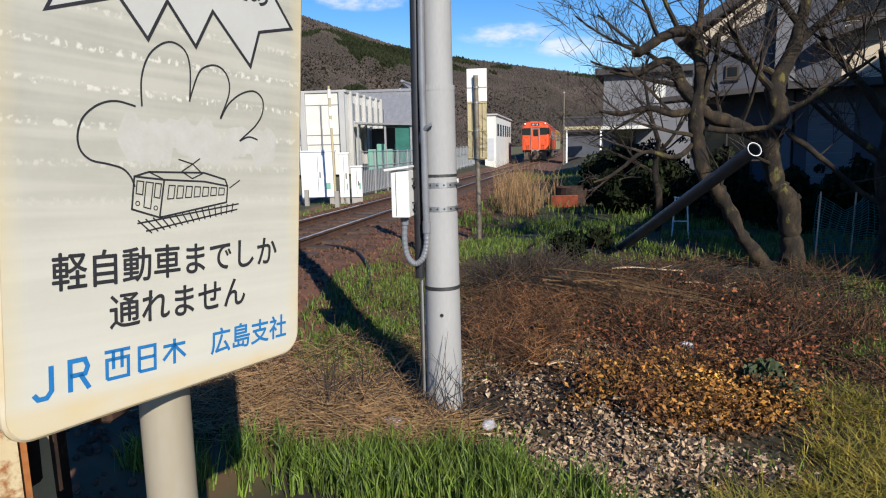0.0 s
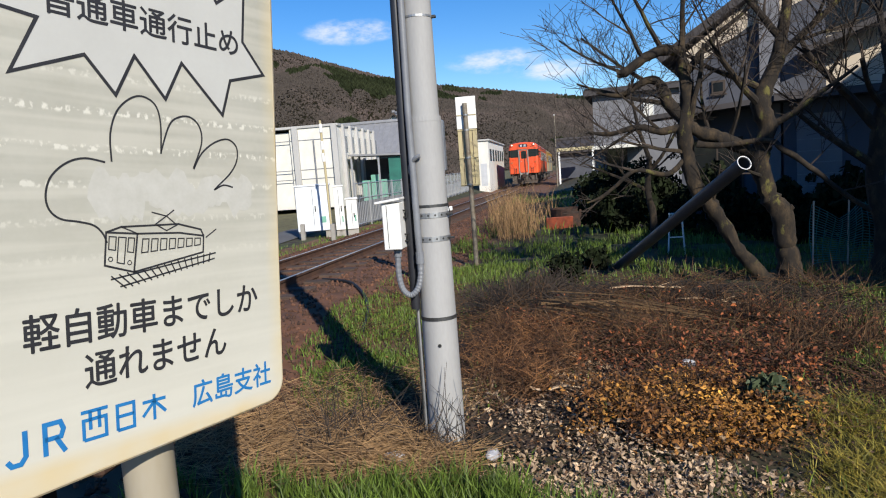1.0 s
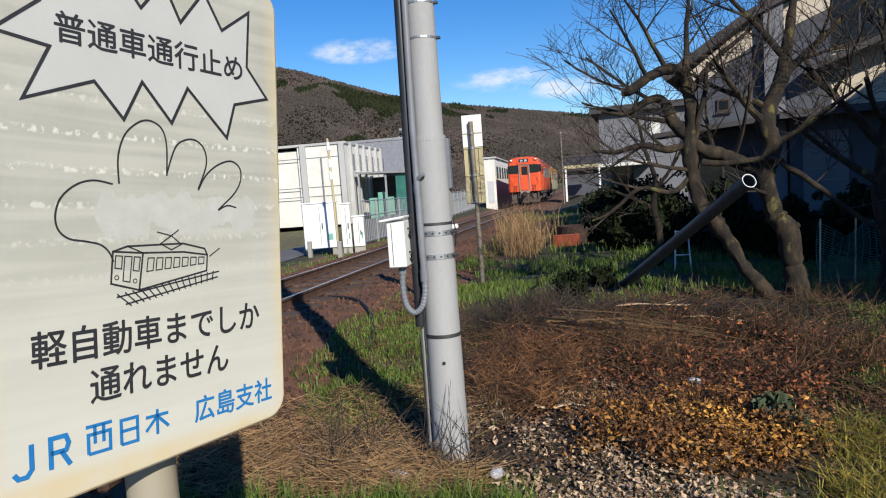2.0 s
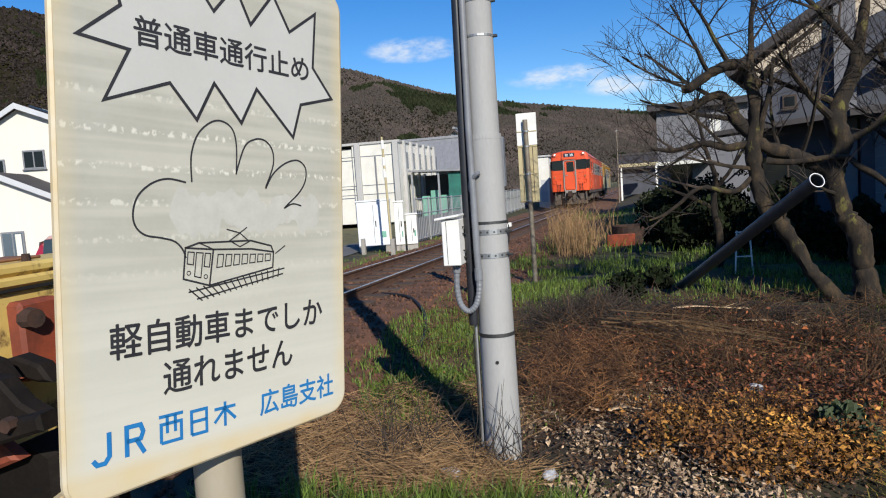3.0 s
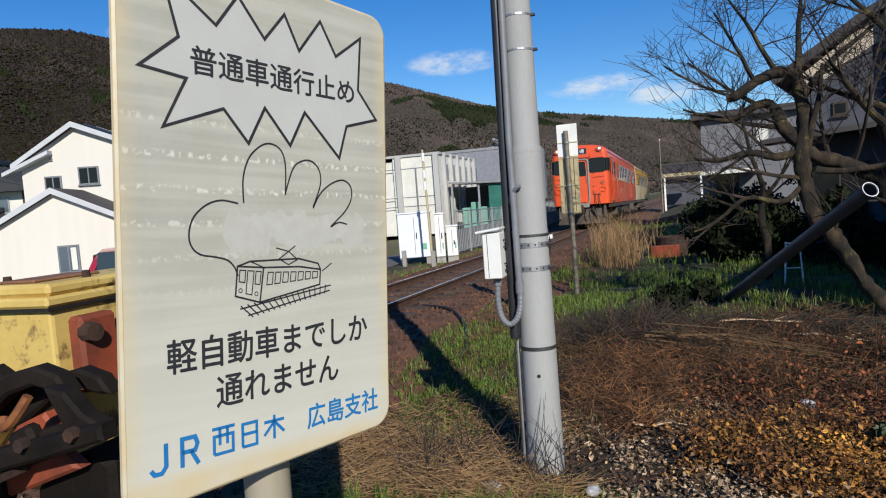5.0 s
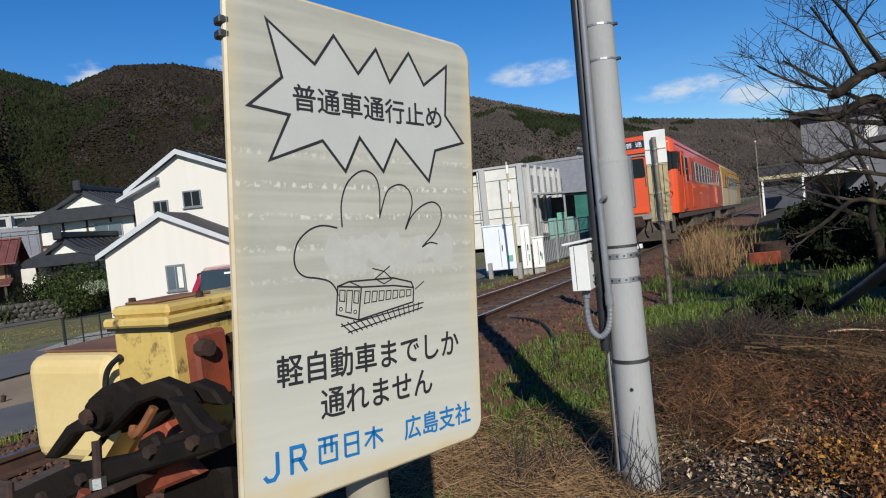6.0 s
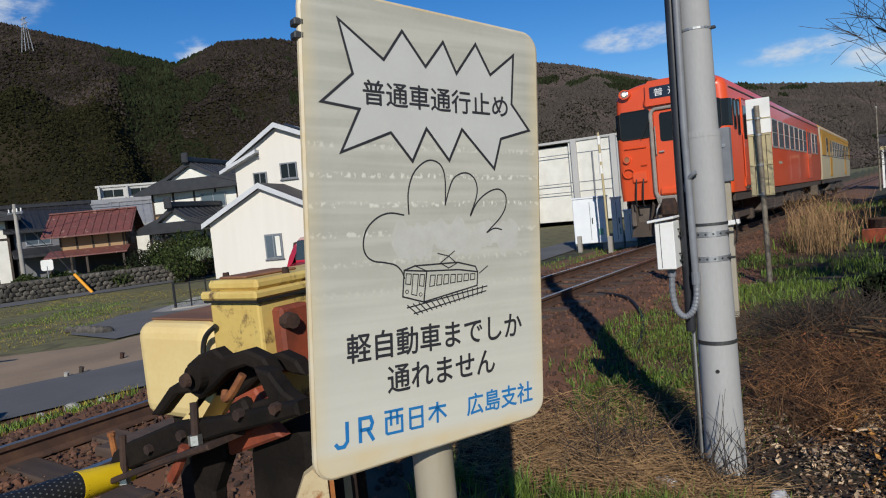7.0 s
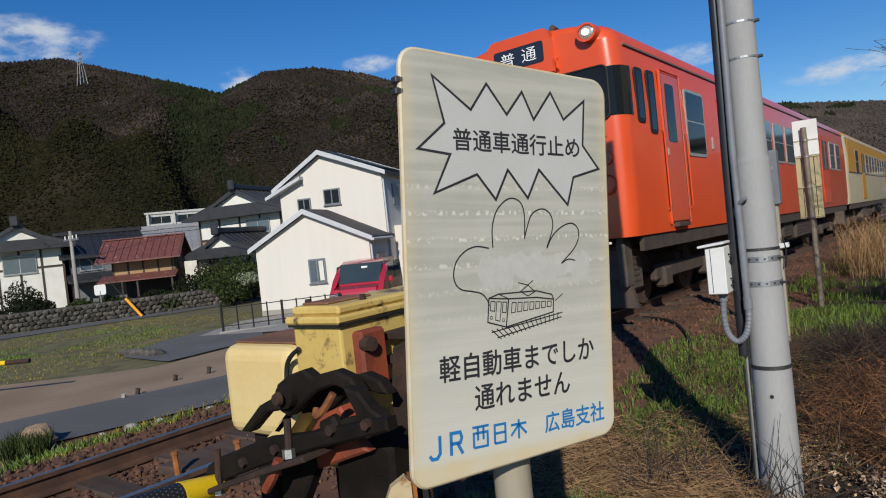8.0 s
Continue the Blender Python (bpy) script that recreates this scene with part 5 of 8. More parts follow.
# ---- crossing gate machine and its lowered boom ----
def build_machine():
    g = thing("crossing_gate_machine", pose(-1.19, 1.03, -0.32), "yellow crossing gate machine with rusty lid and black crank arms", "gate machine")
    part("gear_case", box(-0.19, 0.0, 0.0, 0.50, 1.22, 1.615, 0.008, segments=2), M["creampaint"], g, "yellow gear case, paint flaking")
    part("pedestal", box(-0.22, -0.08, 0.12, 0.42, 0.0, 1.22, 0.01), M["greasy"], g)
    part("lid", box(-0.20, 0.015, -0.02, 0.54, 1.622, 1.645, 0.006), M["creampaint"], g, "yellow lid rim, flaking")
    # black strip paints the thin shadow line under the lid
    part("lid_seal", box(-0.195, 0.010, -0.012, 0.53, 1.615, 1.622), M["rubber"], g)
    lid = part("lid_top", box(-0.185, 0.005, -0.005, 0.52, 1.645, 1.672, 0.008), M["creampaint"], g, "yellow lid with rust")
    part("lid_plate", box(-0.165, -0.06, 0.02, 0.20, 1.672, 1.679, 0.003), M["brownlid"], lid)
    for x, y in ((-0.16, 0.04), (-0.02, 0.12), (-0.05, 0.44), (-0.17, 0.40)):
        part("lid_bolt", rod((x, y, 1.670), (x, y, 1.688), 0.010, 0.008, 8), M["rust"], lid)
    motor = part("motor_housing", box(-0.56, -0.215, 0.0, 0.50, 1.27, 1.555, 0.045, segments=4), M["palecream"], g, "pale cream motor housing", False)
    part("housing_roof", box(-0.525, -0.215, 0.04, 0.47, 1.5555, 1.562, 0.003), M["brownlid"], motor, "rusty brown top")
    part("hinge_strap", tube(smooth_line([(-0.225, -0.012, 1.28), (-0.228, -0.012, 1.45), (-0.21, -0.012, 1.52), (-0.16, -0.012, 1.555)], 5), 0.007, 6), M["rubber"], motor)
    # hinge block on the trackward corner
    hb = part("bearing_block", box(0.004, 0.045, 0.03, 0.13, 1.43, 1.595, 0.008), M["rustred"], g, "rust-red bearing block")
    for z in (1.560, 1.455):
        part("bearing_bolt", rod((0.04, 0.05, z), (0.068, 0.045, z), 0.024, 0.020, 10), M["rust"], hb)
    for z in (1.42, 1.49, 1.56):
        part("fin", box(0.004, 0.10, 0.16, 0.42, z - 0.012, z + 0.012, 0.004), M["rust"], g)
    # crank arms, boom arm and counterweight plates before the case
    def plate(name, outline, y0, y1, mat, label="", edge=0.006):
        bm = prism(outline, y0, y1)
        bmesh.ops.recalc_face_normals(bm, faces=bm.faces[:])
        bmesh.ops.bevel(bm, geom=[e for e in bm.edges if abs(e.verts[0].co.y - e.verts[1].co.y) < 1e-5], offset=edge, segments=1, affect="EDGES", clamp_overlap=True)
        return part(name, bm, M[mat], g, label)

    crank = [(-0.25, 1.36), (-0.16, 1.435), (-0.085, 1.466), (-0.078, 1.495), (-0.03, 1.522), (0.028, 1.538), (0.056, 1.522), (0.137, 1.540), (0.19, 1.524), (0.215, 1.492), (0.18, 1.492), (0.13, 1.504), (0.07, 1.487), (0.01, 1.448), (-0.045, 1.415), (-0.08, 1.428), (-0.135, 1.418), (-0.21, 1.36)]
    plate("upper_crank", crank, -0.17, -0.13, "greasy", "greasy black crank plate")
    plate("rear_crank", [(x * 0.96 + 0.03, z - 0.022) for x, z in crank], -0.10, -0.06, "greasy")
    part("hub", rod((-0.03, -0.190, 1.472), (-0.03, -0.165, 1.472), 0.030, 0.034, 18), M["greasy"], g)
    part("hub_cap", rod((-0.03, -0.215, 1.472), (-0.03, -0.204, 1.472), 0.014, 0.018, 12), M["rust"], g)
    plate("ring_crank", [(0.190, 1.510), (0.236, 1.503), (0.272, 1.466), (0.312, 1.446), (0.303, 1.418), (0.227, 1.400), (0.135, 1.390), (0.085, 1.380), (0.080, 1.402), (0.159, 1.430), (0.225, 1.446), (0.205, 1.482)], -0.20, -0.16, "greasy", "curved black crank")
    plate("boom_arm", [(-0.335, 1.235), (-0.300, 1.285), (-0.251, 1.312), (-0.053, 1.382), (0.114, 1.411), (0.264, 1.447), (0.361, 1.467), (0.365, 1.440), (0.258, 1.410), (0.147, 1.382), (-0.019, 1.330), (-0.211, 1.262), (-0.30, 1.222)], -0.25, -0.21, "greasy", "black boom arm")
    plate("boom_arm_flange", [(-0.31, 1.228), (-0.211, 1.258), (-0.019, 1.326), (0.147, 1.378), (0.150, 1.366), (-0.019, 1.312), (-0.211, 1.244), (-0.31, 1.212)], -0.30, -0.20, "rust", "", 0.003)
    plate("drop_link", [(-0.058, 1.325), (0.062, 1.358), (0.064, 1.300), (0.012, 1.215), (0.00, 1.05), (-0.055, 1.05), (-0.066, 1.208)], -0.20, -0.16, "greasy")
    plate("weight", [(0.075, 1.14), (0.085, 1.30), (0.12, 1.345), (0.23, 1.385), (0.275, 1.36), (0.27, 1.16), (0.20, 1.07), (0.10, 1.08)], -0.15, -0.04, "greasy", "heavy counterweight", 0.012)
    plate("weight", [(-0.028, 1.362), (0.015, 1.408), (0.09, 1.438), (0.125, 1.398), (0.062, 1.376)], -0.12, -0.07, "rustred", "red-painted weight plate")
    plate("weight", [(0.036, 1.290), (0.063, 1.349), (0.198, 1.392), (0.238, 1.362), (0.114, 1.318)], -0.185, -0.152, "rustred", "red-painted weight plate")
    plate("side_plate", [(0.155, 1.10), (0.150, 1.30), (0.156, 1.448), (0.175, 1.560), (0.245, 1.590), (0.25, 1.10)], 0.0, 0.02, "rust", "rust-brown side plate")
    part("lever", tube(smooth_line([(0.118, -0.215, 1.462), (0.125, -0.225, 1.448), (0.150, -0.225, 1.462), (0.178, -0.215, 1.500)], 4), 0.009, 7), M["oxide"], g, "worn rusty lever", True)
    part("lever_block", box(0.115, 0.175, -0.215, -0.185, 1.405, 1.440, 0.008, m=Matrix.Translation((0.145, 0, 1.42)) @ pose(0, 0, 0, 0, -25, 0) @ Matrix.Translation((-0.145, 0, -1.42))), M["greasy"], g)
    for x, z, up in ((0.060, 1.365, 0.075), (-0.235, 1.235, 0.10)):
        part("stud", rod((x, -0.262, z), (x - 0.015, -0.245, z + up), 0.009, 0.009, 8), M["rust"], g)
        part("stud_nut", rod((x + 0.001, -0.264, z - 0.010), (x - 0.001, -0.262, z + 0.010), 0.015, 0.015, 6), M["boltsteel"], g, "bright steel nut")
    for x, z in ((0.00, 1.365), (0.20, 1.430), (0.31, 1.452), (-0.13, 1.318)):
        part("crank_bolt", rod((x, -0.262, z), (x, -0.245, z), 0.012, 0.012, 6), M["rust"], g)
    part("strut", prism([(-0.26, 1.30), (-0.12, 1.405), (-0.07, 1.41), (-0.18, 1.30)], -0.10, -0.03), M["palecream"], g, "cream stiffening strut")
    part("bent_strap", tube(smooth_line([(0.03, -0.27, 1.35), (0.01, -0.275, 1.31), (-0.03, -0.27, 1.27)], 4), 0.012, 7), M["rustred"], g, "", True)
    for x, z0, z1 in ((-0.12, 0.45, 1.20), (-0.02, 0.40, 1.10), (0.12, 0.3, 1.0)):
        part("hanging_link", tube([(x, -0.12, z1), (x + 0.02, -0.14, (z0 + z1) / 2), (x - 0.01, -0.10, z0)], 0.022, 8), M["greasy"], g)
    part("stay", prism([(0.20, 0.0), (0.28, 0.0), (0.262, 1.28), (0.225, 1.28), (0.185, 0.9)], -0.09, -0.02), M["yellowpost"], g, "rusty cream stay")
    part("frame_leg", box(-0.50, -0.42, 0.05, 0.13, 0.0, 1.27, 0.01), M["greasy"], g)
    part("stay_foot", box(0.02, 0.20, -0.05, 0.1, 0.55, 0.72, 0.02), M["yellowpost"], g)
    part("limit_switch", box(-0.13, -0.02, 0.505, 0.60, 1.0, 1.3, 0.01), M["rust"], g)
    part("cable_gland", rod((-0.20, -0.03, 1.43), (-0.20, 0.02, 1.46), 0.03, 0.026, 10), M["rust"], g)
    # the boom
    a, b = Vector((-0.26, -0.23, 1.24)), Vector((-0.24, -2.6, 1.46))
    d = (b - a).normalized()
    part("boom_collar", rod(a, a + d * 0.13, 0.026, 0.036, 18), M["brightyellow"], g, "bright yellow collar", True)
    boom = part("boom", rod(a + d * 0.12, b, 0.035, 0.030, 20), M["mesh"], g, "black mesh-wrapped boom", True)
    u = d.orthogonal().normalized()
    w = d.cross(u)
    dots = bmesh.new()
    for i in range(60):
        for k in range(20):
            an = 2 * math.pi * (k + 0.5 * (i % 2)) / 20
            n_ = u * math.cos(an) + w * math.sin(an)
            c = a + d * (0.14 + i * 0.012) + n_ * 0.0352
            t_ = d.cross(n_)
            vs = [dots.verts.new(c + d * sx + t_ * sy + n_ * 0.0006) for sx, sy in ((-0.0026, 0), (0, -0.0022), (0.0026, 0), (0, 0.0022))]
            dots.faces.new(vs)
    tagged(part("sleeve_flecks", dots, M["meshdot"], boom, "pale flecks of the woven sleeve"), kind="stuff")


build_machine()


# ---- the bare fruit trees, their prop and the brush ----
def limb(bm, p, d, r, length, depth, rng, twigs, level=0):
    """A crooked tapering limb with side shoots."""
    n = max(3, int(length / 0.16))
    pts, rs = [p.copy()], [r]
    q = p.copy()
    for k in range(n):
        d = (d + Vector((rng.uniform(-1, 1), rng.uniform(-1, 1), rng.uniform(-0.7, 0.9))) * (0.20 if level else 0.12)).normalized()
        q = q + d * (length / n)
        pts.append(q.copy())
        rs.append(max(0.003, r * (1 - 0.62 * (k + 1) / n)))
    tube(pts, rs, 8 if r > 0.04 else (5 if r > 0.012 else 3), bm if r > 0.02 else twigs)
    if depth == 0:
        return
    shoots = {3: 4, 2: 5, 1: 4}.get(depth, 4)
    for s in range(shoots):
        f = 0.30 + 0.70 * (s + rng.random()) / shoots
        k = min(n, int(f * n))
        side = Vector((rng.uniform(-1, 1), rng.uniform(-1, 1), rng.uniform(-0.25, 1.0))).normalized()
        nd = (d * 0.55 + side).normalized()
        limb(bm, pts[k], nd, rs[k] * rng.uniform(0.42, 0.62), length * rng.uniform(0.48, 0.85), depth - 1, rng, twigs, level + 1)


def fruit_tree(x, y, trunks, seed, label):
    rng = random.Random(seed)
    t = thing("fruit_tree", pose(x, y, land(x, y) - 0.05), label, "tree", "bare fruit trees")
    for points, radii, limbs in trunks:
        bm, tw = bmesh.new(), bmesh.new()
        path = smooth_line(points, 5)
        rr = [float(np.interp(k, np.linspace(0, len(path) - 1, len(radii)), radii)) * (1 + 0.26 * noise.noise(Vector((k * 0.83, seed, points[0][0])))) for k in range(len(path))]
        tube(path, rr, 12, bm)
        for v in bm.verts:
            v.co += Vector((noise.noise(v.co * 7), noise.noise(v.co * 7 + Vector((9, 0, 0))), 0)) * 0.022
        for start, d, r, ln, dep in limbs:
            limb(bm, Vector(start), Vector(d).normalized(), r, ln, dep, rng, tw)
        part("trunk", bm, M["bark"], t, "mossy crooked trunk", True)
        tagged(part("twig_spray", tw, M["twig"], t, "bare winter twigs", True), kind="stuff")
    return t


fruit_tree(2.92, 8.95, [
    ([(0, 0, 0), (-0.04, 0, 0.35), (-0.08, 0, 0.66), (-0.12, 0, 0.97), (-0.24, 0.02, 1.15), (-0.32, 0.02, 1.43), (-0.38, 0, 1.64), (-0.34, 0, 1.81), (-0.27, 0, 2.05), (-0.34, 0, 2.29), (-0.27, 0.05, 2.53), (-0.12, 0.1, 2.85), (-0.05, 0.1, 3.2), (0.05, 0.1, 3.8)],
     [0.175, 0.135, 0.125, 0.135, 0.115, 0.105, 0.135, 0.115, 0.105, 0.120, 0.095, 0.085, 0.07, 0.04],
     [((-0.15, -0.02, 0.96), (0.8, -0.3, 0.35), 0.085, 0.18, 0), ((-0.27, 0, 2.05), (0.9, -0.1, 0.45), 0.045, 1.2, 3), ((-0.34, 0, 2.29), (-0.6, -0.5, 0.6), 0.05, 1.2, 3), ((-0.12, 0.1, 2.85), (0.7, 0, 0.7), 0.055, 1.3, 3),
      ((-0.05, 0.1, 3.1), (-0.6, 0.1, 0.8), 0.05, 1.2, 3), ((-0.27, 0.05, 2.5), (-0.8, 0.2, 0.6), 0.045, 1.1, 3), ((-0.32, 0.02, 1.43), (-0.5, -0.6, 0.2), 0.025, 0.8, 2)]),
    ([(-0.20, 0.02, 0), (-0.45, 0.02, 0.29), (-0.67, 0.02, 0.58), (-0.81, 0.02, 0.87), (-0.95, 0.02, 1.10), (-1.14, 0, 1.37), (-1.23, 0, 1.80), (-1.25, 0, 2.08), (-1.20, 0, 2.43), (-1.24, 0, 2.77), (-1.27, 0, 3.04)],
     [0.11, 0.09, 0.085, 0.085, 0.10, 0.10, 0.09, 0.10, 0.09, 0.08, 0.065],
     [((-1.20, 0, 2.15), (0.1, -0.4, 0.9), 0.045, 1.0, 3), ((-1.24, 0, 2.75), (0.75, 0.1, 0.7), 0.05, 1.2, 3), ((-1.27, 0, 3.0), (0.2, 0.2, 1), 0.045, 1.1, 3), ((-1.23, 0, 1.8), (-0.8, -0.3, 0.2), 0.03, 1.0, 2), ((-0.95, 0.02, 1.1), (0.2, -0.5, 0.8), 0.03, 0.6, 1)]),
    ([(-1.29, 0, 3.06), (-1.50, -0.05, 3.09), (-1.74, -0.1, 3.0), (-1.94, -0.12, 2.87), (-2.07, -0.12, 2.84)], [0.065, 0.070, 0.060, 0.058, 0.052],
     [((-1.74, -0.1, 3.0), (-0.4, 0, 0.9), 0.03, 1.0, 3), ((-1.50, -0.05, 3.09), (-0.5, 0.2, 0.8), 0.035, 1.1, 3), ((-2.0, -0.1, 2.86), (-0.9, 0, 0.4), 0.022, 0.9, 2)]),
    ([(-1.20, 0, 2.15), (-1.42, 0.05, 2.43), (-1.53, 0.1, 2.71), (-1.70, 0.1, 2.75), (-2.0, 0.1, 2.60), (-2.3, 0.12, 2.66)], [0.085, 0.08, 0.06, 0.05, 0.035, 0.02],
     [((-1.42, 0.05, 2.43), (-0.9, 0.1, 0.3), 0.035, 1.2, 3), ((-1.70, 0.1, 2.75), (-0.8, 0, 0.7), 0.03, 1.0, 3)]),
    ([(-0.37, 0, 1.70), (-0.59, -0.02, 1.82), (-0.86, -0.02, 1.97), (-1.06, 0, 2.04), (-1.20, 0, 2.15)], [0.095, 0.085, 0.08, 0.08, 0.075],
     [((-0.72, 0, 1.92), (0.2, -0.4, 0.9), 0.03, 1.0, 3), ((-0.95, 0, 2.0), (-0.2, 0.3, 1), 0.028, 0.9, 2)]),
    ([(-1.13, -0.1, 1.90), (-0.86, -0.15, 1.86), (-0.33, -0.18, 1.88), (-0.13, -0.2, 1.74), (0.14, -0.2, 1.53), (0.49, -0.2, 1.21), (0.82, -0.2, 0.96)], [0.045, 0.036, 0.034, 0.035, 0.033, 0.030, 0.026],
     [((0.14, -0.2, 1.53), (0.5, -0.2, 0.5), 0.012, 0.6, 2), ((0.49, -0.2, 1.21), (0.9, 0, 0.2), 0.012, 0.5, 1)]),
    ([(-1.27, 0, 2.14), (-1.54, -0.05, 2.09), (-1.82, -0.05, 2.17), (-2.16, -0.05, 2.11), (-2.45, -0.05, 2.15)], [0.055, 0.048, 0.040, 0.030, 0.018],
     [((-1.54, -0.05, 2.09), (-0.7, -0.2, 0.5), 0.024, 0.9, 3), ((-1.82, -0.05, 2.17), (-0.7, 0.1, -0.4), 0.022, 0.9, 3), ((-2.16, -0.05, 2.11), (-0.7, 0, 0.6), 0.018, 0.7, 2)]),
    ([(-1.23, 0.0, 1.75), (-1.5, -0.1, 1.55), (-1.9, -0.15, 1.62), (-2.25, -0.15, 1.35), (-2.5, -0.15, 1.25)], [0.04, 0.034, 0.028, 0.022, 0.012],
     [((-1.9, -0.15, 1.62), (-0.8, 0, 0.3), 0.018, 0.8, 2), ((-2.25, -0.15, 1.35), (-0.6, 0, -0.5), 0.014, 0.5, 2)]),
], 11, "old bare persimmon tree with mossy forked trunks")
fruit_tree(4.15, 9.4, [
    ([(0, 0, 0), (0.05, 0, 0.6), (-0.05, 0.05, 1.3), (0.0, 0, 2.0), (0.10, 0, 2.6)], [0.15, 0.13, 0.12, 0.11, 0.09],
     [((0, 0, 1.4), (-0.9, -0.1, 0.6), 0.06, 1.5, 3), ((0, 0, 1.9), (-0.8, 0.2, 0.9), 0.07, 1.6, 3), ((0.1, 0, 2.6), (0.1, 0.2, 1), 0.07, 1.2, 3), ((0, 0, 1.7), (0.9, 0.1, 0.6), 0.06, 1.2, 2), ((0.0, 0.0, 2.2), (-0.7, -0.7, 0.5), 0.05, 1.2, 3)]),
], 23, "bare mossy fruit tree beside a dark shed")
fruit_tree(1.78, 13.0, [
    ([(0, 0, 0), (0.03, 0, 0.6), (-0.06, 0, 1.2), (0, 0, 1.7)], [0.08, 0.07, 0.06, 0.05],
     [((0, 0, 1.1), (-0.9, 0, 0.7), 0.04, 1.3, 3), ((0, 0, 1.7), (-0.3, 0, 1), 0.045, 1.5, 3), ((0, 0, 1.5), (0.7, 0, 0.9), 0.04, 1.3, 3)]),
], 31, "slender bare fruit tree in the grass")


def build_prop():
    a, b = Vector((0.86, 10.6, -0.30)), Vector((2.015, 7.60, 1.284))
    d = (b - a).normalized()
    m = Matrix.Translation(a)
    p = thing("pipe_prop", m, "grey plastic pipe propped slantwise against the tree", "pipe")
    L = (b - a).length
    part("pipe", ring((b - a) * 0.5, d, 0.074, 0.007, L, 28), M["pipe"], p, "", True)
    part("rim", ring((b - a) + d * 0.004, d, 0.0805, 0.008, 0.010, 28), M["piperim"], p, "white cut end")


build_prop()


# ---- buildings: a general gabled house in its own frame ----
def frame_at(x, y, z, ax, ay):
    """A pose whose x axis runs along (ax, ay) and whose y axis points away behind."""
    return pose(x, y, z, 0, 0, math.degrees(math.atan2(ay, ax)))


def gable_block(parent, x0, x1, y0, y1, z0, eave_l, eave_r, apex_x, apex_z, wall, roof, fascia, over=0.25, thick=0.12, name="wall"):
    """Walls with a gable towards -y and its two roof slopes."""
    w = part(name, prism([(x0, z0), (x1, z0), (x1, eave_r), (apex_x, apex_z), (x0, eave_l)], y0, y1), wall, parent)
    for side, (ex, ez) in (("left", (x0, eave_l)), ("right", (x1, eave_r))):
        d = Vector((ex - apex_x, ez - apex_z)).normalized()
        tip = Vector((ex, ez)) + d * over
        quad = [(apex_x, apex_z + 0.02), (tip.x, tip.y + 0.02), (tip.x, tip.y + thick + 0.02), (apex_x, apex_z + thick + 0.04)]
        r = part("roof", prism(quad, y0 - over + 0.03, y1 + over), roof, parent, "roof slope")
        part("fascia", prism([(q[0], q[1] + (0.0 if k > 1 else -0.04)) for k, q in enumerate(quad)], y0 - over, y0 - over + 0.029), fascia, r, "pale fascia board")
    return w


def window(parent, x0, x1, z0, z1, y, frame_mat=None, glass=None, mullion=True):
    f = part("window", box(x0 - 0.05, x1 + 0.05, y - 0.05, y + 0.02, z0 - 0.05, z1 + 0.05, 0.01), frame_mat or M["greypvc"], parent)
    xm = (x0 + x1) / 2
    spans = ((x0, xm - 0.02), (xm + 0.02, x1)) if mullion else ((x0, x1),)
    for a, b in spans:
        part("pane", box(a, b, y - 0.056, y - 0.03, z0, z1), glass or M["blueglass"], f)
    part("sill", box(x0 - 0.08, x1 + 0.08, y - 0.09, y - 0.04, z0 - 0.09, z0 - 0.05, 0.01), frame_mat or M["greypvc"], f)


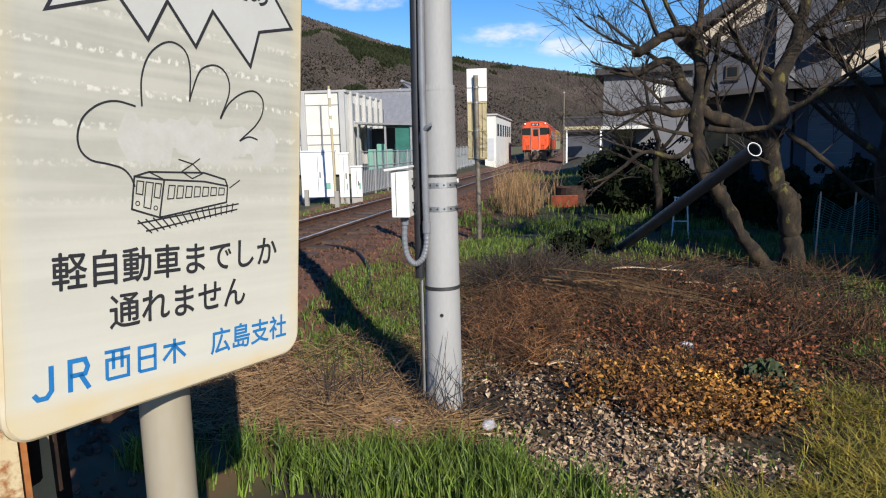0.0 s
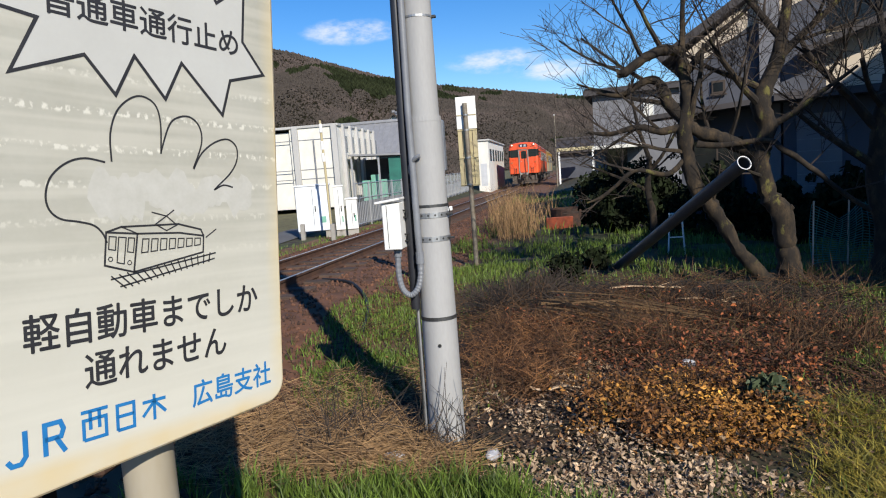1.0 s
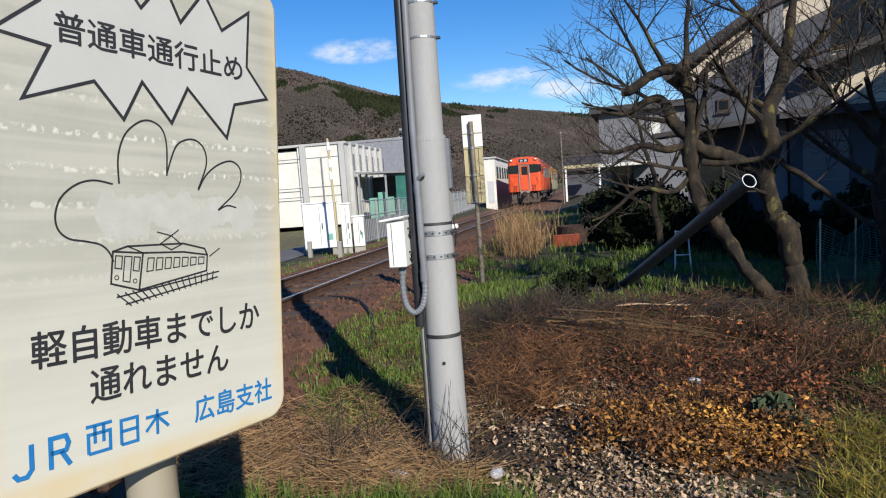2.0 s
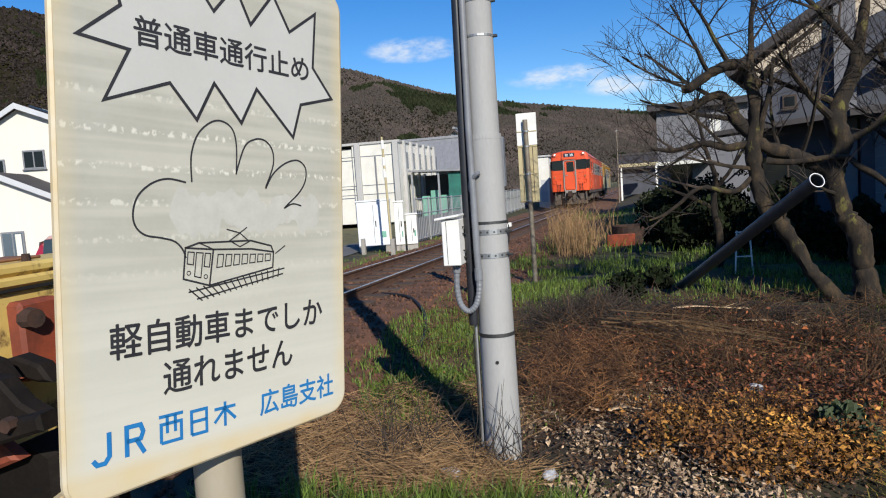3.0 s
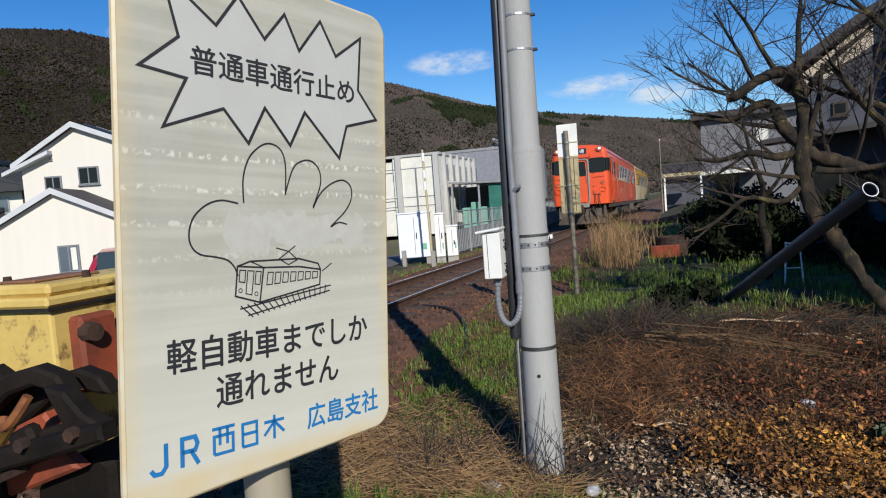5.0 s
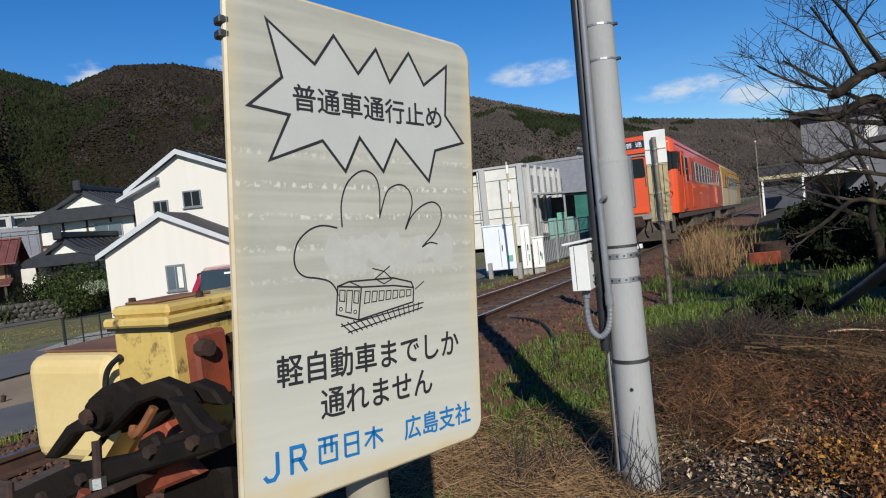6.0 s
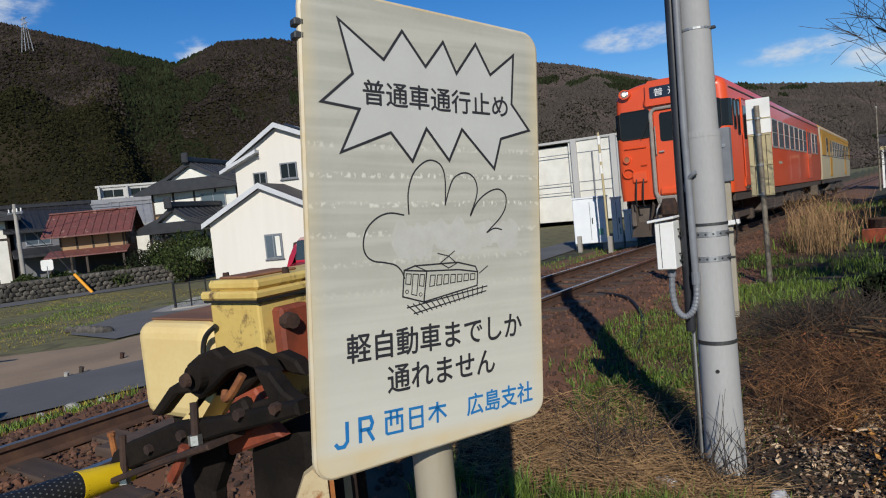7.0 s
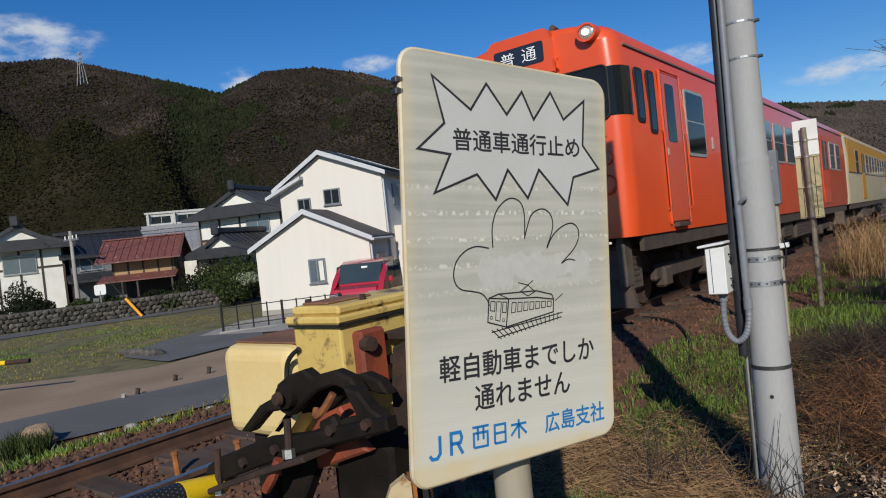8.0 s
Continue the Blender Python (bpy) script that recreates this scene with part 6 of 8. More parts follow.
def build_white_house():
    h = thing("white_house", frame_at(-18.87, 14.47, -0.86, 0.9133, 0.4073), "new white two-storey house with dark roof and solar panels", "house")
    Z = 0.86
    gable_block(h, 0.0, 4.15, 0.0, 2.2, 0.0, 1.62 + Z, 1.64 + Z, 1.97, 2.68 + Z, M["housewhite"], M["slate"], M["eave"], 0.22)
    gable_block(h, 0.15, 4.18, 2.05, 8.5, 0.0, 3.78 + Z, 3.96 + Z, 1.90, 4.89 + Z, M["housewhite"], M["slate"], M["eave"], 0.25)
    part("side_wing", box(4.18, 5.2, 3.0, 8.0, 0.0, 2.0 + Z, 0.02), M["housewhite"], h)
    part("upper_step", prism([(-0.30, 3.40 + Z), (1.15, 4.04 + Z), (1.15, 4.16 + Z), (-0.30, 3.52 + Z)], 1.70, 2.05), M["eave"], h)
    window(h, 1.96, 2.48, 0.33 + Z, 1.06 + Z, 0.0, None, M["blueglass"])
    part("blind", box(2.30, 2.46, -0.066, -0.058, 0.36 + Z, 1.03 + Z), M["plaster"], h, "white blind half drawn")
    window(h, 1.94, 2.49, 3.05 + Z, 3.54 + Z, 2.05, None, M["darkglass"])
    window(h, 0.88, 1.31, 2.71 + Z, 3.30 + Z, 2.05, None, M["darkglass"])
    part("corner_window", box(4.19, 4.23, 3.2, 4.0, 2.8 + Z, 3.6 + Z, 0.01), M["greypvc"], h)
    part("low_window", box(4.155, 4.195, 0.7, 1.5, 0.2 + Z, 1.1 + Z, 0.01), M["greypvc"], h)
    pn = part("solar_panel", prism([(2.10, 5.00 + Z), (4.2, 4.14 + Z), (4.2, 4.20 + Z), (2.10, 5.06 + Z)], 2.4, 8.0), M["solar"], h, "dark blue solar panels")
    for k in range(4):
        part("panel_joint", prism([(2.10, 5.062 + Z), (4.2, 4.202 + Z), (4.2, 4.21 + Z), (2.10, 5.07 + Z)], 3.4 + k * 1.2, 3.43 + k * 1.2), M["fencegrey"], pn)
    for x, z1, y in ((4.17, 1.6 + Z, 0.12), (4.20, 3.9 + Z, 2.15)):
        part("downpipe", rod((x, y, 0), (x, y, z1), 0.035, 0.035, 8), M["eave"], h)
    part("vent_hood", box(1.06, 1.14, 1.98, 2.05, 3.84 + Z, 3.94 + Z, 0.01), M["greypvc"], h)
    part("base_course", box(-0.01, 4.16, -0.012, 0.0, 0.0, 0.35), M["kerb"], h)
    part("gutter", rod((4.36, -0.2, 1.58 + Z), (4.36, 2.0, 1.58 + Z), 0.05, 0.05, 8), M["eave"], h)


build_white_house()


def build_car():
    c = thing("parked_car", frame_at(-12.55, 13.7, -0.80, -0.5, 0.866), "crimson small parked car with tinted windows", "car")
    side = [(0.0, 0.35), (0.02, 0.75), (0.12, 0.95), (0.75, 1.02), (1.15, 1.58), (1.5, 1.66), (3.15, 1.66), (3.35, 1.55), (3.40, 0.9), (3.40, 0.35)]
    body = prism(side, 0.0, 1.48)
    bmesh.ops.bevel(body, geom=[e for e in body.edges if abs(e.verts[0].co.y - e.verts[1].co.y) < 0.01], offset=0.15, segments=4, affect="EDGES")
    part("body", body, M["carred"], c, "crimson body", True)
    part("windscreen", prism([(0.80, 1.04), (1.17, 1.565), (1.20, 1.56), (0.84, 1.03)], 0.14, 1.34, m=Matrix.Translation((-0.035, 0, 0.02))), M["carglass"], c)
    for y in (-0.006, 1.486):
        part("side_window", prism([(0.95, 1.05), (1.27, 1.53), (2.1, 1.56), (2.1, 1.05)], y - 0.006, y + 0.006), M["carglass"], c)
        part("rear_side_window", prism([(2.2, 1.05), (2.2, 1.56), (3.1, 1.54), (3.2, 1.05)], y - 0.006, y + 0.006), M["carglass"], c)
    for x in (0.62, 2.75):
        for y in (0.02, 1.30):
            w = part("wheel", rod((x, y, 0.28), (x, y + 0.16, 0.28), 0.28, 0.28, 20), M["rubber"], c)
            part("rim", rod((x, y - 0.004, 0.28), (x, y + 0.164, 0.28), 0.17, 0.17, 16), M["trainframe"], w)
    part("mirror", box(0.95, 1.05, -0.16, -0.03, 1.0, 1.16, 0.03), M["carred"], c)
    part("sticker", box(1.04, 1.10, 0.55, 0.72, 1.45, 1.50), M["whitetext"], c)
    for y in (0.22, 1.26):
        part("headlight", box(-0.01, 0.10, y - 0.14, y + 0.14, 0.72, 0.86, 0.03), M["lens"], c)
    for o in c.children_recursive:
        o.data.transform(Matrix.Scale(1.06, 4))


build_car()


def build_black_fence():
    f = thing("black_fence", frame_at(-15.55, 10.55, -0.62, 0.62, 0.78), "low black metal fence on a concrete kerb", "fence")
    part("kerb", box(-0.1, 3.4, -0.08, 0.08, -0.15, 0.12, 0.01), M["kerb"], f)
    for k in range(9):
        part("post", rod((k * 0.4, 0, 0.1), (k * 0.4, 0, 0.78), 0.02 if k % 4 else 0.035, None, 8), M["fenceblack"], f)
    for z in (0.25, 0.74):
        part("rail", box(0, 3.25, -0.012, 0.012, z - 0.012, z + 0.012), M["fenceblack"], f)


build_black_fence()


def tile_rows(parent, x0, x1, zl, zr, y0, y1, n):
    """Ribs running down a roof slope from (x0, zl) to (x1, zr)."""
    me = None
    for k in range(n):
        y = y0 + (y1 - y0) * (k + 0.5) / n
        if me is None:
            me = mesh_from(prism([(x0, zl), (x1, zr), (x1, zr + 0.05), (x0, zl + 0.05)], -0.05, 0.05), "roof_rib")
        ob = part("roof_rib", me, M["kawara"], parent, m=pose(0, y, 0))


def old_house(x, y, z, ax, ay, W, D, wall_h, apex_h, wall, roof, label, gable=True, windows=(), ribs=0, lean_to=False):
    h = thing("village_house", frame_at(x, y, z, ax, ay), label, "house", "old village houses")
    gable_block(h, 0, W, 0, D, 0.0, wall_h, wall_h, W / 2, apex_h, wall, roof, M["timber"], 0.55, 0.16)
    part("ridge", box(W / 2 - 0.16, W / 2 + 0.16, -0.6, D + 0.6, apex_h + 0.14, apex_h + 0.40, 0.05), roof, h, "raised ridge tiles")
    for s in (0, 1):
        if ribs:
            ex = -0.5 if s == 0 else W + 0.5
            ez = wall_h - (apex_h - wall_h) * 0.5 / (W / 2)
            tile_rows(h, W / 2, ex, apex_h + 0.17, ez + 0.20, -0.4, D + 0.4, ribs)
    for x0, x1, z0, z1 in windows:
        window(h, x0, x1, z0, z1, 0.0, M["timber"], M["blueglass"])
    if lean_to:
        part("lower_roof", prism([(-0.9, wall_h * 0.44), (W + 0.9, wall_h * 0.44), (W + 0.9, wall_h * 0.48), (W * 0.9, wall_h * 0.60), (W * 0.1, wall_h * 0.60), (-0.9, wall_h * 0.48)], -1.3, 0.0), roof, h, "tiled lower roof")
        part("porch_wall", box(0.2, W - 0.2, -0.7, -0.01, 0.0, wall_h * 0.46, 0.02), wall, h)
    for k in range(4):
        xx = W * (k + 0.5) / 4
        part("timber_post", box(xx - 0.05, xx + 0.05, -0.02, -0.002, wall_h * 0.62, wall_h), M["timber"], h)
    return h


def temple_roofed(x, y, z, ax, ay, W, D, wall_h, apex_h, wall, upper, label, windows=(), n_ribs=14):
    """House with a small plastered gable above a tiled hip, the gable towards -y."""
    h = thing("village_house", frame_at(x, y, z, ax, ay), label, "house", "old village houses")
    c, mid = W / 2, wall_h + (apex_h - wall_h) * 0.42
    part("wall", box(0, W, 0, D, 0.0, wall_h * 0.72), wall, h)
    part("upper_wall", box(0.01, W - 0.01, 0.01, D - 0.01, wall_h * 0.72, wall_h), upper, h, "pale plaster band under the eaves")
    o = 0.75
    part("front_hip", prism([(-o, wall_h - 0.12), (W + o, wall_h - 0.12), (W + o, wall_h), (W * 0.78, mid), (W * 0.22, mid), (-o, wall_h)], -o, 0.05), M["kawara"], h, "tiled hip below the gable")
    part("gable_plaster", prism([(W * 0.22, mid), (W * 0.78, mid), (c, apex_h)], 0.0, 0.3), M["plaster"], h, "white plaster gable")
    for s_ in (-1, 1):
        e = c + s_ * (c + o)
        k_ = c + s_ * W * 0.28
        quad = [(c, apex_h), (k_, mid), (e, wall_h - 0.08), (e, wall_h + 0.10), (k_, mid + 0.18), (c, apex_h + 0.20)]
        r = part("roof", prism(quad, -0.35, D + 0.5), M["kawara"], h, "black tiled roof slope")
        me = mesh_from(prism([(c, apex_h + 0.19), (k_, mid + 0.17), (e, wall_h + 0.09), (e, wall_h + 0.15), (k_, mid + 0.23), (c, apex_h + 0.25)], -0.05, 0.05), "roof_rib")
        for k in range(n_ribs):
            part("roof_rib", me, M["kawara"], r, m=pose(0, -0.25 + (D + 0.6) * k / (n_ribs - 1), 0))
    part("ridge", box(c - 0.15, c + 0.15, -0.5, D + 0.6, apex_h + 0.18, apex_h + 0.48, 0.05), M["kawara"], h, "raised ridge tiles")
    part("ridge_end", box(c - 0.22, c + 0.22, -0.62, -0.48, apex_h + 0.1, apex_h + 0.72, 0.06), M["kawara"], h, "ornamental ridge-end tile")
    for k in range(5):
        xx = W * k / 4
        part("timber_post", box(xx - 0.06, xx + 0.06, -0.025, 0.0, 0.0, wall_h - 0.05), M["timber"], h)
    part("timber_beam", box(0, W, -0.03, 0.0, wall_h * 0.70, wall_h * 0.73), M["timber"], h)
    for x0, x1, z0, z1 in windows:
        window(h, x0, x1, z0, z1, -0.02, M["fencegrey"], M["blueglass"])
    return h


def long_house(x, y, z, ax, ay, W, D, wall_h, apex_h, wall, roof, label, windows=(), ribs=18, porch=True):
    """House whose ridge runs along x, one roof slope to the front."""
    h = thing("village_house", frame_at(x, y, z, ax, ay), label, "house", "old village houses")
    turn = pose(0, 0, 0, 0, 0, 90)
    part("wall", box(0, W, 0, D, 0.0, wall_h), wall, h)
    part("gable_wall", prism([(0.0, wall_h), (D, wall_h), (D / 2, apex_h - 0.05)], -W + 0.01, -0.01, m=turn), M["plaster"], h, "white plaster gable")
    rise = (apex_h - wall_h) / (D / 2)
    for s_, ye in ((-1, -0.7), (1, D + 0.7)):
        ze = wall_h - 0.7 * rise
        r = part("roof", prism([(D / 2, apex_h), (ye, ze), (ye, ze + 0.16), (D / 2, apex_h + 0.18)], -W - 0.5, 0.5, m=turn), roof, h, "tiled roof slope")
        if s_ < 0 and ribs:
            me = mesh_from(prism([(D / 2, apex_h + 0.17), (ye, ze + 0.15), (ye, ze + 0.21), (D / 2, apex_h + 0.23)], -0.05, 0.05, m=turn), "roof_rib")
            for k in range(ribs):
                part("roof_rib", me, roof, r, m=pose(-0.45 + (W + 0.9) * k / (ribs - 1), 0, 0))
    part("ridge", box(-0.6, W + 0.6, D / 2 - 0.15, D / 2 + 0.15, apex_h + 0.15, apex_h + 0.42, 0.05), roof, h, "raised ridge tiles")
    if porch:
        part("lower_roof", prism([(-1.5, wall_h * 0.50), (-0.001, wall_h * 0.62), (-0.001, wall_h * 0.66), (-1.5, wall_h * 0.54)], -W - 0.2, 0.2, m=turn), roof, h, "tiled lower roof")
        for k in range(4):
            part("porch_post", box(W * k / 3.1, W * k / 3.1 + 0.1, -1.25, -1.15, 0.0, wall_h * 0.53), M["timber"], h)
    for x0, x1, z0, z1 in windows:
        window(h, x0, x1, z0, z1, 0.0, M["fencegrey"], M["blueglass"])
    return h


# farmhouse beside the shed, tall house and low house behind the garden, roofs beyond
temple_roofed(-43.6, 14.2, -0.9, 0.42, 0.907, 4.4, 6.0, 4.1, 5.3, M["plaster"], M["plaster"], "white-gabled farmhouse with black tiled roof", windows=((1.4, 3.0, 2.7, 3.7),))
long_house(-42.0, 18.6, -0.9, 0.36, 0.933, 4.0, 5.0, 3.5, 4.6, M["greywall"], M["kawara"], "grey farmhouse wing with black tiled roofs", windows=((0.6, 1.8, 2.5, 3.3),), ribs=14)
long_house(-46.5, 21.0, -0.9, 0.45, 0.89, 6.0, 4.5, 3.6, 4.7, M["plaster"], M["greyroof"], "village house with pale grey roof", ribs=0, porch=False)
long_house(-41.0, 24.6, -0.8, 0.52, 0.854, 5.2, 4.5, 3.3, 4.5, M["plaster"], M["greyroof"], "low white house with weathered grey roof", ribs=14, porch=False)
temple_roofed(-36.6, 24.2, -0.8, 0.93, 0.37, 5.6, 7.0, 4.75, 6.15, M["tanwall"], M["plaster"], "tall old house with white gable and black tiled roof", windows=((3.3, 4.8, 3.6, 4.35),))
temple_roofed(-32.2, 20.9, -0.8, 0.93, 0.37, 3.2, 4.0, 2.4, 3.4, M["plaster"], M["plaster"], "low white-gabled house with dark tiled roof", n_ribs=10)
long_house(-52.0, 29.5, -0.8, 0.5, 0.866, 5.5, 6.0, 4.0, 5.2, M["plaster"], M["greyroof"], "far village house with metal roof", ribs=0, porch=False)


def build_red_shed():
    s = thing("red_roofed_shed", frame_at(-34.9, 16.9, -0.85, 0.66, 0.75), "timber shed with faded red metal roof and tan walls", "shed")
    turn = pose(0, 0, 0, 0, 0, 90)
    part("store_room", box(0.5, 3.6, 0.4, 3.0, 1.75, 2.95, 0.02), M["tanwall"], s, "tan mud wall")
    part("open_base", box(0.9, 3.6, 1.2, 3.0, 0.0, 1.75, 0.02), M["timber"], s)
    for ye, ze in ((-0.45, 2.62), (3.85, 2.62)):
        r = part("roof", prism([(1.7, 3.80), (ye, ze), (ye, ze + 0.07), (1.7, 3.88)], -4.1, 0.1, m=turn), M["redroof"], s, "faded red metal roof slope")
        me = mesh_from(prism([(1.7, 3.88), (ye, ze + 0.07), (ye, ze + 0.11), (1.7, 3.92)], -0.02, 0.02, m=turn), "roof_rib")
        for k in range(12):
            part("roof_rib", me, M["redroof"], r, m=pose(0.0 + k * 0.364, 0, 0))
    part("ridge_cap", box(-0.12, 4.12, 1.55, 1.85, 3.86, 3.94, 0.02), M["redroof"], s)
    part("gable_end", prism([(0.4, 0.0), (3.0, 0.0), (3.0, 2.95), (1.7, 3.70), (0.4, 2.95)], -3.7, -3.6, m=turn), M["timber"], s, "weathered board gable")
    part("gable_window", box(3.70, 3.73, 1.2, 2.2, 2.0, 2.7, 0.01), M["greywall"], s)
    part("porch_roof", prism([(-0.75, 1.62), (0.4, 1.92), (0.4, 1.97), (-0.75, 1.68)], -3.8, 0.0, m=turn), M["redroof"], s)
    for x in (0.55, 1.3, 2.05, 2.8, 3.5):
        part("post", box(x - 0.04, x + 0.04, 0.36, 0.40, 1.75, 2.95), M["timber"], s)
    for x in (0.2, 1.9, 3.6):
        part("leg", box(x - 0.05, x + 0.05, -0.65, -0.55, 0.0, 1.66), M["timber"], s)
    for k in range(6):
        part("leaning_pole", rod((4.3 + k * 0.14, -0.2 + 0.1 * k, 0.0), (3.9 + k * 0.16, 0.75, 1.7 - 0.1 * k), 0.03, 0.03, 6), M["kerb"] if k % 2 else M["timber"], s)


build_red_shed()


def build_apartments():
    a = thing("apartment_block", frame_at(-95.3, 54.3, 0.0, 0.55, 0.835), "distant grey concrete apartment block with balconies", "apartment building")
    part("wall", box(0, 11.5, 0, 7, -1, 9.0), M["aptconcrete"], a)
    part("roof", box(-0.2, 11.7, -0.2, 7.2, 9.0, 9.3), M["aptconcrete"], a)
    for fl in range(3):
        z = 1.0 + fl * 2.7
        for k in range(3):
            x = 0.5 + k * 3.7
            part("balcony", box(x, x + 3.2, -1.1, 0.0, z, z + 1.05, 0.03), M["aptconcrete"], a)
            w = part("window", box(x + 0.3, x + 2.9, -0.03, 0.02, z + 1.15, z + 2.2), M["darkglass"], a)
            part("window_mullion", box(x + 1.57, x + 1.63, -0.05, -0.03, z + 1.15, z + 2.2), M["trainframe"], w)
    for x in (0.3, 4.0, 7.7, 11.2):
        part("fin_wall", box(x - 0.12, x + 0.12, -1.2, 0.0, 0, 9.1), M["aptconcrete"], a)


build_apartments()


# ---- stone wall below the village, utility pole, guy wire, bushes ----
def build_stone_wall():
    wall = thing("stone_wall", None, "low wall of grey field stones below the village", "wall", kind="structure")
    rng = random.Random(8)
    line = [(-34.4, 9.6), (-33.86, 11.7), (-29.86, 19.7), (-27.5, 24.0)]
    pts = [Vector(p) for p in line]
    core = bmesh.new()
    shapes = []
    for k in range(6):
        bm = bmesh.new()
        bmesh.ops.create_icosphere(bm, subdivisions=1, radius=1)
        for v in bm.verts:
            v.co = Vector((v.co.x * 0.145, v.co.y * 0.10, v.co.z * 0.125)) * rng.uniform(0.8, 1.3)
        shapes.append(mesh_from(bm, "stone"))
    count = 0
    for a, b in zip(pts, pts[1:]):
        d = (b - a)
        n = int(d.length / 0.27)
        ang = math.degrees(math.atan2(d.y, d.x))
        ca, cb = a, b
        nrm = Vector((d.y, -d.x)).normalized()
        quad = [(ca.x, ca.y), (cb.x, cb.y)]
        vs = []
        for (x, y) in quad:
            z = land(x, y)
            vs.append([core.verts.new((x - nrm.x * o, y - nrm.y * o, z + h)) for o, h in ((0.06, -0.1), (0.06, 0.86), (0.5, 0.86), (0.5, -0.1))])
        for i in range(3):
            core.faces.new((vs[0][i], vs[1][i], vs[1][i + 1], vs[0][i + 1]))
        for k in range(n):
            for row in range(4):
                if count > 290:
                    break
                p = a + d * ((k + 0.5 * (row % 2) + 0.25) / n)
                part("stone", shapes[rng.randrange(6)], M["stonewall"], wall, m=pose(p.x, p.y, land(p.x, p.y) + 0.10 + row * 0.21, rng.uniform(-12, 12), rng.uniform(-35, 35), ang + rng.uniform(-12, 12)))
                count += 1
    part("core", core, M["stonewall"], wall)


build_stone_wall()


def build_utility_pole(x, y, h, label, arm=True):
    p = thing("utility_pole", pose(x, y, land(x, y)), label, "utility pole", "wooden utility poles")
    part("shaft", rod((0, 0, -0.2), (0.0, 0, h), 0.12 if arm else 0.07, 0.08 if arm else 0.05, 12), M["kerb"] if arm else M["polemottle"], p, "", True)
    if not arm:
        part("cap", rod((0, 0, h), (0, 0, h + 0.1), 0.09, 0.07, 10), M["galv"], p)
        return p
    part("crossarm", box(-0.7, 0.7, -0.05, 0.05, h - 0.5, h - 0.38, 0.01), M["galv"], p)
    for k in (-0.6, -0.2, 0.2, 0.6):
        part("insulator", rod((k, 0, h - 0.38), (k, 0, h - 0.22), 0.035, 0.03, 8), M["whitepaint"], p)
    return p


up = build_utility_pole(-34.3, 15.4, 4.5, "grey utility pole beside the lane")
up2 = build_utility_pole(0.2, 60.0, 6.2, "slender grey pole far along the line", False)
wires = thing("overhead_wires", None, "thin slack overhead wires", "wires")
for k, (a, b, sag) in enumerate((((-34.3, 15.4, 3.3), (-43.0, 17.5, 3.6), 0.3), ((-34.3, 15.4, 3.1), (-48, 6, 3.5), 0.5), ((-34.3, 15.4, 3.3), (-33, 30, 4.2), 0.5))):
    a, b = Vector(a), Vector(b)
    part("wire", tube([a.lerp(b, f) - Vector((0, 0, sag * 4 * f * (1 - f))) for f in np.linspace(0, 1, 10)], 0.02, 4), M["rubber"], wires)
gw = thing("guy_wire", pose(-34.3, 15.4, -0.9), "guy wire with an orange sleeve", "guy wire")
part("cable", rod((0, 0, 4.0), (4.0, 1.0, 0.0), 0.015, 0.015, 6), M["rubber"], gw)
part("sleeve", rod((4.0, 1.0, 0.0), (3.1, 0.775, 0.9), 0.07, 0.07, 10), M["sleeveorange"], gw, "orange plastic sleeve")
mr = thing("road_notice", pose(-32.4, 15.6, -0.9), "small white notice by the lane", "notice")
part("post", rod((0, 0, 0), (0, 0, 1.4), 0.03, 0.03, 8), M["galv"], mr)
part("plate", prism(rounded(-0.25, 0.25, 1.2, 1.7, 0.08), -0.02, 0.02, m=pose(0, 0, 0, 0, 0, 60)), M["whitepaint"], mr)


def far_boom():
    b = thing("far_gate_boom", pose(-12.0, 4.4, -0.55), "black and yellow crossing boom on a small stand", "gate boom")
    part("stand", box(-1.9, -1.7, -1.2, -1.0, 0.0, 0.66, 0.02), M["creampaint"], b)
    for k in range(5):
        part("boom_band", rod((0.0 - k * 0.35, -k * 0.22, 0.70 + 0.0 * k), (-0.35 - k * 0.35, -0.22 - k * 0.22, 0.70), 0.04, 0.04, 10), M["rust"] if k % 2 == 0 else M["brightyellow"], b)


far_boom()


def leaf_mass(n, centre, size, leaf, rng, flat=0.0):
    """Small leaf quads spread through an uneven mass."""
    verts, faces = [], []
    for _ in range(n):
        while True:
            p = Vector((rng.uniform(-1, 1), rng.uniform(-1, 1), rng.uniform(-1, 1)))
            lump = 0.75 + 0.5 * noise.noise(Vector((p.x * 1.7 + centre[0], p.y * 1.7, p.z * 1.7 + centre[1])))
            if 0.25 < p.length < lump:
                break
        c = Vector((centre[0] + p.x * size[0], centre[1] + p.y * size[1], centre[2] + p.z * size[2]))
        q = Euler((rng.random() * 6.3, rng.random() * 6.3, rng.random() * 6.3)).to_matrix()
        s = leaf * rng.uniform(0.6, 1.4)
        o = len(verts)
        verts += [tuple(c + q @ Vector(v)) for v in ((-s, -s * 0.5, 0), (s, -s * 0.5, 0), (s, s * 0.5, 0.2 * s), (-s, s * 0.5, 0.1 * s))]
        faces.append((o, o + 1, o + 2, o + 3))
    return verts, faces


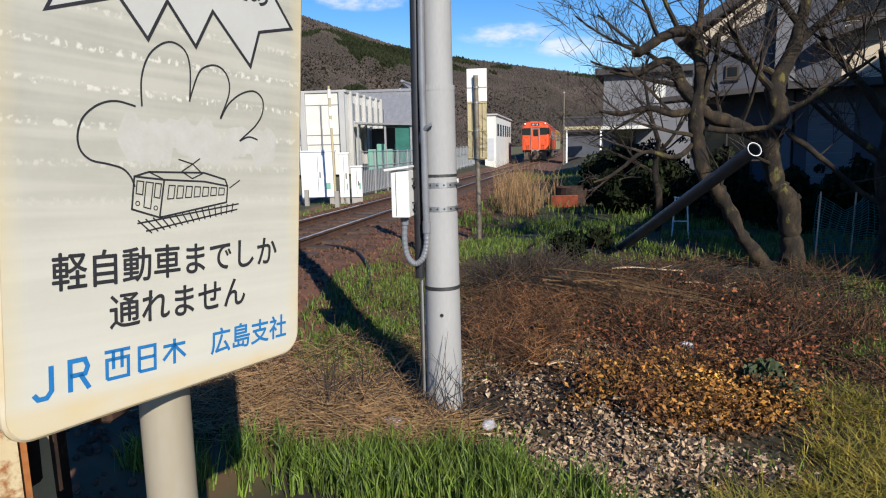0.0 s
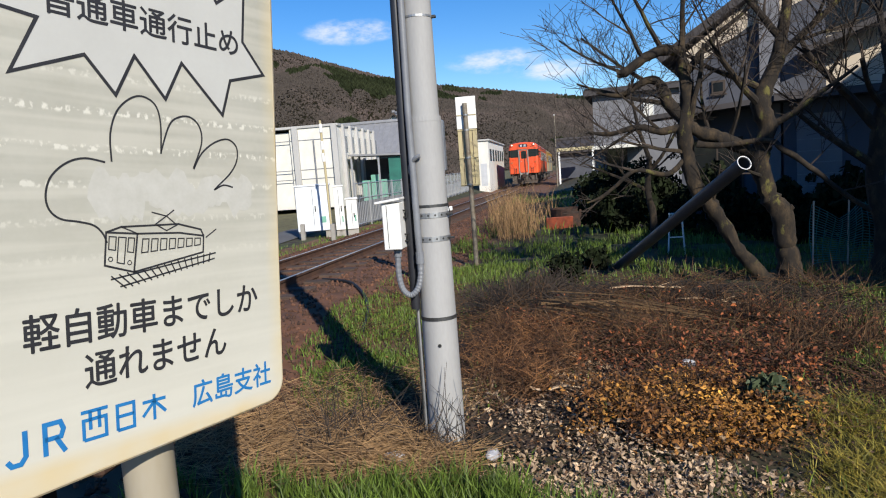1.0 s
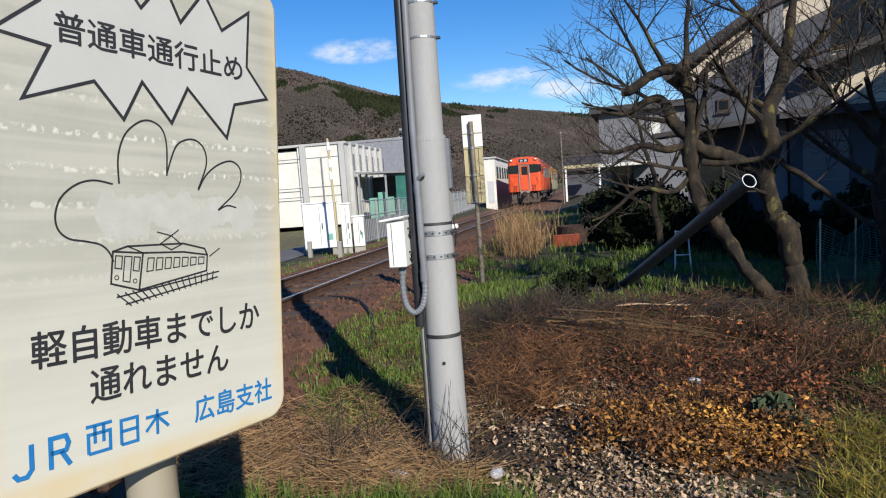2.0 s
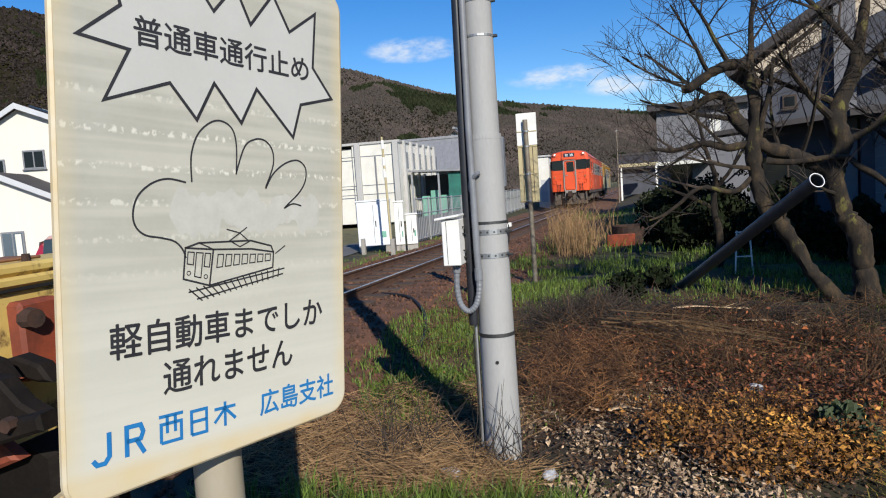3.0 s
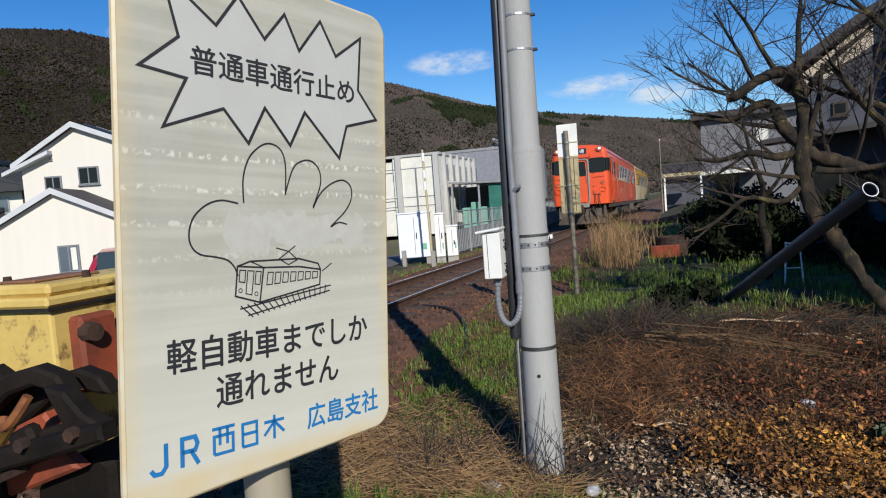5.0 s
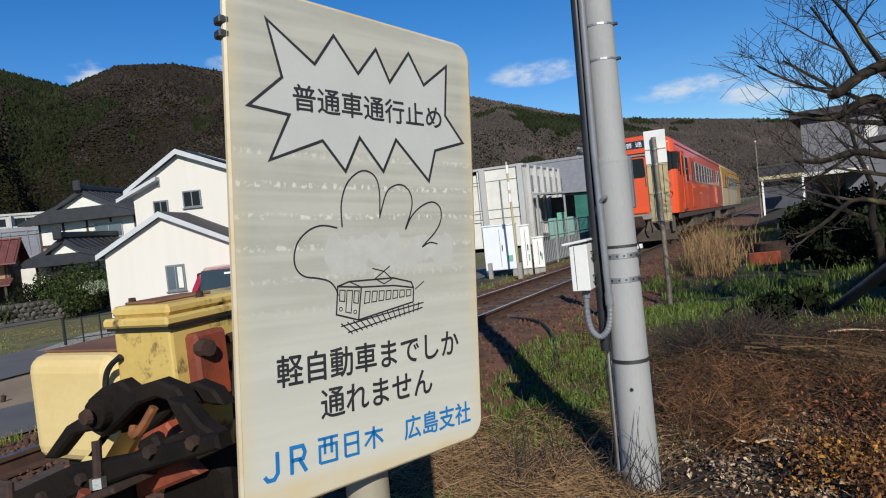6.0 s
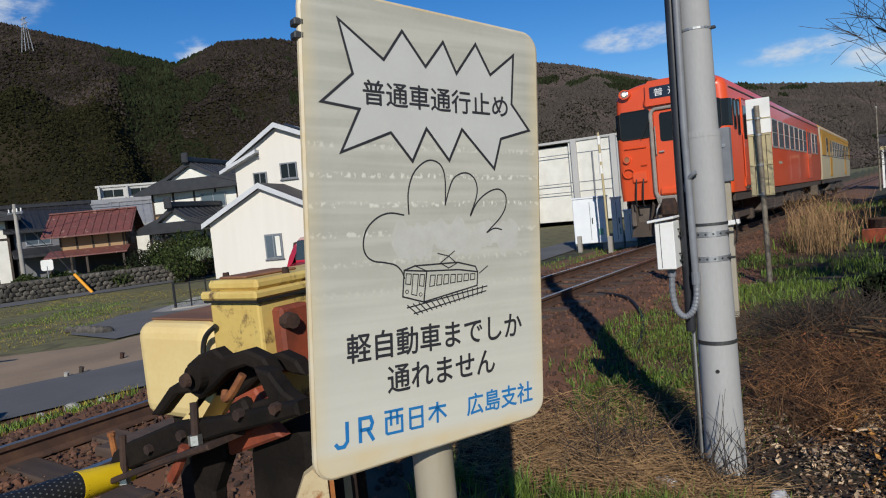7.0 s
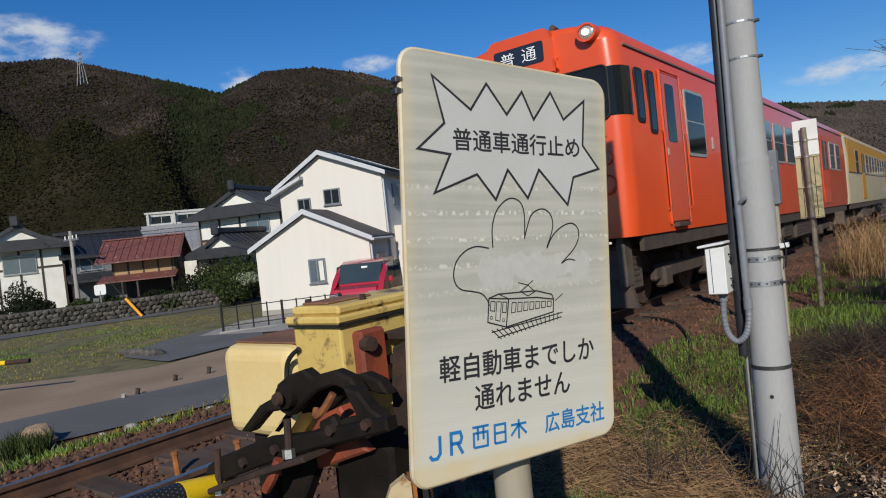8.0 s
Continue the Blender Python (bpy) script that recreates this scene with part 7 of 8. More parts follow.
def shrub(x, y, size, mat, n, leaf, seed, label, z=None):
    rng = random.Random(seed)
    base = land(x, y) if z is None else z
    s = thing("shrub", pose(x, y, base), label, "shrub", "garden shrubs")
    v, f = leaf_mass(n, (0, 0, size[2] * 0.85), size, leaf, rng)
    ob = part("crown", cloud_mesh("crown", v, f, mat), mat, s)
    bm = bmesh.new()
    for k in range(5):
        a = k * 1.26
        rod((0.05 * math.cos(a), 0.05 * math.sin(a), -0.1), (size[0] * 0.5 * math.cos(a), size[1] * 0.5 * math.sin(a), size[2] * 0.9), 0.035 + 0.02 * size[2], 0.015, 5, bm)
    part("stems", bm, M["twig"], s)


for k, (x, y, sx, sz, mt) in enumerate([(-26.9, 19.0, 1.2, 1.0, "bush"), (-27.9, 20.6, 1.3, 1.3, "bush"), (-29.2, 20.6, 1.0, 0.8, "hedge"), (-31.0, 18.4, 1.0, 0.5, "bush"), (-32.6, 16.3, 1.1, 0.6, "bush"),
                                        (-35.2, 13.4, 1.0, 0.8, "hedge"), (-36.3, 11.9, 1.1, 0.7, "hedge"), (-37.2, 14.0, 1.0, 1.3, "hedge"), (-38.0, 9.6, 1.4, 0.6, "bush"), (-30.2, 21.8, 1.2, 1.4, "twig"), (-33.0, 19.6, 0.9, 0.5, "hedge")]):
    shrub(x, y, (sx, sx, sz), M[mt], 2200, 0.045, 40 + k, "evergreen garden shrub above the stone wall" if mt != "twig" else "bare brown garden bush", z=land(x, y) + 0.1)
for k, (x, y, sx, sz, mt) in enumerate([(-34.6, 13.6, 0.9, 0.75, "hedge"), (-33.6, 15.2, 0.7, 0.55, "bush"), (-33.2, 16.6, 0.8, 0.5, "bush"), (-31.9, 18.2, 0.9, 0.55, "hedge"), (-31.0, 19.6, 1.0, 0.9, "hedge"),
                                        (-30.4, 20.2, 0.9, 1.1, "bush"), (-29.6, 21.2, 1.2, 1.35, "bush"), (-29.0, 21.9, 1.1, 1.2, "hedge"), (-30.9, 21.0, 1.0, 1.5, "twig"), (-28.6, 22.6, 1.0, 0.9, "hedge")]):
    shrub(x, y, (sx, sx, sz), M[mt], 2600, 0.042, 240 + k, "dark evergreen bush before the old houses" if mt != "twig" else "bare brown garden bush", z=land(x, y) + 0.2)
shrub(-26.3, 19.6, (0.8, 0.8, 0.35), M["blossom"], 900, 0.028, 77, "pale flowering shrub by the wall", z=0.1)


# ---- across the track: cabinets, store house, fence ----
def cabinet(x, y, W, D, H, yaw, label, mat):
    c = thing("signal_cabinet", pose(x, y, land(x, y), 0, 0, yaw), label, "cabinet", "trackside cabinets")
    for sx in (0.1, W - 0.1):
        part("plinth", box(sx - 0.1, sx + 0.1, 0.05, D - 0.05, -0.1, 0.20, 0.01), M["kerb"], c)
    part("body", box(0, W, 0, D, 0.20, H, 0.015), mat, c)
    part("roof", box(-0.03, W + 0.03, -0.03, D + 0.03, H, H + 0.05, 0.01), mat, c)
    part("door_gap", box(W * 0.5 - 0.008, W * 0.5 + 0.008, -0.006, 0.0, 0.3, H - 0.1), M["greypvc"], c)
    part("handle", box(W * 0.5 + 0.05, W * 0.5 + 0.08, -0.03, 0.0, H * 0.5, H * 0.62, 0.005), M["rubber"], c)
    part("number_plate", box(W * 0.72, W * 0.86, -0.006, 0.0, 0.45, 0.65), M["greenbox"], c)
    return c


cabinet(-8.05, 19.9, 1.05, 0.7, 1.62, 17, "white steel signal cabinet on a concrete plinth", M["bluewhite"])
cabinet(-6.95, 20.35, 0.30, 0.5, 1.58, 17, "narrow white cabinet with rusty top", M["whitepaint"])
cabinet(-6.60, 20.45, 0.35, 0.5, 1.15, 17, "small white relay box", M["whitepaint"])
tp = thing("marker_pole", pose(-6.60, 18.9, -0.25), "thin rust-streaked pole with a yellow head", "pole")
part("shaft", tube([(0, 0, 0), (-0.02, 0, 1.6), (-0.06, 0, 3.4)], 0.035, 10), M["yellowpost"], tp, "", True)
for z in (3.05, 2.55, 2.2):
    part("insulator", rod((-0.05, 0, z), (-0.05, 0, z + 0.25), 0.055, 0.045, 10), M["whitepaint"], tp)
for x, y in ((-6.45, 18.6), (-7.7, 19.4), (-9.2, 17.2)):
    st = thing("boundary_stub", pose(x, y, land(x, y)), "short grey concrete stub post", "post", "concrete stubs")
    part("stub", box(-0.06, 0.06, -0.06, 0.06, -0.1, 0.5, 0.01), M["kerb"], st)


def build_store():
    s = thing("store_building", frame_at(-16.8, 41.5, -0.4, 1.0, 0.03), "white panelled store building with grey pillars", "building")
    part("wall", box(0, 3.2, 0, 9.5, 0, 5.2), M["plaster"], s)
    part("side_wall", box(-6, 0, 0.3, 9.5, 0, 5.0), M["plaster"], s)
    part("parapet", box(-6.1, 3.3, -0.1, 9.6, 5.2, 5.35), M["aptconcrete"], s)
    for x in (-5.5, -2.6, 0.4, 3.02):
        part("pillar", box(x - 0.18, x + 0.18, -0.25, 0.0, 0, 5.3, 0.02), M["aptconcrete"], s)
    for y in (0.9, 2.6, 4.3, 6.0, 7.7, 9.3):
        part("side_pillar", box(3.2, 3.42, y - 0.14, y + 0.14, 0, 5.3, 0.02), M["aptconcrete"], s)
        part("side_window", box(3.2, 3.215, y + 0.3, y + 1.3, 3.5, 4.6), M["blueglass"], s)
    for z in (1.9, 2.5, 4.4):
        part("panel_joint", box(-6, 3.0, -0.015, 0.0, z, z + 0.05), M["greypvc"], s)
    for x in (-4.3, 1.6):
        part("rain_pipe", rod((x, -0.08, 0), (x, -0.08, 4.4), 0.05, 0.05, 8), M["greypvc"], s)
    g = thing("netted_shelter", frame_at(-13.3, 43.0, -0.4, 1.0, 0.03), "dark open shelter hung with green netting and crates", "shelter")
    part("roof", prism([(-0.1, 3.22), (3.9, 3.05), (3.9, 3.15), (-0.1, 3.34)], -0.3, 4.2), M["greyroof"], g)
    part("back", box(0, 3.8, 3.8, 4, 0, 3.0), M["shade"], g)
    part("net", box(2.55, 3.7, 0.0, 0.05, 0.3, 3.0), M["greennet"], g, "green netting")
    part("side_net", box(3.70, 3.75, 0.05, 3.7, 0.3, 3.0), M["greennet"], g, "green netting")
    for x in (0.06, 1.9, 3.62):
        part("post", box(x - 0.06, x + 0.06, -0.1, 0.0, 0, 3.08), M["fencegrey"], g)
    for k in range(4):
        part("crate", box(0.5 + k * 0.62, 1.05 + k * 0.62, 0.6, 1.2, 0.0, 1.55 + 0.35 * (k % 2), 0.02), M["greenbox"], g)
    long_house(-19.2, 56.0, -0.4, 1.0, 0.02, 7.2, 8.0, 3.9, 6.4, M["greywall"], M["greyroof"], "grey-roofed workshop behind the store", windows=((4.6, 5.6, 2.4, 3.3),), ribs=16, porch=False)
    old_house(-17.7, 70.0, -0.4, 1.0, 0.02, 2.5, 4.0, 7.0, 8.1, M["plaster"], M["greyroof"], "narrow white house with a small roof lantern")
    w = thing("line_hut", frame_at(-6.75, 60.0, -0.2, 1.0, 0.0), "long white flat-roofed hut beside the track", "building")
    part("wall", box(0, 1.0, 0, 18, -0.9, 4.0), M["plaster"], w)
    part("roof", box(-0.15, 1.15, -0.15, 18.2, 4.0, 4.15, 0.02), M["aptconcrete"], w)
    for k in range(6):
        part("window", box(1.0, 1.02, 1.2 + k * 2.8, 2.9 + k * 2.8, 2.2, 3.3), M["blueglass"], w)
    part("door", box(0.25, 0.8, -0.02, 0.0, 0.0, 2.0), M["eave"], w)


build_store()


def build_grey_fence():
    f = thing("pipe_fence", None, "pale grey pipe and mesh fence along the railway", "fence")
    pts = [Vector((x, y, land(x, y) - 0.03)) for x, y in ((-7.2, 23.5), (-7.0, 34), (-7.4, 46), (-7.4, 58))]
    me_post = mesh_from(rod((0, 0, 0), (0, 0, 1.7), 0.04, 0.04, 6), "post")
    me_bar = mesh_from(rod((0, 0, 0.1), (0, 0, 1.6), 0.012, 0.012, 4), "bar")
    for a, b in zip(pts, pts[1:]):
        n = int((b - a).length / 1.6)
        for k in range(n):
            p = a.lerp(b, k / n)
            part("post", me_post, M["fencegrey"], f, m=pose(*p))
        for k in range(min(130, n * 8)):
            p = a.lerp(b, k / (n * 8))
            part("bar", me_bar, M["fencegrey"], f, m=pose(*p))
        for z in (0.15, 1.1, 1.65):
            part("rail", rod(a + Vector((0, 0, z)), b + Vector((0, 0, z)), 0.025, 0.025, 6), M["fencegrey"], f)
        part("panel", box(0, (b - a).length, -0.006, 0.006, 0.05, 0.95, m=frame_at(a.x - 0.06, a.y, a.z, b.x - a.x, b.y - a.y)), M["fencegrey"], f)


build_grey_fence()


# ---- right-hand side: houses behind the trees, in the shade of a neighbour ----
def build_right_houses():
    a = thing("beige_house", frame_at(3.0, 16.7, -0.32, 0.96, -0.28), "beige mortar house with a sloping eave, shaded part coloured dark", "house")
    # shaded wall painted dark; the beige strip above it paints the sunlit part
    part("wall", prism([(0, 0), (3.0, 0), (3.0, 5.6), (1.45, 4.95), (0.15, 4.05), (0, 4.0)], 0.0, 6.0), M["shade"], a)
    part("gable_band", prism([(0.0, 3.55), (0.15, 3.6), (1.45, 4.42), (3.0, 5.0), (3.0, 5.6), (1.45, 4.95), (0.15, 4.05), (0, 4.0)], -0.02, -0.001), M["beigewall"], a, "beige strip standing for the sunlit wall under the eave")
    part("roof", prism([(-0.35, 3.86), (1.45, 4.98), (3.1, 5.65), (3.1, 5.83), (1.4, 5.16), (-0.45, 4.0)], -0.35, 6.2), M["slate"], a, "dark roof")
    window(a, 0.75, 0.95, 3.1, 3.3, 0.0, M["timber"], M["darkglass"], False)
    window(a, 0.3, 1.3, 0.8, 2.0, 0.0, M["timber"], M["darkglass"])
    part("porch_roof", prism([(-0.6, 2.55), (2.0, 2.7), (2.0, 2.82), (-0.6, 2.65)], -1.0, 0.0), M["slate"], a)
    b = thing("tall_house", frame_at(4.62, 16.35, -0.32, 0.965, -0.26), "tall beige house, lower storey coloured dark for shade", "house")
    part("wall", box(0, 6.0, 0, 6.0, 0, 7.5), M["beigewall"], b)
    # grey strip and dark lower storey paint the shade on this wall
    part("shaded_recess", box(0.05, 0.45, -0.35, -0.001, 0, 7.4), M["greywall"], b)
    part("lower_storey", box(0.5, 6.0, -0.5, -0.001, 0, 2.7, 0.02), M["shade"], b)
    part("lower_roof", prism([(0.3, 2.7), (6.2, 2.7), (6.2, 2.85), (0.3, 2.85)], -1.2, 0.0), M["slate"], b)
    part("shutter", box(0.75, 1.6, -0.53, -0.51, 0.3, 2.4), M["greywall"], b, "grey shutter")
    for k in range(8):
        part("shutter_slat", box(0.76, 1.59, -0.545, -0.531, 0.35 + k * 0.25, 0.37 + k * 0.25), M["greypvc"], b)
    window(b, 1.2, 2.6, 4.2, 5.6, 0.0, M["timber"], M["darkglass"])
    part("verandah_roof", prism([(0.8, 3.6), (3.4, 4.5), (3.4, 4.62), (0.8, 3.72)], -0.9, -0.02), M["slate"], b)
    g = thing("grey_house", frame_at(2.0, 33.9, -0.3, 0.99, -0.12), "grey two-storey house with flat dark eaves", "house")
    part("wall", box(0, 4.3, 0, 6, 0, 4.8), M["greywall"], g)
    part("roof", box(-0.4, 4.6, -0.4, 6.3, 4.8, 5.1), M["slate"], g)
    window(g, 2.4, 2.8, 3.5, 4.3, 0.0, M["eave"], M["plaster"])
    window(g, 0.6, 1.5, 1.2, 2.2, 0.0, M["timber"], M["darkglass"])
    part("canopy", box(0.0, 2.4, -1.6, 0.0, 2.2, 2.35), M["plaster"], g, "white carport canopy")
    far = long_house(0.6, 72, -0.3, 0.999, -0.04, 5.0, 5.0, 2.9, 3.9, M["shade"], M["slate"], "low dark station shed far along the line", ribs=0, porch=False)
    sh = thing("station_canopy", pose(0.3, 66, land(0.3, 66)), "pale platform canopy far along the line", "shelter")
    part("roof", box(0, 3.6, 0, 3, 3.2, 3.5), M["yellowpost"], sh)
    for x in (0.2, 3.4):
        part("post", box(x - 0.08, x + 0.08, 0.1, 0.26, 0, 3.2), M["whitepaint"], sh)
    # neighbour to the right of the camera, whose shadow lies on the orchard
    n = thing("neighbour_house", frame_at(7.6, 1.4, -0.32, 0.96, -0.28), "plain beige house beside the orchard", "house")
    part("wall", box(0, 7.0, 0, 10.5, 0, 6.85), M["beigewall"], n)
    part("roof", prism([(-0.5, 6.75), (7.5, 6.75), (3.5, 8.45)], -0.5, 11.0), M["slate"], n)


build_right_houses()
rt = thing("rusty_tub", pose(0.35, 18.2, -0.3), "rust-red old iron tub in the grass", "tub")
part("shell", ring((0, 0, 0.25), (0, 0, 1), 0.5, 0.03, 0.5, 20), M["rust"], rt)
part("rusty_sheet", box(-0.7, 0.0, -0.5, -0.46, 0.0, 0.45, 0.01, m=pose(0, 0, 0, 14, 0, 8)), M["rustred"], rt)
wf = thing("white_stand", pose(1.9, 12.0, -0.32), "small white metal stand under the trees", "stand")
for x in (0, 0.28):
    part("leg", rod((x, 0, 0), (x * 0.7 + 0.04, 0, 0.75), 0.014, 0.014, 6), M["whitepaint"], wf)
for z in (0.32, 0.73):
    part("crossbar", rod((0.02, 0, z), (0.26, 0, z), 0.012, 0.012, 6), M["whitepaint"], wf)
tn = thing("garden_net", pose(3.6, 10.2, -0.32), "sagging teal garden net on thin stakes", "net")
for k in range(5):
    part("stake", rod((k * 0.5, 0.1 * k, 0), (k * 0.5 + 0.02, 0.1 * k, 0.95), 0.012, 0.012, 6), M["galv"], tn)
bm = bmesh.new()
for i in range(22):
    for s in (0, 1):
        pts = []
        for j in range(13):
            u, v = (i / 21, j / 12) if s == 0 else (j / 12, i / 21)
            pts.append((u * 2.0, 0.4 * u + 0.12 * math.sin(u * 9 + v * 3), 0.05 + v * (0.85 - 0.22 * math.sin(u * 9) ** 2)))
        tube(pts, 0.006, 3, bm)
part("mesh", bm, M["teal"], tn, "teal string mesh")


# dark shrubs added to stand for the black shade between trees and houses
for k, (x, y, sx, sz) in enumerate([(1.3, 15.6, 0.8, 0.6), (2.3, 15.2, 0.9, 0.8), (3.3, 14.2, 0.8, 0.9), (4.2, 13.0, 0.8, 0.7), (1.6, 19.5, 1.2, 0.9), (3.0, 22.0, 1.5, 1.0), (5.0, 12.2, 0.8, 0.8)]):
    shrub(x, y, (sx, sx, sz), M["hedge"], 2200, 0.055, 140 + k, "near-black shrub added to fill the deep shade")


# ---- hills ----
RIDGE = [(-60, 4.5), (-25, 4.6), (-3, 5.3), (4.4, 6.6), (9.2, 7.3), (14, 8.35), (21.5, 10.7), (30, 12.4), (39, 13.3), (42, 14.3), (46, 15.0), (50, 14.9), (53.6, 13.3), (57.4, 14.3), (61.3, 15.2), (65, 16.0), (69, 15.5), (80, 14.5), (110, 10), (150, 6)]


def hill_point(az, f):
    """f runs 0 at the foot to 1 on the ridge, a little beyond on the far side."""
    el = -0.32 + float(np.interp(az, [r[0] for r in RIDGE], [r[1] for r in RIDGE]))
    near = float(np.interp(az, [-60, 0, 20, 40, 70, 150], [420, 380, 240, 150, 110, 160]))
    far = float(np.interp(az, [-60, 0, 20, 40, 70, 150], [1000, 900, 720, 560, 520, 600]))
    D = near + (far - near) * f
    crest = math.tan(radians(el)) * far + 1.4
    g = f if f <= 1 else 2 - f
    fold = noise.noise(Vector((az * 0.11, f * 2.2, 4)))
    spur = fold * (0.16 if fold > 0 else 0.36) + noise.noise(Vector((az * 0.33, f * 5, 9))) * 0.06
    h = -1.0 + (crest + 1.0) * max(0.0, (g ** 1.15) + spur * math.sin(min(1, g) * math.pi))
    a = radians(az)
    return Vector((-math.sin(a) * D, math.cos(a) * D, h))


def build_hills():
    azs = np.linspace(-58, 148, 260)
    fs = np.linspace(0, 1.3, 40)
    verts = [tuple(hill_point(a, f)) for f in fs for a in azs]
    n = len(azs)
    faces = [(j * n + i, j * n + i + 1, (j + 1) * n + i + 1, (j + 1) * n + i) for j in range(len(fs) - 1) for i in range(n - 1)]
    me = cloud_mesh("hills", verts, faces, M["hill"])
    me.polygons.foreach_set("use_smooth", [True] * len(me.polygons))
    tagged(new("hills", me), "brown wooded hills behind the village", "hills", kind="structure")
    rng = random.Random(12)
    octa = np.array([(1, 0, 0.1), (-0.2, 1, 0), (-1, 0.1, -0.1), (0.1, -1, 0), (0.05, 0.1, 1.0), (0, 0, -0.8)])
    tris = np.array([(0, 1, 4), (1, 2, 4), (2, 3, 4), (3, 0, 4), (1, 0, 5), (2, 1, 5), (3, 2, 5), (0, 3, 5)])
    crowns = {"winter_wood": [], "brown_wood": [], "olive_wood": [], "conifer_wood": []}
    for _ in range(150000):
        az, f = rng.uniform(-10, 74), rng.random() ** 0.85 * 1.03
        tone = noise.noise(Vector((az * 0.10, f * 3.0, 7))) + 0.45 * noise.noise(Vector((az * 0.5, f * 12, 1)))
        spur = 0.10 + (az - 47) * 0.027 + 0.16 * tone                  # scrub on the near spur, bare woods above and far off
        if tone > 0.36 - 0.35 * (az < 9) * (f > 0.92) - 0.28 * (38 < az < 45) * (f > 0.4):
            kind = "conifer_wood"
        elif f < spur + rng.uniform(-0.06, 0.06) or (az > 30 and rng.random() < 0.22):
            kind = "olive_wood"
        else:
            # bare woods: the far ones take the grey that carries painted haze
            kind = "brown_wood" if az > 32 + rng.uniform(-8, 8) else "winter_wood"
        p = hill_point(az, f)
        r = math.hypot(p.x, p.y) * rng.uniform(0.0011, 0.0029)
        tall = rng.uniform(1.2, 1.9) if kind == "conifer_wood" else rng.uniform(0.8, 1.3)
        crowns[kind].append((p.x, p.y, p.z + r * 0.35, r, r * tall, rng.random() * 6.283))
    for kind, mat, label in (("brown_wood", M["brownwood"], "bare brown woods on the upper slopes"), ("winter_wood", M["hazewood"], "bare winter woods far off, colour paled for distance haze"), ("olive_wood", M["olive"], "olive and brown scrub woods on the near spur"), ("conifer_wood", M["conifer"], "dark conifers among the woods")):
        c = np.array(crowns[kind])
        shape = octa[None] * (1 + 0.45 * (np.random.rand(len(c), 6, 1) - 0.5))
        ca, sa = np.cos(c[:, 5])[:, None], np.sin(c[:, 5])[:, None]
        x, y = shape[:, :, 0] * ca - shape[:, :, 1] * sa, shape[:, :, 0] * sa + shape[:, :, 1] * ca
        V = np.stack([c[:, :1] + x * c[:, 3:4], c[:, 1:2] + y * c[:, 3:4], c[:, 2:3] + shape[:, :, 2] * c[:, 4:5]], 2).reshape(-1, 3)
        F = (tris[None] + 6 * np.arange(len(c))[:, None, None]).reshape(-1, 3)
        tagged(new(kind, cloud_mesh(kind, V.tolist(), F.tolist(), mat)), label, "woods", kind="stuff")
    t = hill_point(63.6, 0.80)
    p = thing("pylon", pose(t.x, t.y, t.z), "distant steel lattice pylon on the ridge", "pylon")
    for sx, sy in ((-1, -1), (1, -1), (1, 1), (-1, 1)):
        part("leg", rod((sx * 2.2, sy * 2.2, 0), (sx * 0.4, sy * 0.4, 20), 0.22, 0.16, 5), M["fencegrey"], p)
    for z in (13, 16, 19):
        part("crossarm", box(-3.5, 3.5, -0.2, 0.2, z, z + 0.3), M["fencegrey"], p)


build_hills()


# ---- ground cover ----
def blades(region, count, h0, h1, width, mat, name, label, seed, lean=0.5):
    rng = random.Random(seed)
    V, F = [], []
    tries = 0
    while len(F) < count * 2 and tries < count * 8:
        tries += 1
        p = region(rng)
        if p is None:
            continue
        x, y = p
        z = land(x, y) - 0.01
        h = rng.uniform(h0, h1)
        a = rng.random() * 6.283
        dx, dy = math.cos(a), math.sin(a)
        b = rng.random() * 6.283
        l1, l2 = h * lean * rng.random() * 0.4, h * lean * rng.uniform(0.3, 1.0)
        bx, by = math.cos(b), math.sin(b)
        w = width * rng.uniform(0.6, 1.3)
        o = len(V)
        V += [(x - dx * w, y - dy * w, z), (x + dx * w, y + dy * w, z),
              (x + bx * l1 + dx * w * 0.8, y + by * l1 + dy * w * 0.8, z + h * 0.6), (x + bx * l1 - dx * w * 0.8, y + by * l1 - dy * w * 0.8, z + h * 0.6),
              (x + bx * l2, y + by * l2, z + h)]
        F += [(o, o + 1, o + 2, o + 3), (o + 3, o + 2, o + 4)]
    tagged(new(name, cloud_mesh(name, V, F, mat)), label, "grass", kind="stuff")


def blob(cx, cy, rx, ry):
    def f(rng):
        a, r = rng.random() * 6.283, math.sqrt(rng.random())
        return cx + rx * r * math.cos(a), cy + ry * r * math.sin(a)
    return f


def spots(x0, x1, y0, y1, freq, level, seed):
    def f(rng):
        x, y = rng.uniform(x0, x1), rng.uniform(y0, y1)
        return (x, y) if noise.noise(Vector((x * freq, y * freq, seed))) > level else None
    return f


def tufts(region, n, r, seed):
    """Blades gathered in n small tufts spread over a region."""
    rng0 = random.Random(seed)
    centres = [c for c in (region(rng0) for _ in range(n * 3)) if c][:n]

    def f(rng):
        c = centres[int(rng.random() ** 1.5 * len(centres))]
        return c[0] + rng.gauss(0, r), c[1] + rng.gauss(0, r)
    return f


def mixed(*fs):
    return lambda rng: fs[rng.randrange(len(fs))](rng)


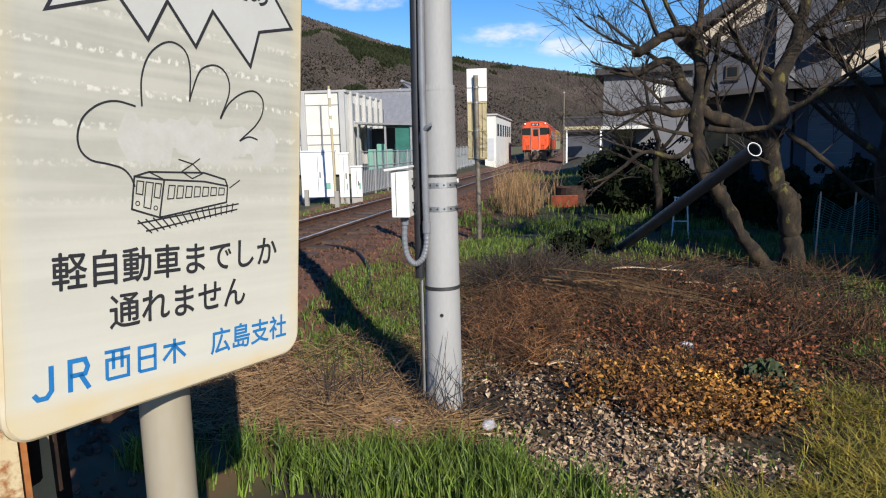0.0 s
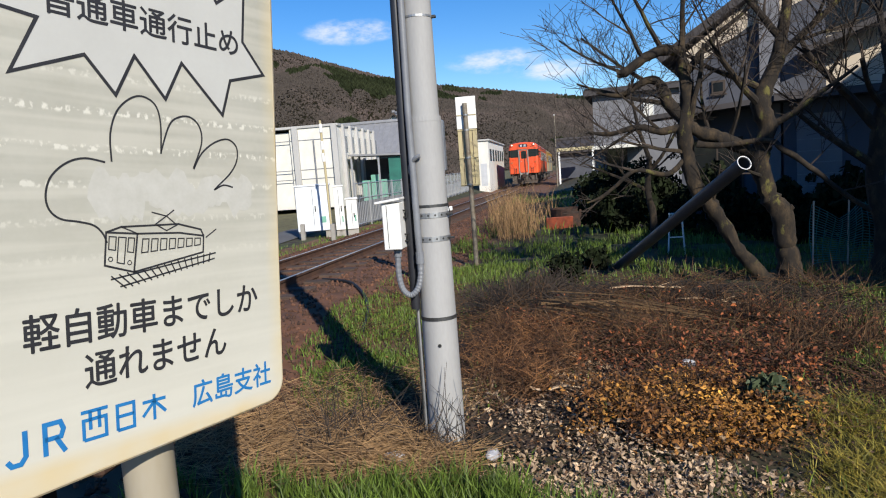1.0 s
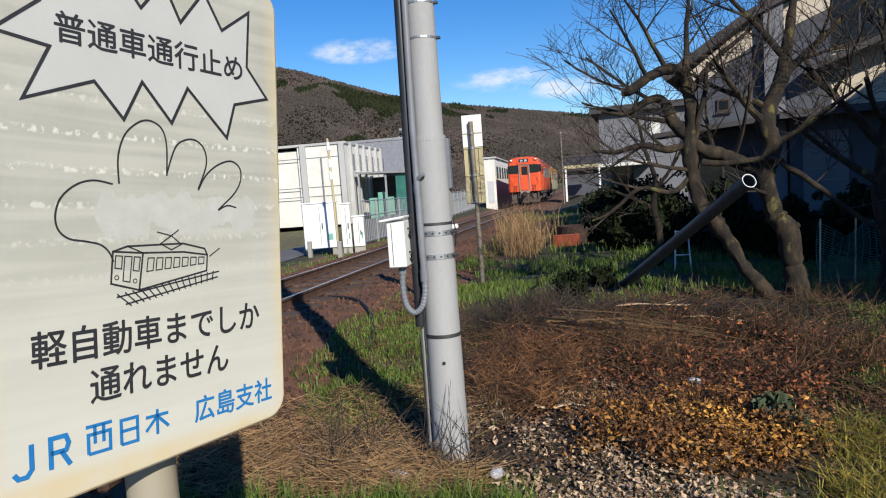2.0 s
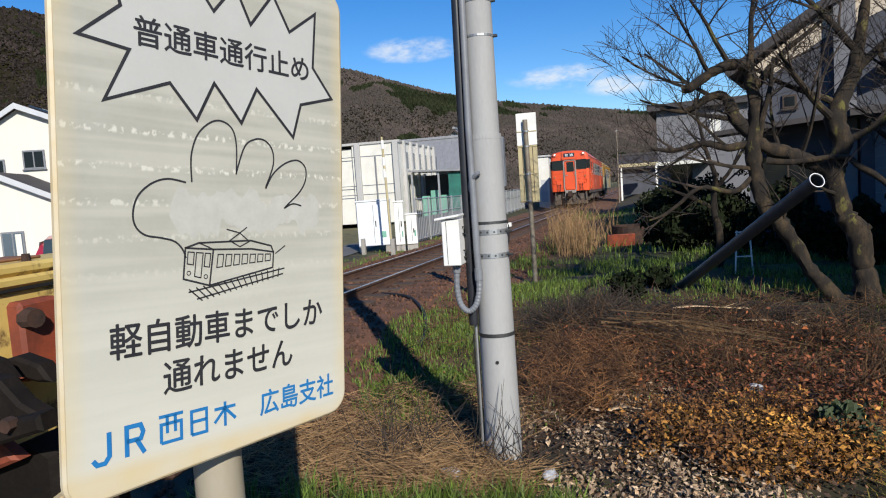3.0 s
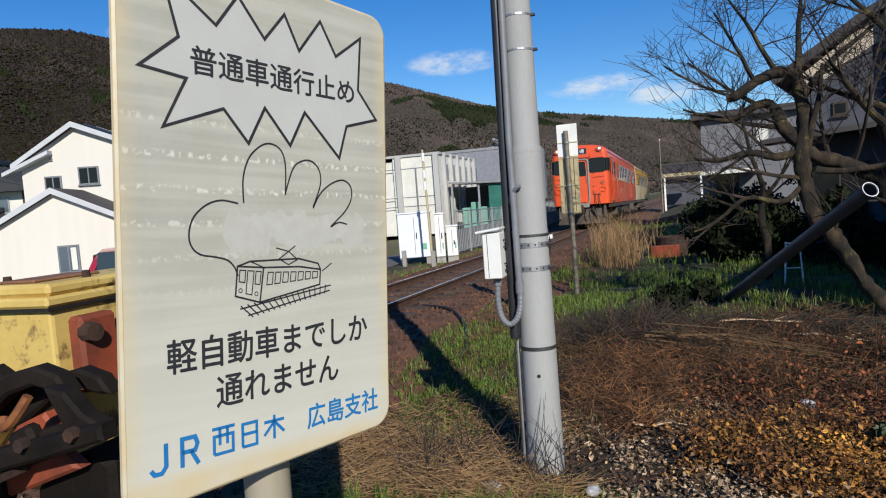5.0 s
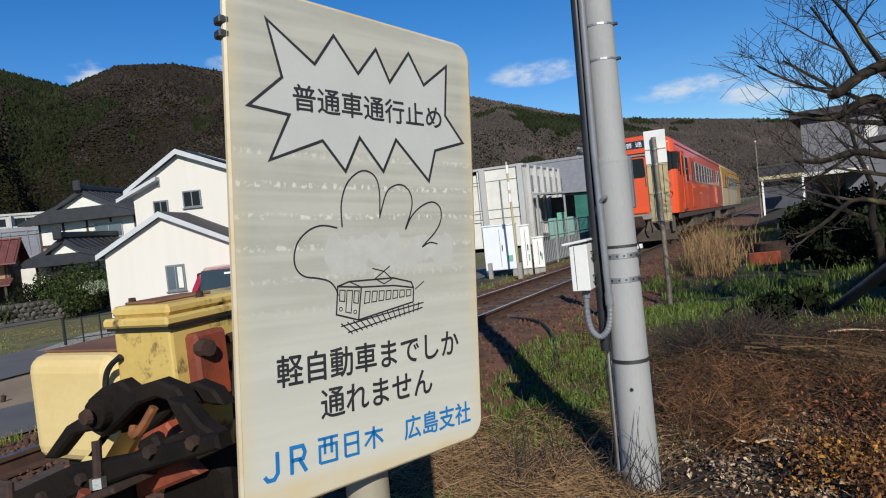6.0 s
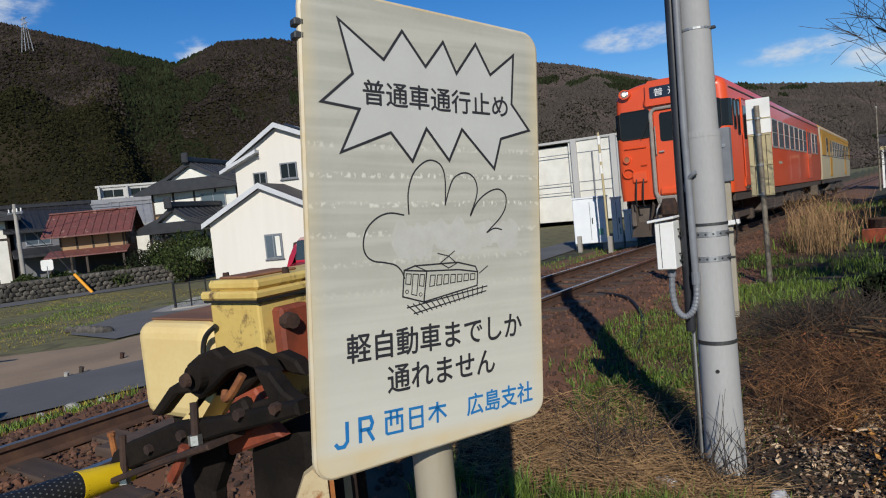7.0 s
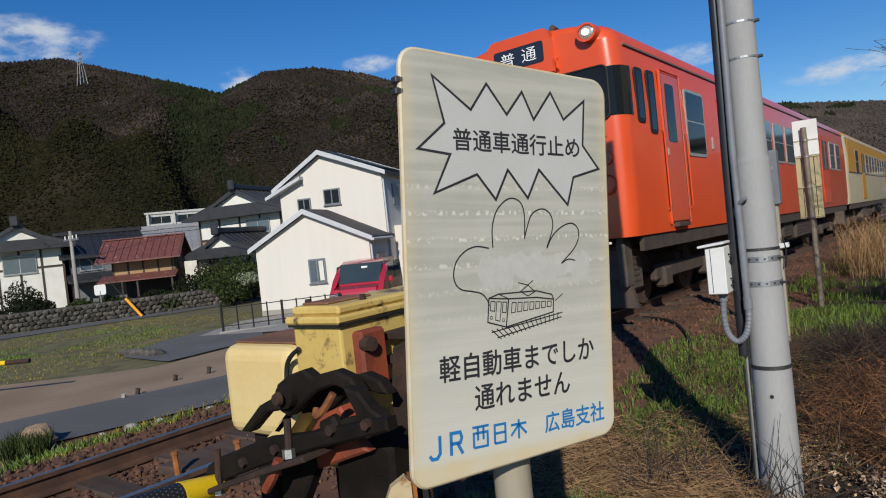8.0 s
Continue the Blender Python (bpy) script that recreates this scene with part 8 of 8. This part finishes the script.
blades(mixed(tufts(blob(-0.75, 3.05, 0.60, 0.32), 46, 0.045, 101), tufts(blob(-0.65, 3.1, 0.7, 0.30), 60, 0.03, 102), tufts(blob(-0.7, 3.0, 0.55, 0.25), 40, 0.03, 127), tufts(blob(-1.7, 3.05, 0.6, 0.3), 40, 0.03, 103), tufts(blob(-0.1, 2.85, 0.4, 0.25), 30, 0.035, 104)), 5600, 0.06, 0.23, 0.0042, M["grass"], "lush_grass", "lush green grass at the foot of the pole", 1, 0.5)
blades(mixed(blob(-1.85, 6.4, 0.65, 1.5), blob(-2.0, 7.6, 0.7, 1.2), blob(-1.2, 10.9, 0.7, 0.9), blob(-1.6, 5.2, 0.5, 0.8)), 8500, 0.03, 0.12, 0.0055, M["grass"], "short_grass", "short green grass beside the ballast", 2)
blades(spots(-2.2, 5.5, 9.3, 15.5, 0.9, -0.05, 3), 9000, 0.06, 0.20, 0.007, M["grass"], "orchard_grass", "rough green grass under the fruit trees", 3)
blades(mixed(tufts(blob(3.2, 7.3, 0.9, 1.2), 120, 0.05, 108), tufts(blob(2.5, 5.3, 0.3, 0.4), 20, 0.05, 109)), 5000, 0.06, 0.16, 0.006, M["grass"], "weedy_grass", "green weeds beside the leaf heap", 4)
blades(mixed(tufts(blob(1.95, 4.05, 0.45, 0.45), 26, 0.07, 105), tufts(blob(1.65, 3.5, 0.45, 0.35), 22, 0.06, 106), tufts(blob(1.2, 2.95, 0.6, 0.25), 22, 0.04, 107)), 6500, 0.05, 0.16, 0.0032, M["yellowgrass"], "yellow_grass", "yellowing long grass beside the leaf heap", 5, 2.0)
blades(spots(-2.6, 3.5, 3.2, 14, 1.4, 0.15, 9), 3800, 0.04, 0.14, 0.005, M["grass"], "sparse_grass", "sparse green grass among dead stalks", 6)
blades(mixed(blob(-1.35, 18.4, 0.55, 1.5), blob(-1.0, 16.6, 0.5, 0.9), blob(-0.9, 19.5, 0.9, 1.6)), 900, 0.35, 1.45, 0.006, M["reed"], "dry_reeds", "tall dry reeds beside the line", 7, 0.5)
blades(spots(-2.2, 6, 15, 40, 0.5, -0.1, 12), 5000, 0.08, 0.30, 0.014, M["grass"], "far_grass", "rough grass along the line", 8, 0.6)
blades(mixed(spots(-7.1, -6.3, 0.5, 5, 0.6, -0.1, 15), spots(-7.6, -6.3, 8, 30, 0.6, -0.1, 15), spots(-24, -17, 3, 8, 0.6, 0.1, 16)), 4200, 0.03, 0.13, 0.009, M["grass"], "verge_grass", "grass on the verge across the track", 9)
blades(spots(-34, -14.5, 2, 16, 0.25, -0.1, 18), 14000, 0.02, 0.06, 0.009, M["yellowgrass"], "field_grass", "stubbly green and tan field grass", 10)


def litter(count, region, size, mat, name, label, seed, lift=0.05):
    """Curled dead leaves lying at all angles."""
    rng = random.Random(seed)
    V, F = [], []
    n = 0
    while n < count:
        p = region(rng)
        if p is None:
            continue
        x, y = p
        c = Vector((x, y, land(x, y) + rng.random() ** 2 * lift))
        q = Euler((rng.gauss(0, 0.55), rng.gauss(0, 0.55), rng.random() * 6.283)).to_matrix()
        s = size * rng.uniform(0.5, 1.4)
        k = rng.uniform(-0.5, 0.7)
        o = len(V)
        V += [tuple(c + q @ Vector(v)) for v in ((-s, 0, 0), (0, -s * 0.55, k * s * 0.4), (s, 0, 0.1 * s), (0, s * 0.55, k * s * 0.4))]
        F += [(o, o + 1, o + 2), (o, o + 2, o + 3)]
        n += 1
    tagged(new(name, cloud_mesh(name, V, F, mat)), label, "leaves", kind="stuff")


litter(17000, mixed(blob(0.8, 4.6, 1.5, 1.7), blob(0.3, 6.0, 2.2, 2.4), spots(-2.4, 4.5, 2.6, 12, 0.8, -0.2, 5)), 0.016, M["brownleaf"], "dead_leaf_litter", "brown dead leaves on the ground", 21, 0.10)
litter(12000, mixed(tufts(blob(0.1, 3.5, 0.5, 0.6), 40, 0.10, 125), tufts(blob(0.55, 3.35, 0.6, 0.3), 24, 0.08, 126), tufts(blob(-0.2, 4.9, 0.6, 0.8), 30, 0.06, 124)), 0.017, M["paleleaf"], "pale_leaf_litter", "bleached pale leaves on the ground", 22, 0.06)
litter(13000, mixed(blob(0.75, 4.35, 0.62, 0.62), tufts(blob(0.8, 4.4, 0.75, 0.7), 40, 0.09, 111)), 0.017, M["litter"], "leaf_heap", "heap of russet dead leaves", 23, 0.22)
litter(2600, spots(-5.2, -2.9, 1.2, 6.0, 0.9, -0.1, 8), 0.020, M["brownleaf"], "track_litter", "dead leaves caught in the ballast", 25, 0.03)
litter(320, mixed(blob(0.1, 3.5, 0.5, 0.45), blob(-0.45, 4.8, 0.4, 0.6), blob(0.6, 4.4, 0.8, 0.6)), 0.030, M["paleleaf"], "broad_pale_leaves", "broad curled pale leaves", 24, 0.09)


def stalks(count, region, l0, l1, r, mat, name, label, seed, tilt=0.25, heading=None, lift=0.12):
    rng = random.Random(seed)
    V, F = [], []
    n = 0
    while n < count:
        p = region(rng)
        if p is None:
            continue
        x, y = p
        a = rng.random() * 6.283 if heading is None else heading + rng.gauss(0, 0.22)
        ln = rng.uniform(l0, l1)
        e = rng.gauss(0, tilt)
        d = Vector((math.cos(a) * math.cos(e), math.sin(a) * math.cos(e), abs(math.sin(e))))
        s = Vector((-math.sin(a), math.cos(a), 0))
        u = d.cross(s)
        c = Vector((x, y, land(x, y) + rng.random() ** 2 * lift))
        m_ = c + d * ln * 0.5 + Vector((rng.uniform(-1, 1), rng.uniform(-1, 1), rng.uniform(-0.3, 1))) * ln * 0.06
        o = len(V)
        for base, rr in ((c, r), (m_, r * 0.8), (c + d * ln, r * 0.35)):
            V += [tuple(base + s * rr), tuple(base - s * rr * 0.5 + u * rr * 0.87), tuple(base - s * rr * 0.5 - u * rr * 0.87)]
        for g in (0, 3):
            for k in range(3):
                F.append((o + g + k, o + g + (k + 1) % 3, o + g + 3 + (k + 1) % 3, o + g + 3 + k))
        n += 1
    tagged(new(name, cloud_mesh(name, V, F, mat)), label, "stalks", kind="stuff")


stalks(6500, mixed(tufts(spots(-2.2, 3.4, 3.6, 9.5, 0.9, -0.25, 30), 260, 0.10, 112), tufts(blob(0.2, 7.0, 1.6, 1.6), 90, 0.10, 113)), 0.10, 0.45, 0.0030, M["stalk"], "dry_stalks", "tangled dry brown stalks", 31)
stalks(170, blob(-0.1, 7.25, 0.45, 0.4), 1.0, 1.9, 0.0085, M["reed"], "cut_cane", "bundle of cut dry canes lying on the ground", 32, 0.02, -0.95, 0.26)
stalks(5200, mixed(blob(-1.45, 4.3, 0.8, 0.9), blob(-1.8, 3.8, 0.8, 0.5), blob(-1.0, 3.6, 0.5, 0.3)), 0.08, 0.34, 0.0024, M["reed"], "dry_straw", "tawny dry straw beside the pole", 33)
stalks(260, mixed(blob(-0.70, 3.80, 0.22, 0.18), blob(-1.4, 3.9, 0.3, 0.3), blob(-0.9, 8.0, 0.5, 0.5)), 0.25, 0.55, 0.003, M["twig"], "upright_weeds", "leafless brown weed stems", 34, 1.1)
stalks(3600, mixed(tufts(spots(-0.8, 3.8, 3.8, 9.0, 1.1, -0.05, 50), 110, 0.07, 114), tufts(blob(1.6, 6.4, 1.3, 1.2), 50, 0.07, 115)), 0.10, 0.42, 0.0032, M["stalk"], "standing_brush", "tangled standing brown brush", 36, 0.75, None, 0.16)
stalks(6500, mixed(tufts(blob(-0.15, 6.0, 0.7, 0.7), 34, 0.10, 116), tufts(blob(0.25, 6.2, 0.7, 0.5), 26, 0.09, 117), tufts(blob(-0.35, 5.2, 0.4, 0.5), 16, 0.08, 118)), 0.05, 0.20, 0.0023, M["drybrush"], "fine_brush", "fluffy heap of fine reddish dry stems", 38, 0.5, None, 0.24)
stalks(2600, mixed(tufts(blob(0.9, 8.0, 1.9, 0.8), 60, 0.14, 119), tufts(blob(-0.3, 7.7, 0.7, 0.7), 20, 0.12, 120), tufts(blob(2.3, 7.3, 0.8, 0.9), 24, 0.12, 121)), 0.12, 0.5, 0.0045, M["darkbrush"], "dark_bramble", "dark tangled bramble stems", 39, 0.30, None, 0.12)
for k, (x, y, ln, rz) in enumerate(((1.05, 8.2, 0.9, 8), (1.6, 7.4, 0.7, -14), (0.1, 4.75, 0.4, 12), (0.45, 3.95, 0.35, -30))):
    br = thing("fallen_branch", pose(x, y, land(x, y) + 0.14 - 0.03 * k, 0, 3, rz), "bleached grey fallen branch on the brush", "branch", "fallen branches")
    part("stem", tube(smooth_line([(-ln / 2, 0, 0), (-ln / 5, 0.02, 0.02), (ln / 5, -0.015, 0.01), (ln / 2, 0.01, 0.0)], 3), [0.012 + 0.004 * math.sin(q) for q in range(10)], 7), M["paleleaf"], br, "", True)
    part("side_twig", tube([(ln / 8, 0, 0.01), (ln / 3, 0.09, 0.05)], [0.006, 0.003], 5), M["paleleaf"], br)
litter(6500, mixed(blob(1.9, 5.6, 1.0, 1.1), blob(0.9, 6.6, 1.5, 1.2), blob(1.0, 5.2, 0.9, 0.6)), 0.018, M["russet"], "caught_leaves", "russet leaves caught in the brush", 37, 0.28)
stalks(1100, tufts(blob(-0.3, 8.4, 0.8, 1.0), 22, 0.12, 123), 0.12, 0.4, 0.004, M["twig"], "dark_brush", "dark tangled brush", 35, 0.6, None, 0.18)
for k, (x, y, s_) in enumerate(((1.33, 4.40, 0.19), (0.14, 9.4, 0.30), (0.6, 10.4, 0.24))):
    shrub(x, y, (s_, s_, s_ * 0.8), M["weed" if k == 0 else "hedge"], 700, 0.026 + 0.010 * k, 90 + k, "low dusty-green weed among dead leaves" if k == 0 else "low dark bramble in the grass")
for k, (x, y, rz) in enumerate(((0.99, 5.38, 20), (-0.42, 3.75, 70), (-0.98, 3.62, 10))):
    sc = thing("plastic_scrap", pose(x, y, land(x, y) + 0.05, 20, 10, rz), "crumpled pale plastic scrap on the ground", "litter", "plastic scraps")
    bm = bmesh.new()
    bmesh.ops.create_icosphere(bm, subdivisions=2, radius=0.05)
    for v in bm.verts:
        v.co = Vector((v.co.x * 1.3, v.co.y * 0.8, v.co.z * 0.6)) * (1 + 0.5 * noise.noise(v.co * 40))
    part("scrap", bm, M["plasticbag"], sc)


# ---- small things beside the lane and the track ----
def rock(x, y, size, seed, mat, label):
    r = thing("field_stone", pose(x, y, land(x, y)), label, "stone", "loose stones by the lane")
    bm = bmesh.new()
    bmesh.ops.create_icosphere(bm, subdivisions=2, radius=1)
    for v in bm.verts:
        k = 1 + 0.35 * noise.noise(v.co * 1.3 + Vector((seed, 0, 0))) + 0.12 * noise.noise(v.co * 4 + Vector((0, seed, 0)))
        v.co = Vector((v.co.x * size[0] * k, v.co.y * size[1] * k, v.co.z * size[2] * k + size[2] * 0.4))
    part("stone", bm, mat, r)


rock(-7.72, 2.75, (0.26, 0.16, 0.17), 3, M["sand"], "large pale stone in a grass tuft")
for k, (x, y, s_) in enumerate(((-7.10, 3.45, 0.09), (-6.95, 3.7, 0.07), (-7.25, 3.2, 0.05), (-6.6, 5.1, 0.08), (-6.9, 3.05, 0.05), (-6.75, 4.2, 0.06))):
    rock(x, y, (s_, s_ * 0.8, s_ * 0.6), 10 + k, M["kerb"], "small pale stone on the verge")
for k in range(9):
    rock(-15.5 + 0.215 * k, 7.78 + 0.055 * (k % 3) - 0.028 * k, (0.15, 0.12, 0.11), 30 + k, M["stonewall"], "pale kerb stone edging the drive")
blades(mixed(blob(-7.65, 2.62, 0.32, 0.22), blob(-7.4, 2.5, 0.3, 0.2)), 900, 0.10, 0.26, 0.006, M["bush"], "stone_tuft", "dark green tuft round the stone", 61)
blades(spots(-7.3, -6.2, 2.2, 6.5, 1.2, -0.2, 44), 1500, 0.03, 0.08, 0.006, M["yellowgrass"], "lane_verge", "short verge grass beside the lane", 62)
for k, (x, y, h, mt) in enumerate(((-9.23, 4.47, 0.07, "kerb"), (-9.21, 4.66, 0.10, "timber"), (-9.57, 5.47, 0.10, "rust"), (-9.40, 5.95, 0.12, "timber"), (-9.35, 6.4, 0.06, "kerb"))):
    st = thing("lane_stake", pose(x, y, land(x, y), 0, 14, 20), "short weathered stake at the lane's edge", "stake", "stakes along the lane")
    part("stake", box(-0.028, 0.028, -0.022, 0.022, -0.05, h, 0.008), M[mt], st)
    part("stake_cap", box(-0.032, 0.032, -0.026, 0.026, h, h + 0.012, 0.004), M[mt], st)
slab_t = thing("crossing_slab", pose(-4.55, 2.75, -0.02, 0, 0, 4), "worn brown slab between the rails", "slab")
part("slab", box(-0.20, 0.20, -0.34, 0.34, -0.06, 0.02, 0.012), M["sleeper"], slab_t)
for x, y in ((-4.35, 2.35), (-4.1, 2.7)):
    rs = thing("rusty_stake", pose(x, y, -0.1), "short rusty iron stake by the rail", "stake", "rusty stakes")
    part("stake", rod((0, 0, 0), (-0.03, 0, 0.24), 0.024, 0.022, 8), M["oxide"], rs)
    part("stake_head", rod((-0.03, 0, 0.24), (-0.03, 0, 0.265), 0.030, 0.028, 8), M["oxide"], rs)
# black tube laid as a dark line down the ballast bank
cable = thing("ground_cable", None, "slack black line lying down the ballast bank", "cable")
pts = [(-3.55, 9.6), (-3.0, 9.2), (-2.55, 8.4), (-2.25, 7.5), (-2.1, 6.8)]
part("cable", tube(smooth_line([(x, y, land(x, y) + 0.03) for x, y in pts], 5), 0.022, 7), M["rubber"], cable)
part("cable_end", rod((-2.1, 6.8, land(-2.1, 6.8) + 0.03), (-2.08, 6.7, land(-2.08, 6.7)), 0.026, 0.026, 8), M["rubber"], cable)

stay = thing("stay_plate", pose(-0.85, 0.862, 0, 0, 0, 45), "rust-eaten cream steel stay plate beside the sign post", "plate")
part("plate", prism([(-0.115, -0.34), (0.0, -0.34), (0.0, 0.985), (-0.012, 1.0), (-0.045, 0.98), (-0.115, 0.82)], -0.012, 0.012), M["staypaint"], stay)
part("edge_flange", prism([(-0.004, -0.34), (0.012, -0.34), (0.012, 0.985), (-0.004, 0.985)], 0.0, 0.06), M["oxide"], stay, "rusted folded edge")
for z in (0.60, 0.78):
    part("bolt", rod((-0.06, -0.013, z), (-0.06, -0.030, z), 0.014, 0.012, 6), M["oxide"], stay)
blades(mixed(spots(-30, -16, 7, 13, 0.35, 0.0, 71), spots(-26, -16, 4, 8, 0.5, 0.1, 72)), 7000, 0.03, 0.09, 0.012, M["grass"], "field_tufts", "green tufts in the stubble field", 73)


# ---- what moves: the train along the track ----
TRAIN_Y = [(0.0, 71.5), (2.5, 54.3), (3.5, 46.2), (5.5, 29.8), (6.5, 21.4), (7.0, 17.1), (7.5, 12.7), (8.0, 8.2)]


def front_at(t):
    ts, ys = zip(*TRAIN_Y)
    return float(np.interp(t, ts, ys))


def motions():
    rows_1, rows_2 = [], []
    for t, y in TRAIN_Y:
        rows_1.append((t, pose(track_x(y), y, RAIL_Z + drop(y), -math.degrees(GRADE), 0, TRACK_TURN)))
        rows_2.append((t, pose(track_x(y + 21.3), y + 21.3, RAIL_Z + drop(y + 21.3), -math.degrees(GRADE), 0, TRACK_TURN)))
    walk(CAR_1, rows_1)
    walk(CAR_2, rows_2)
    for ws, y0 in SETS_1 + SETS_2:
        rows = []
        for k in range(0, 241):
            t = k / 30
            turn = math.degrees((TRAIN_Y[0][1] - front_at(t)) / 0.43)
            rows.append((t, pose(0, y0, 0.43, turn, 0, 0)))
        walk(ws, rows)


motions()
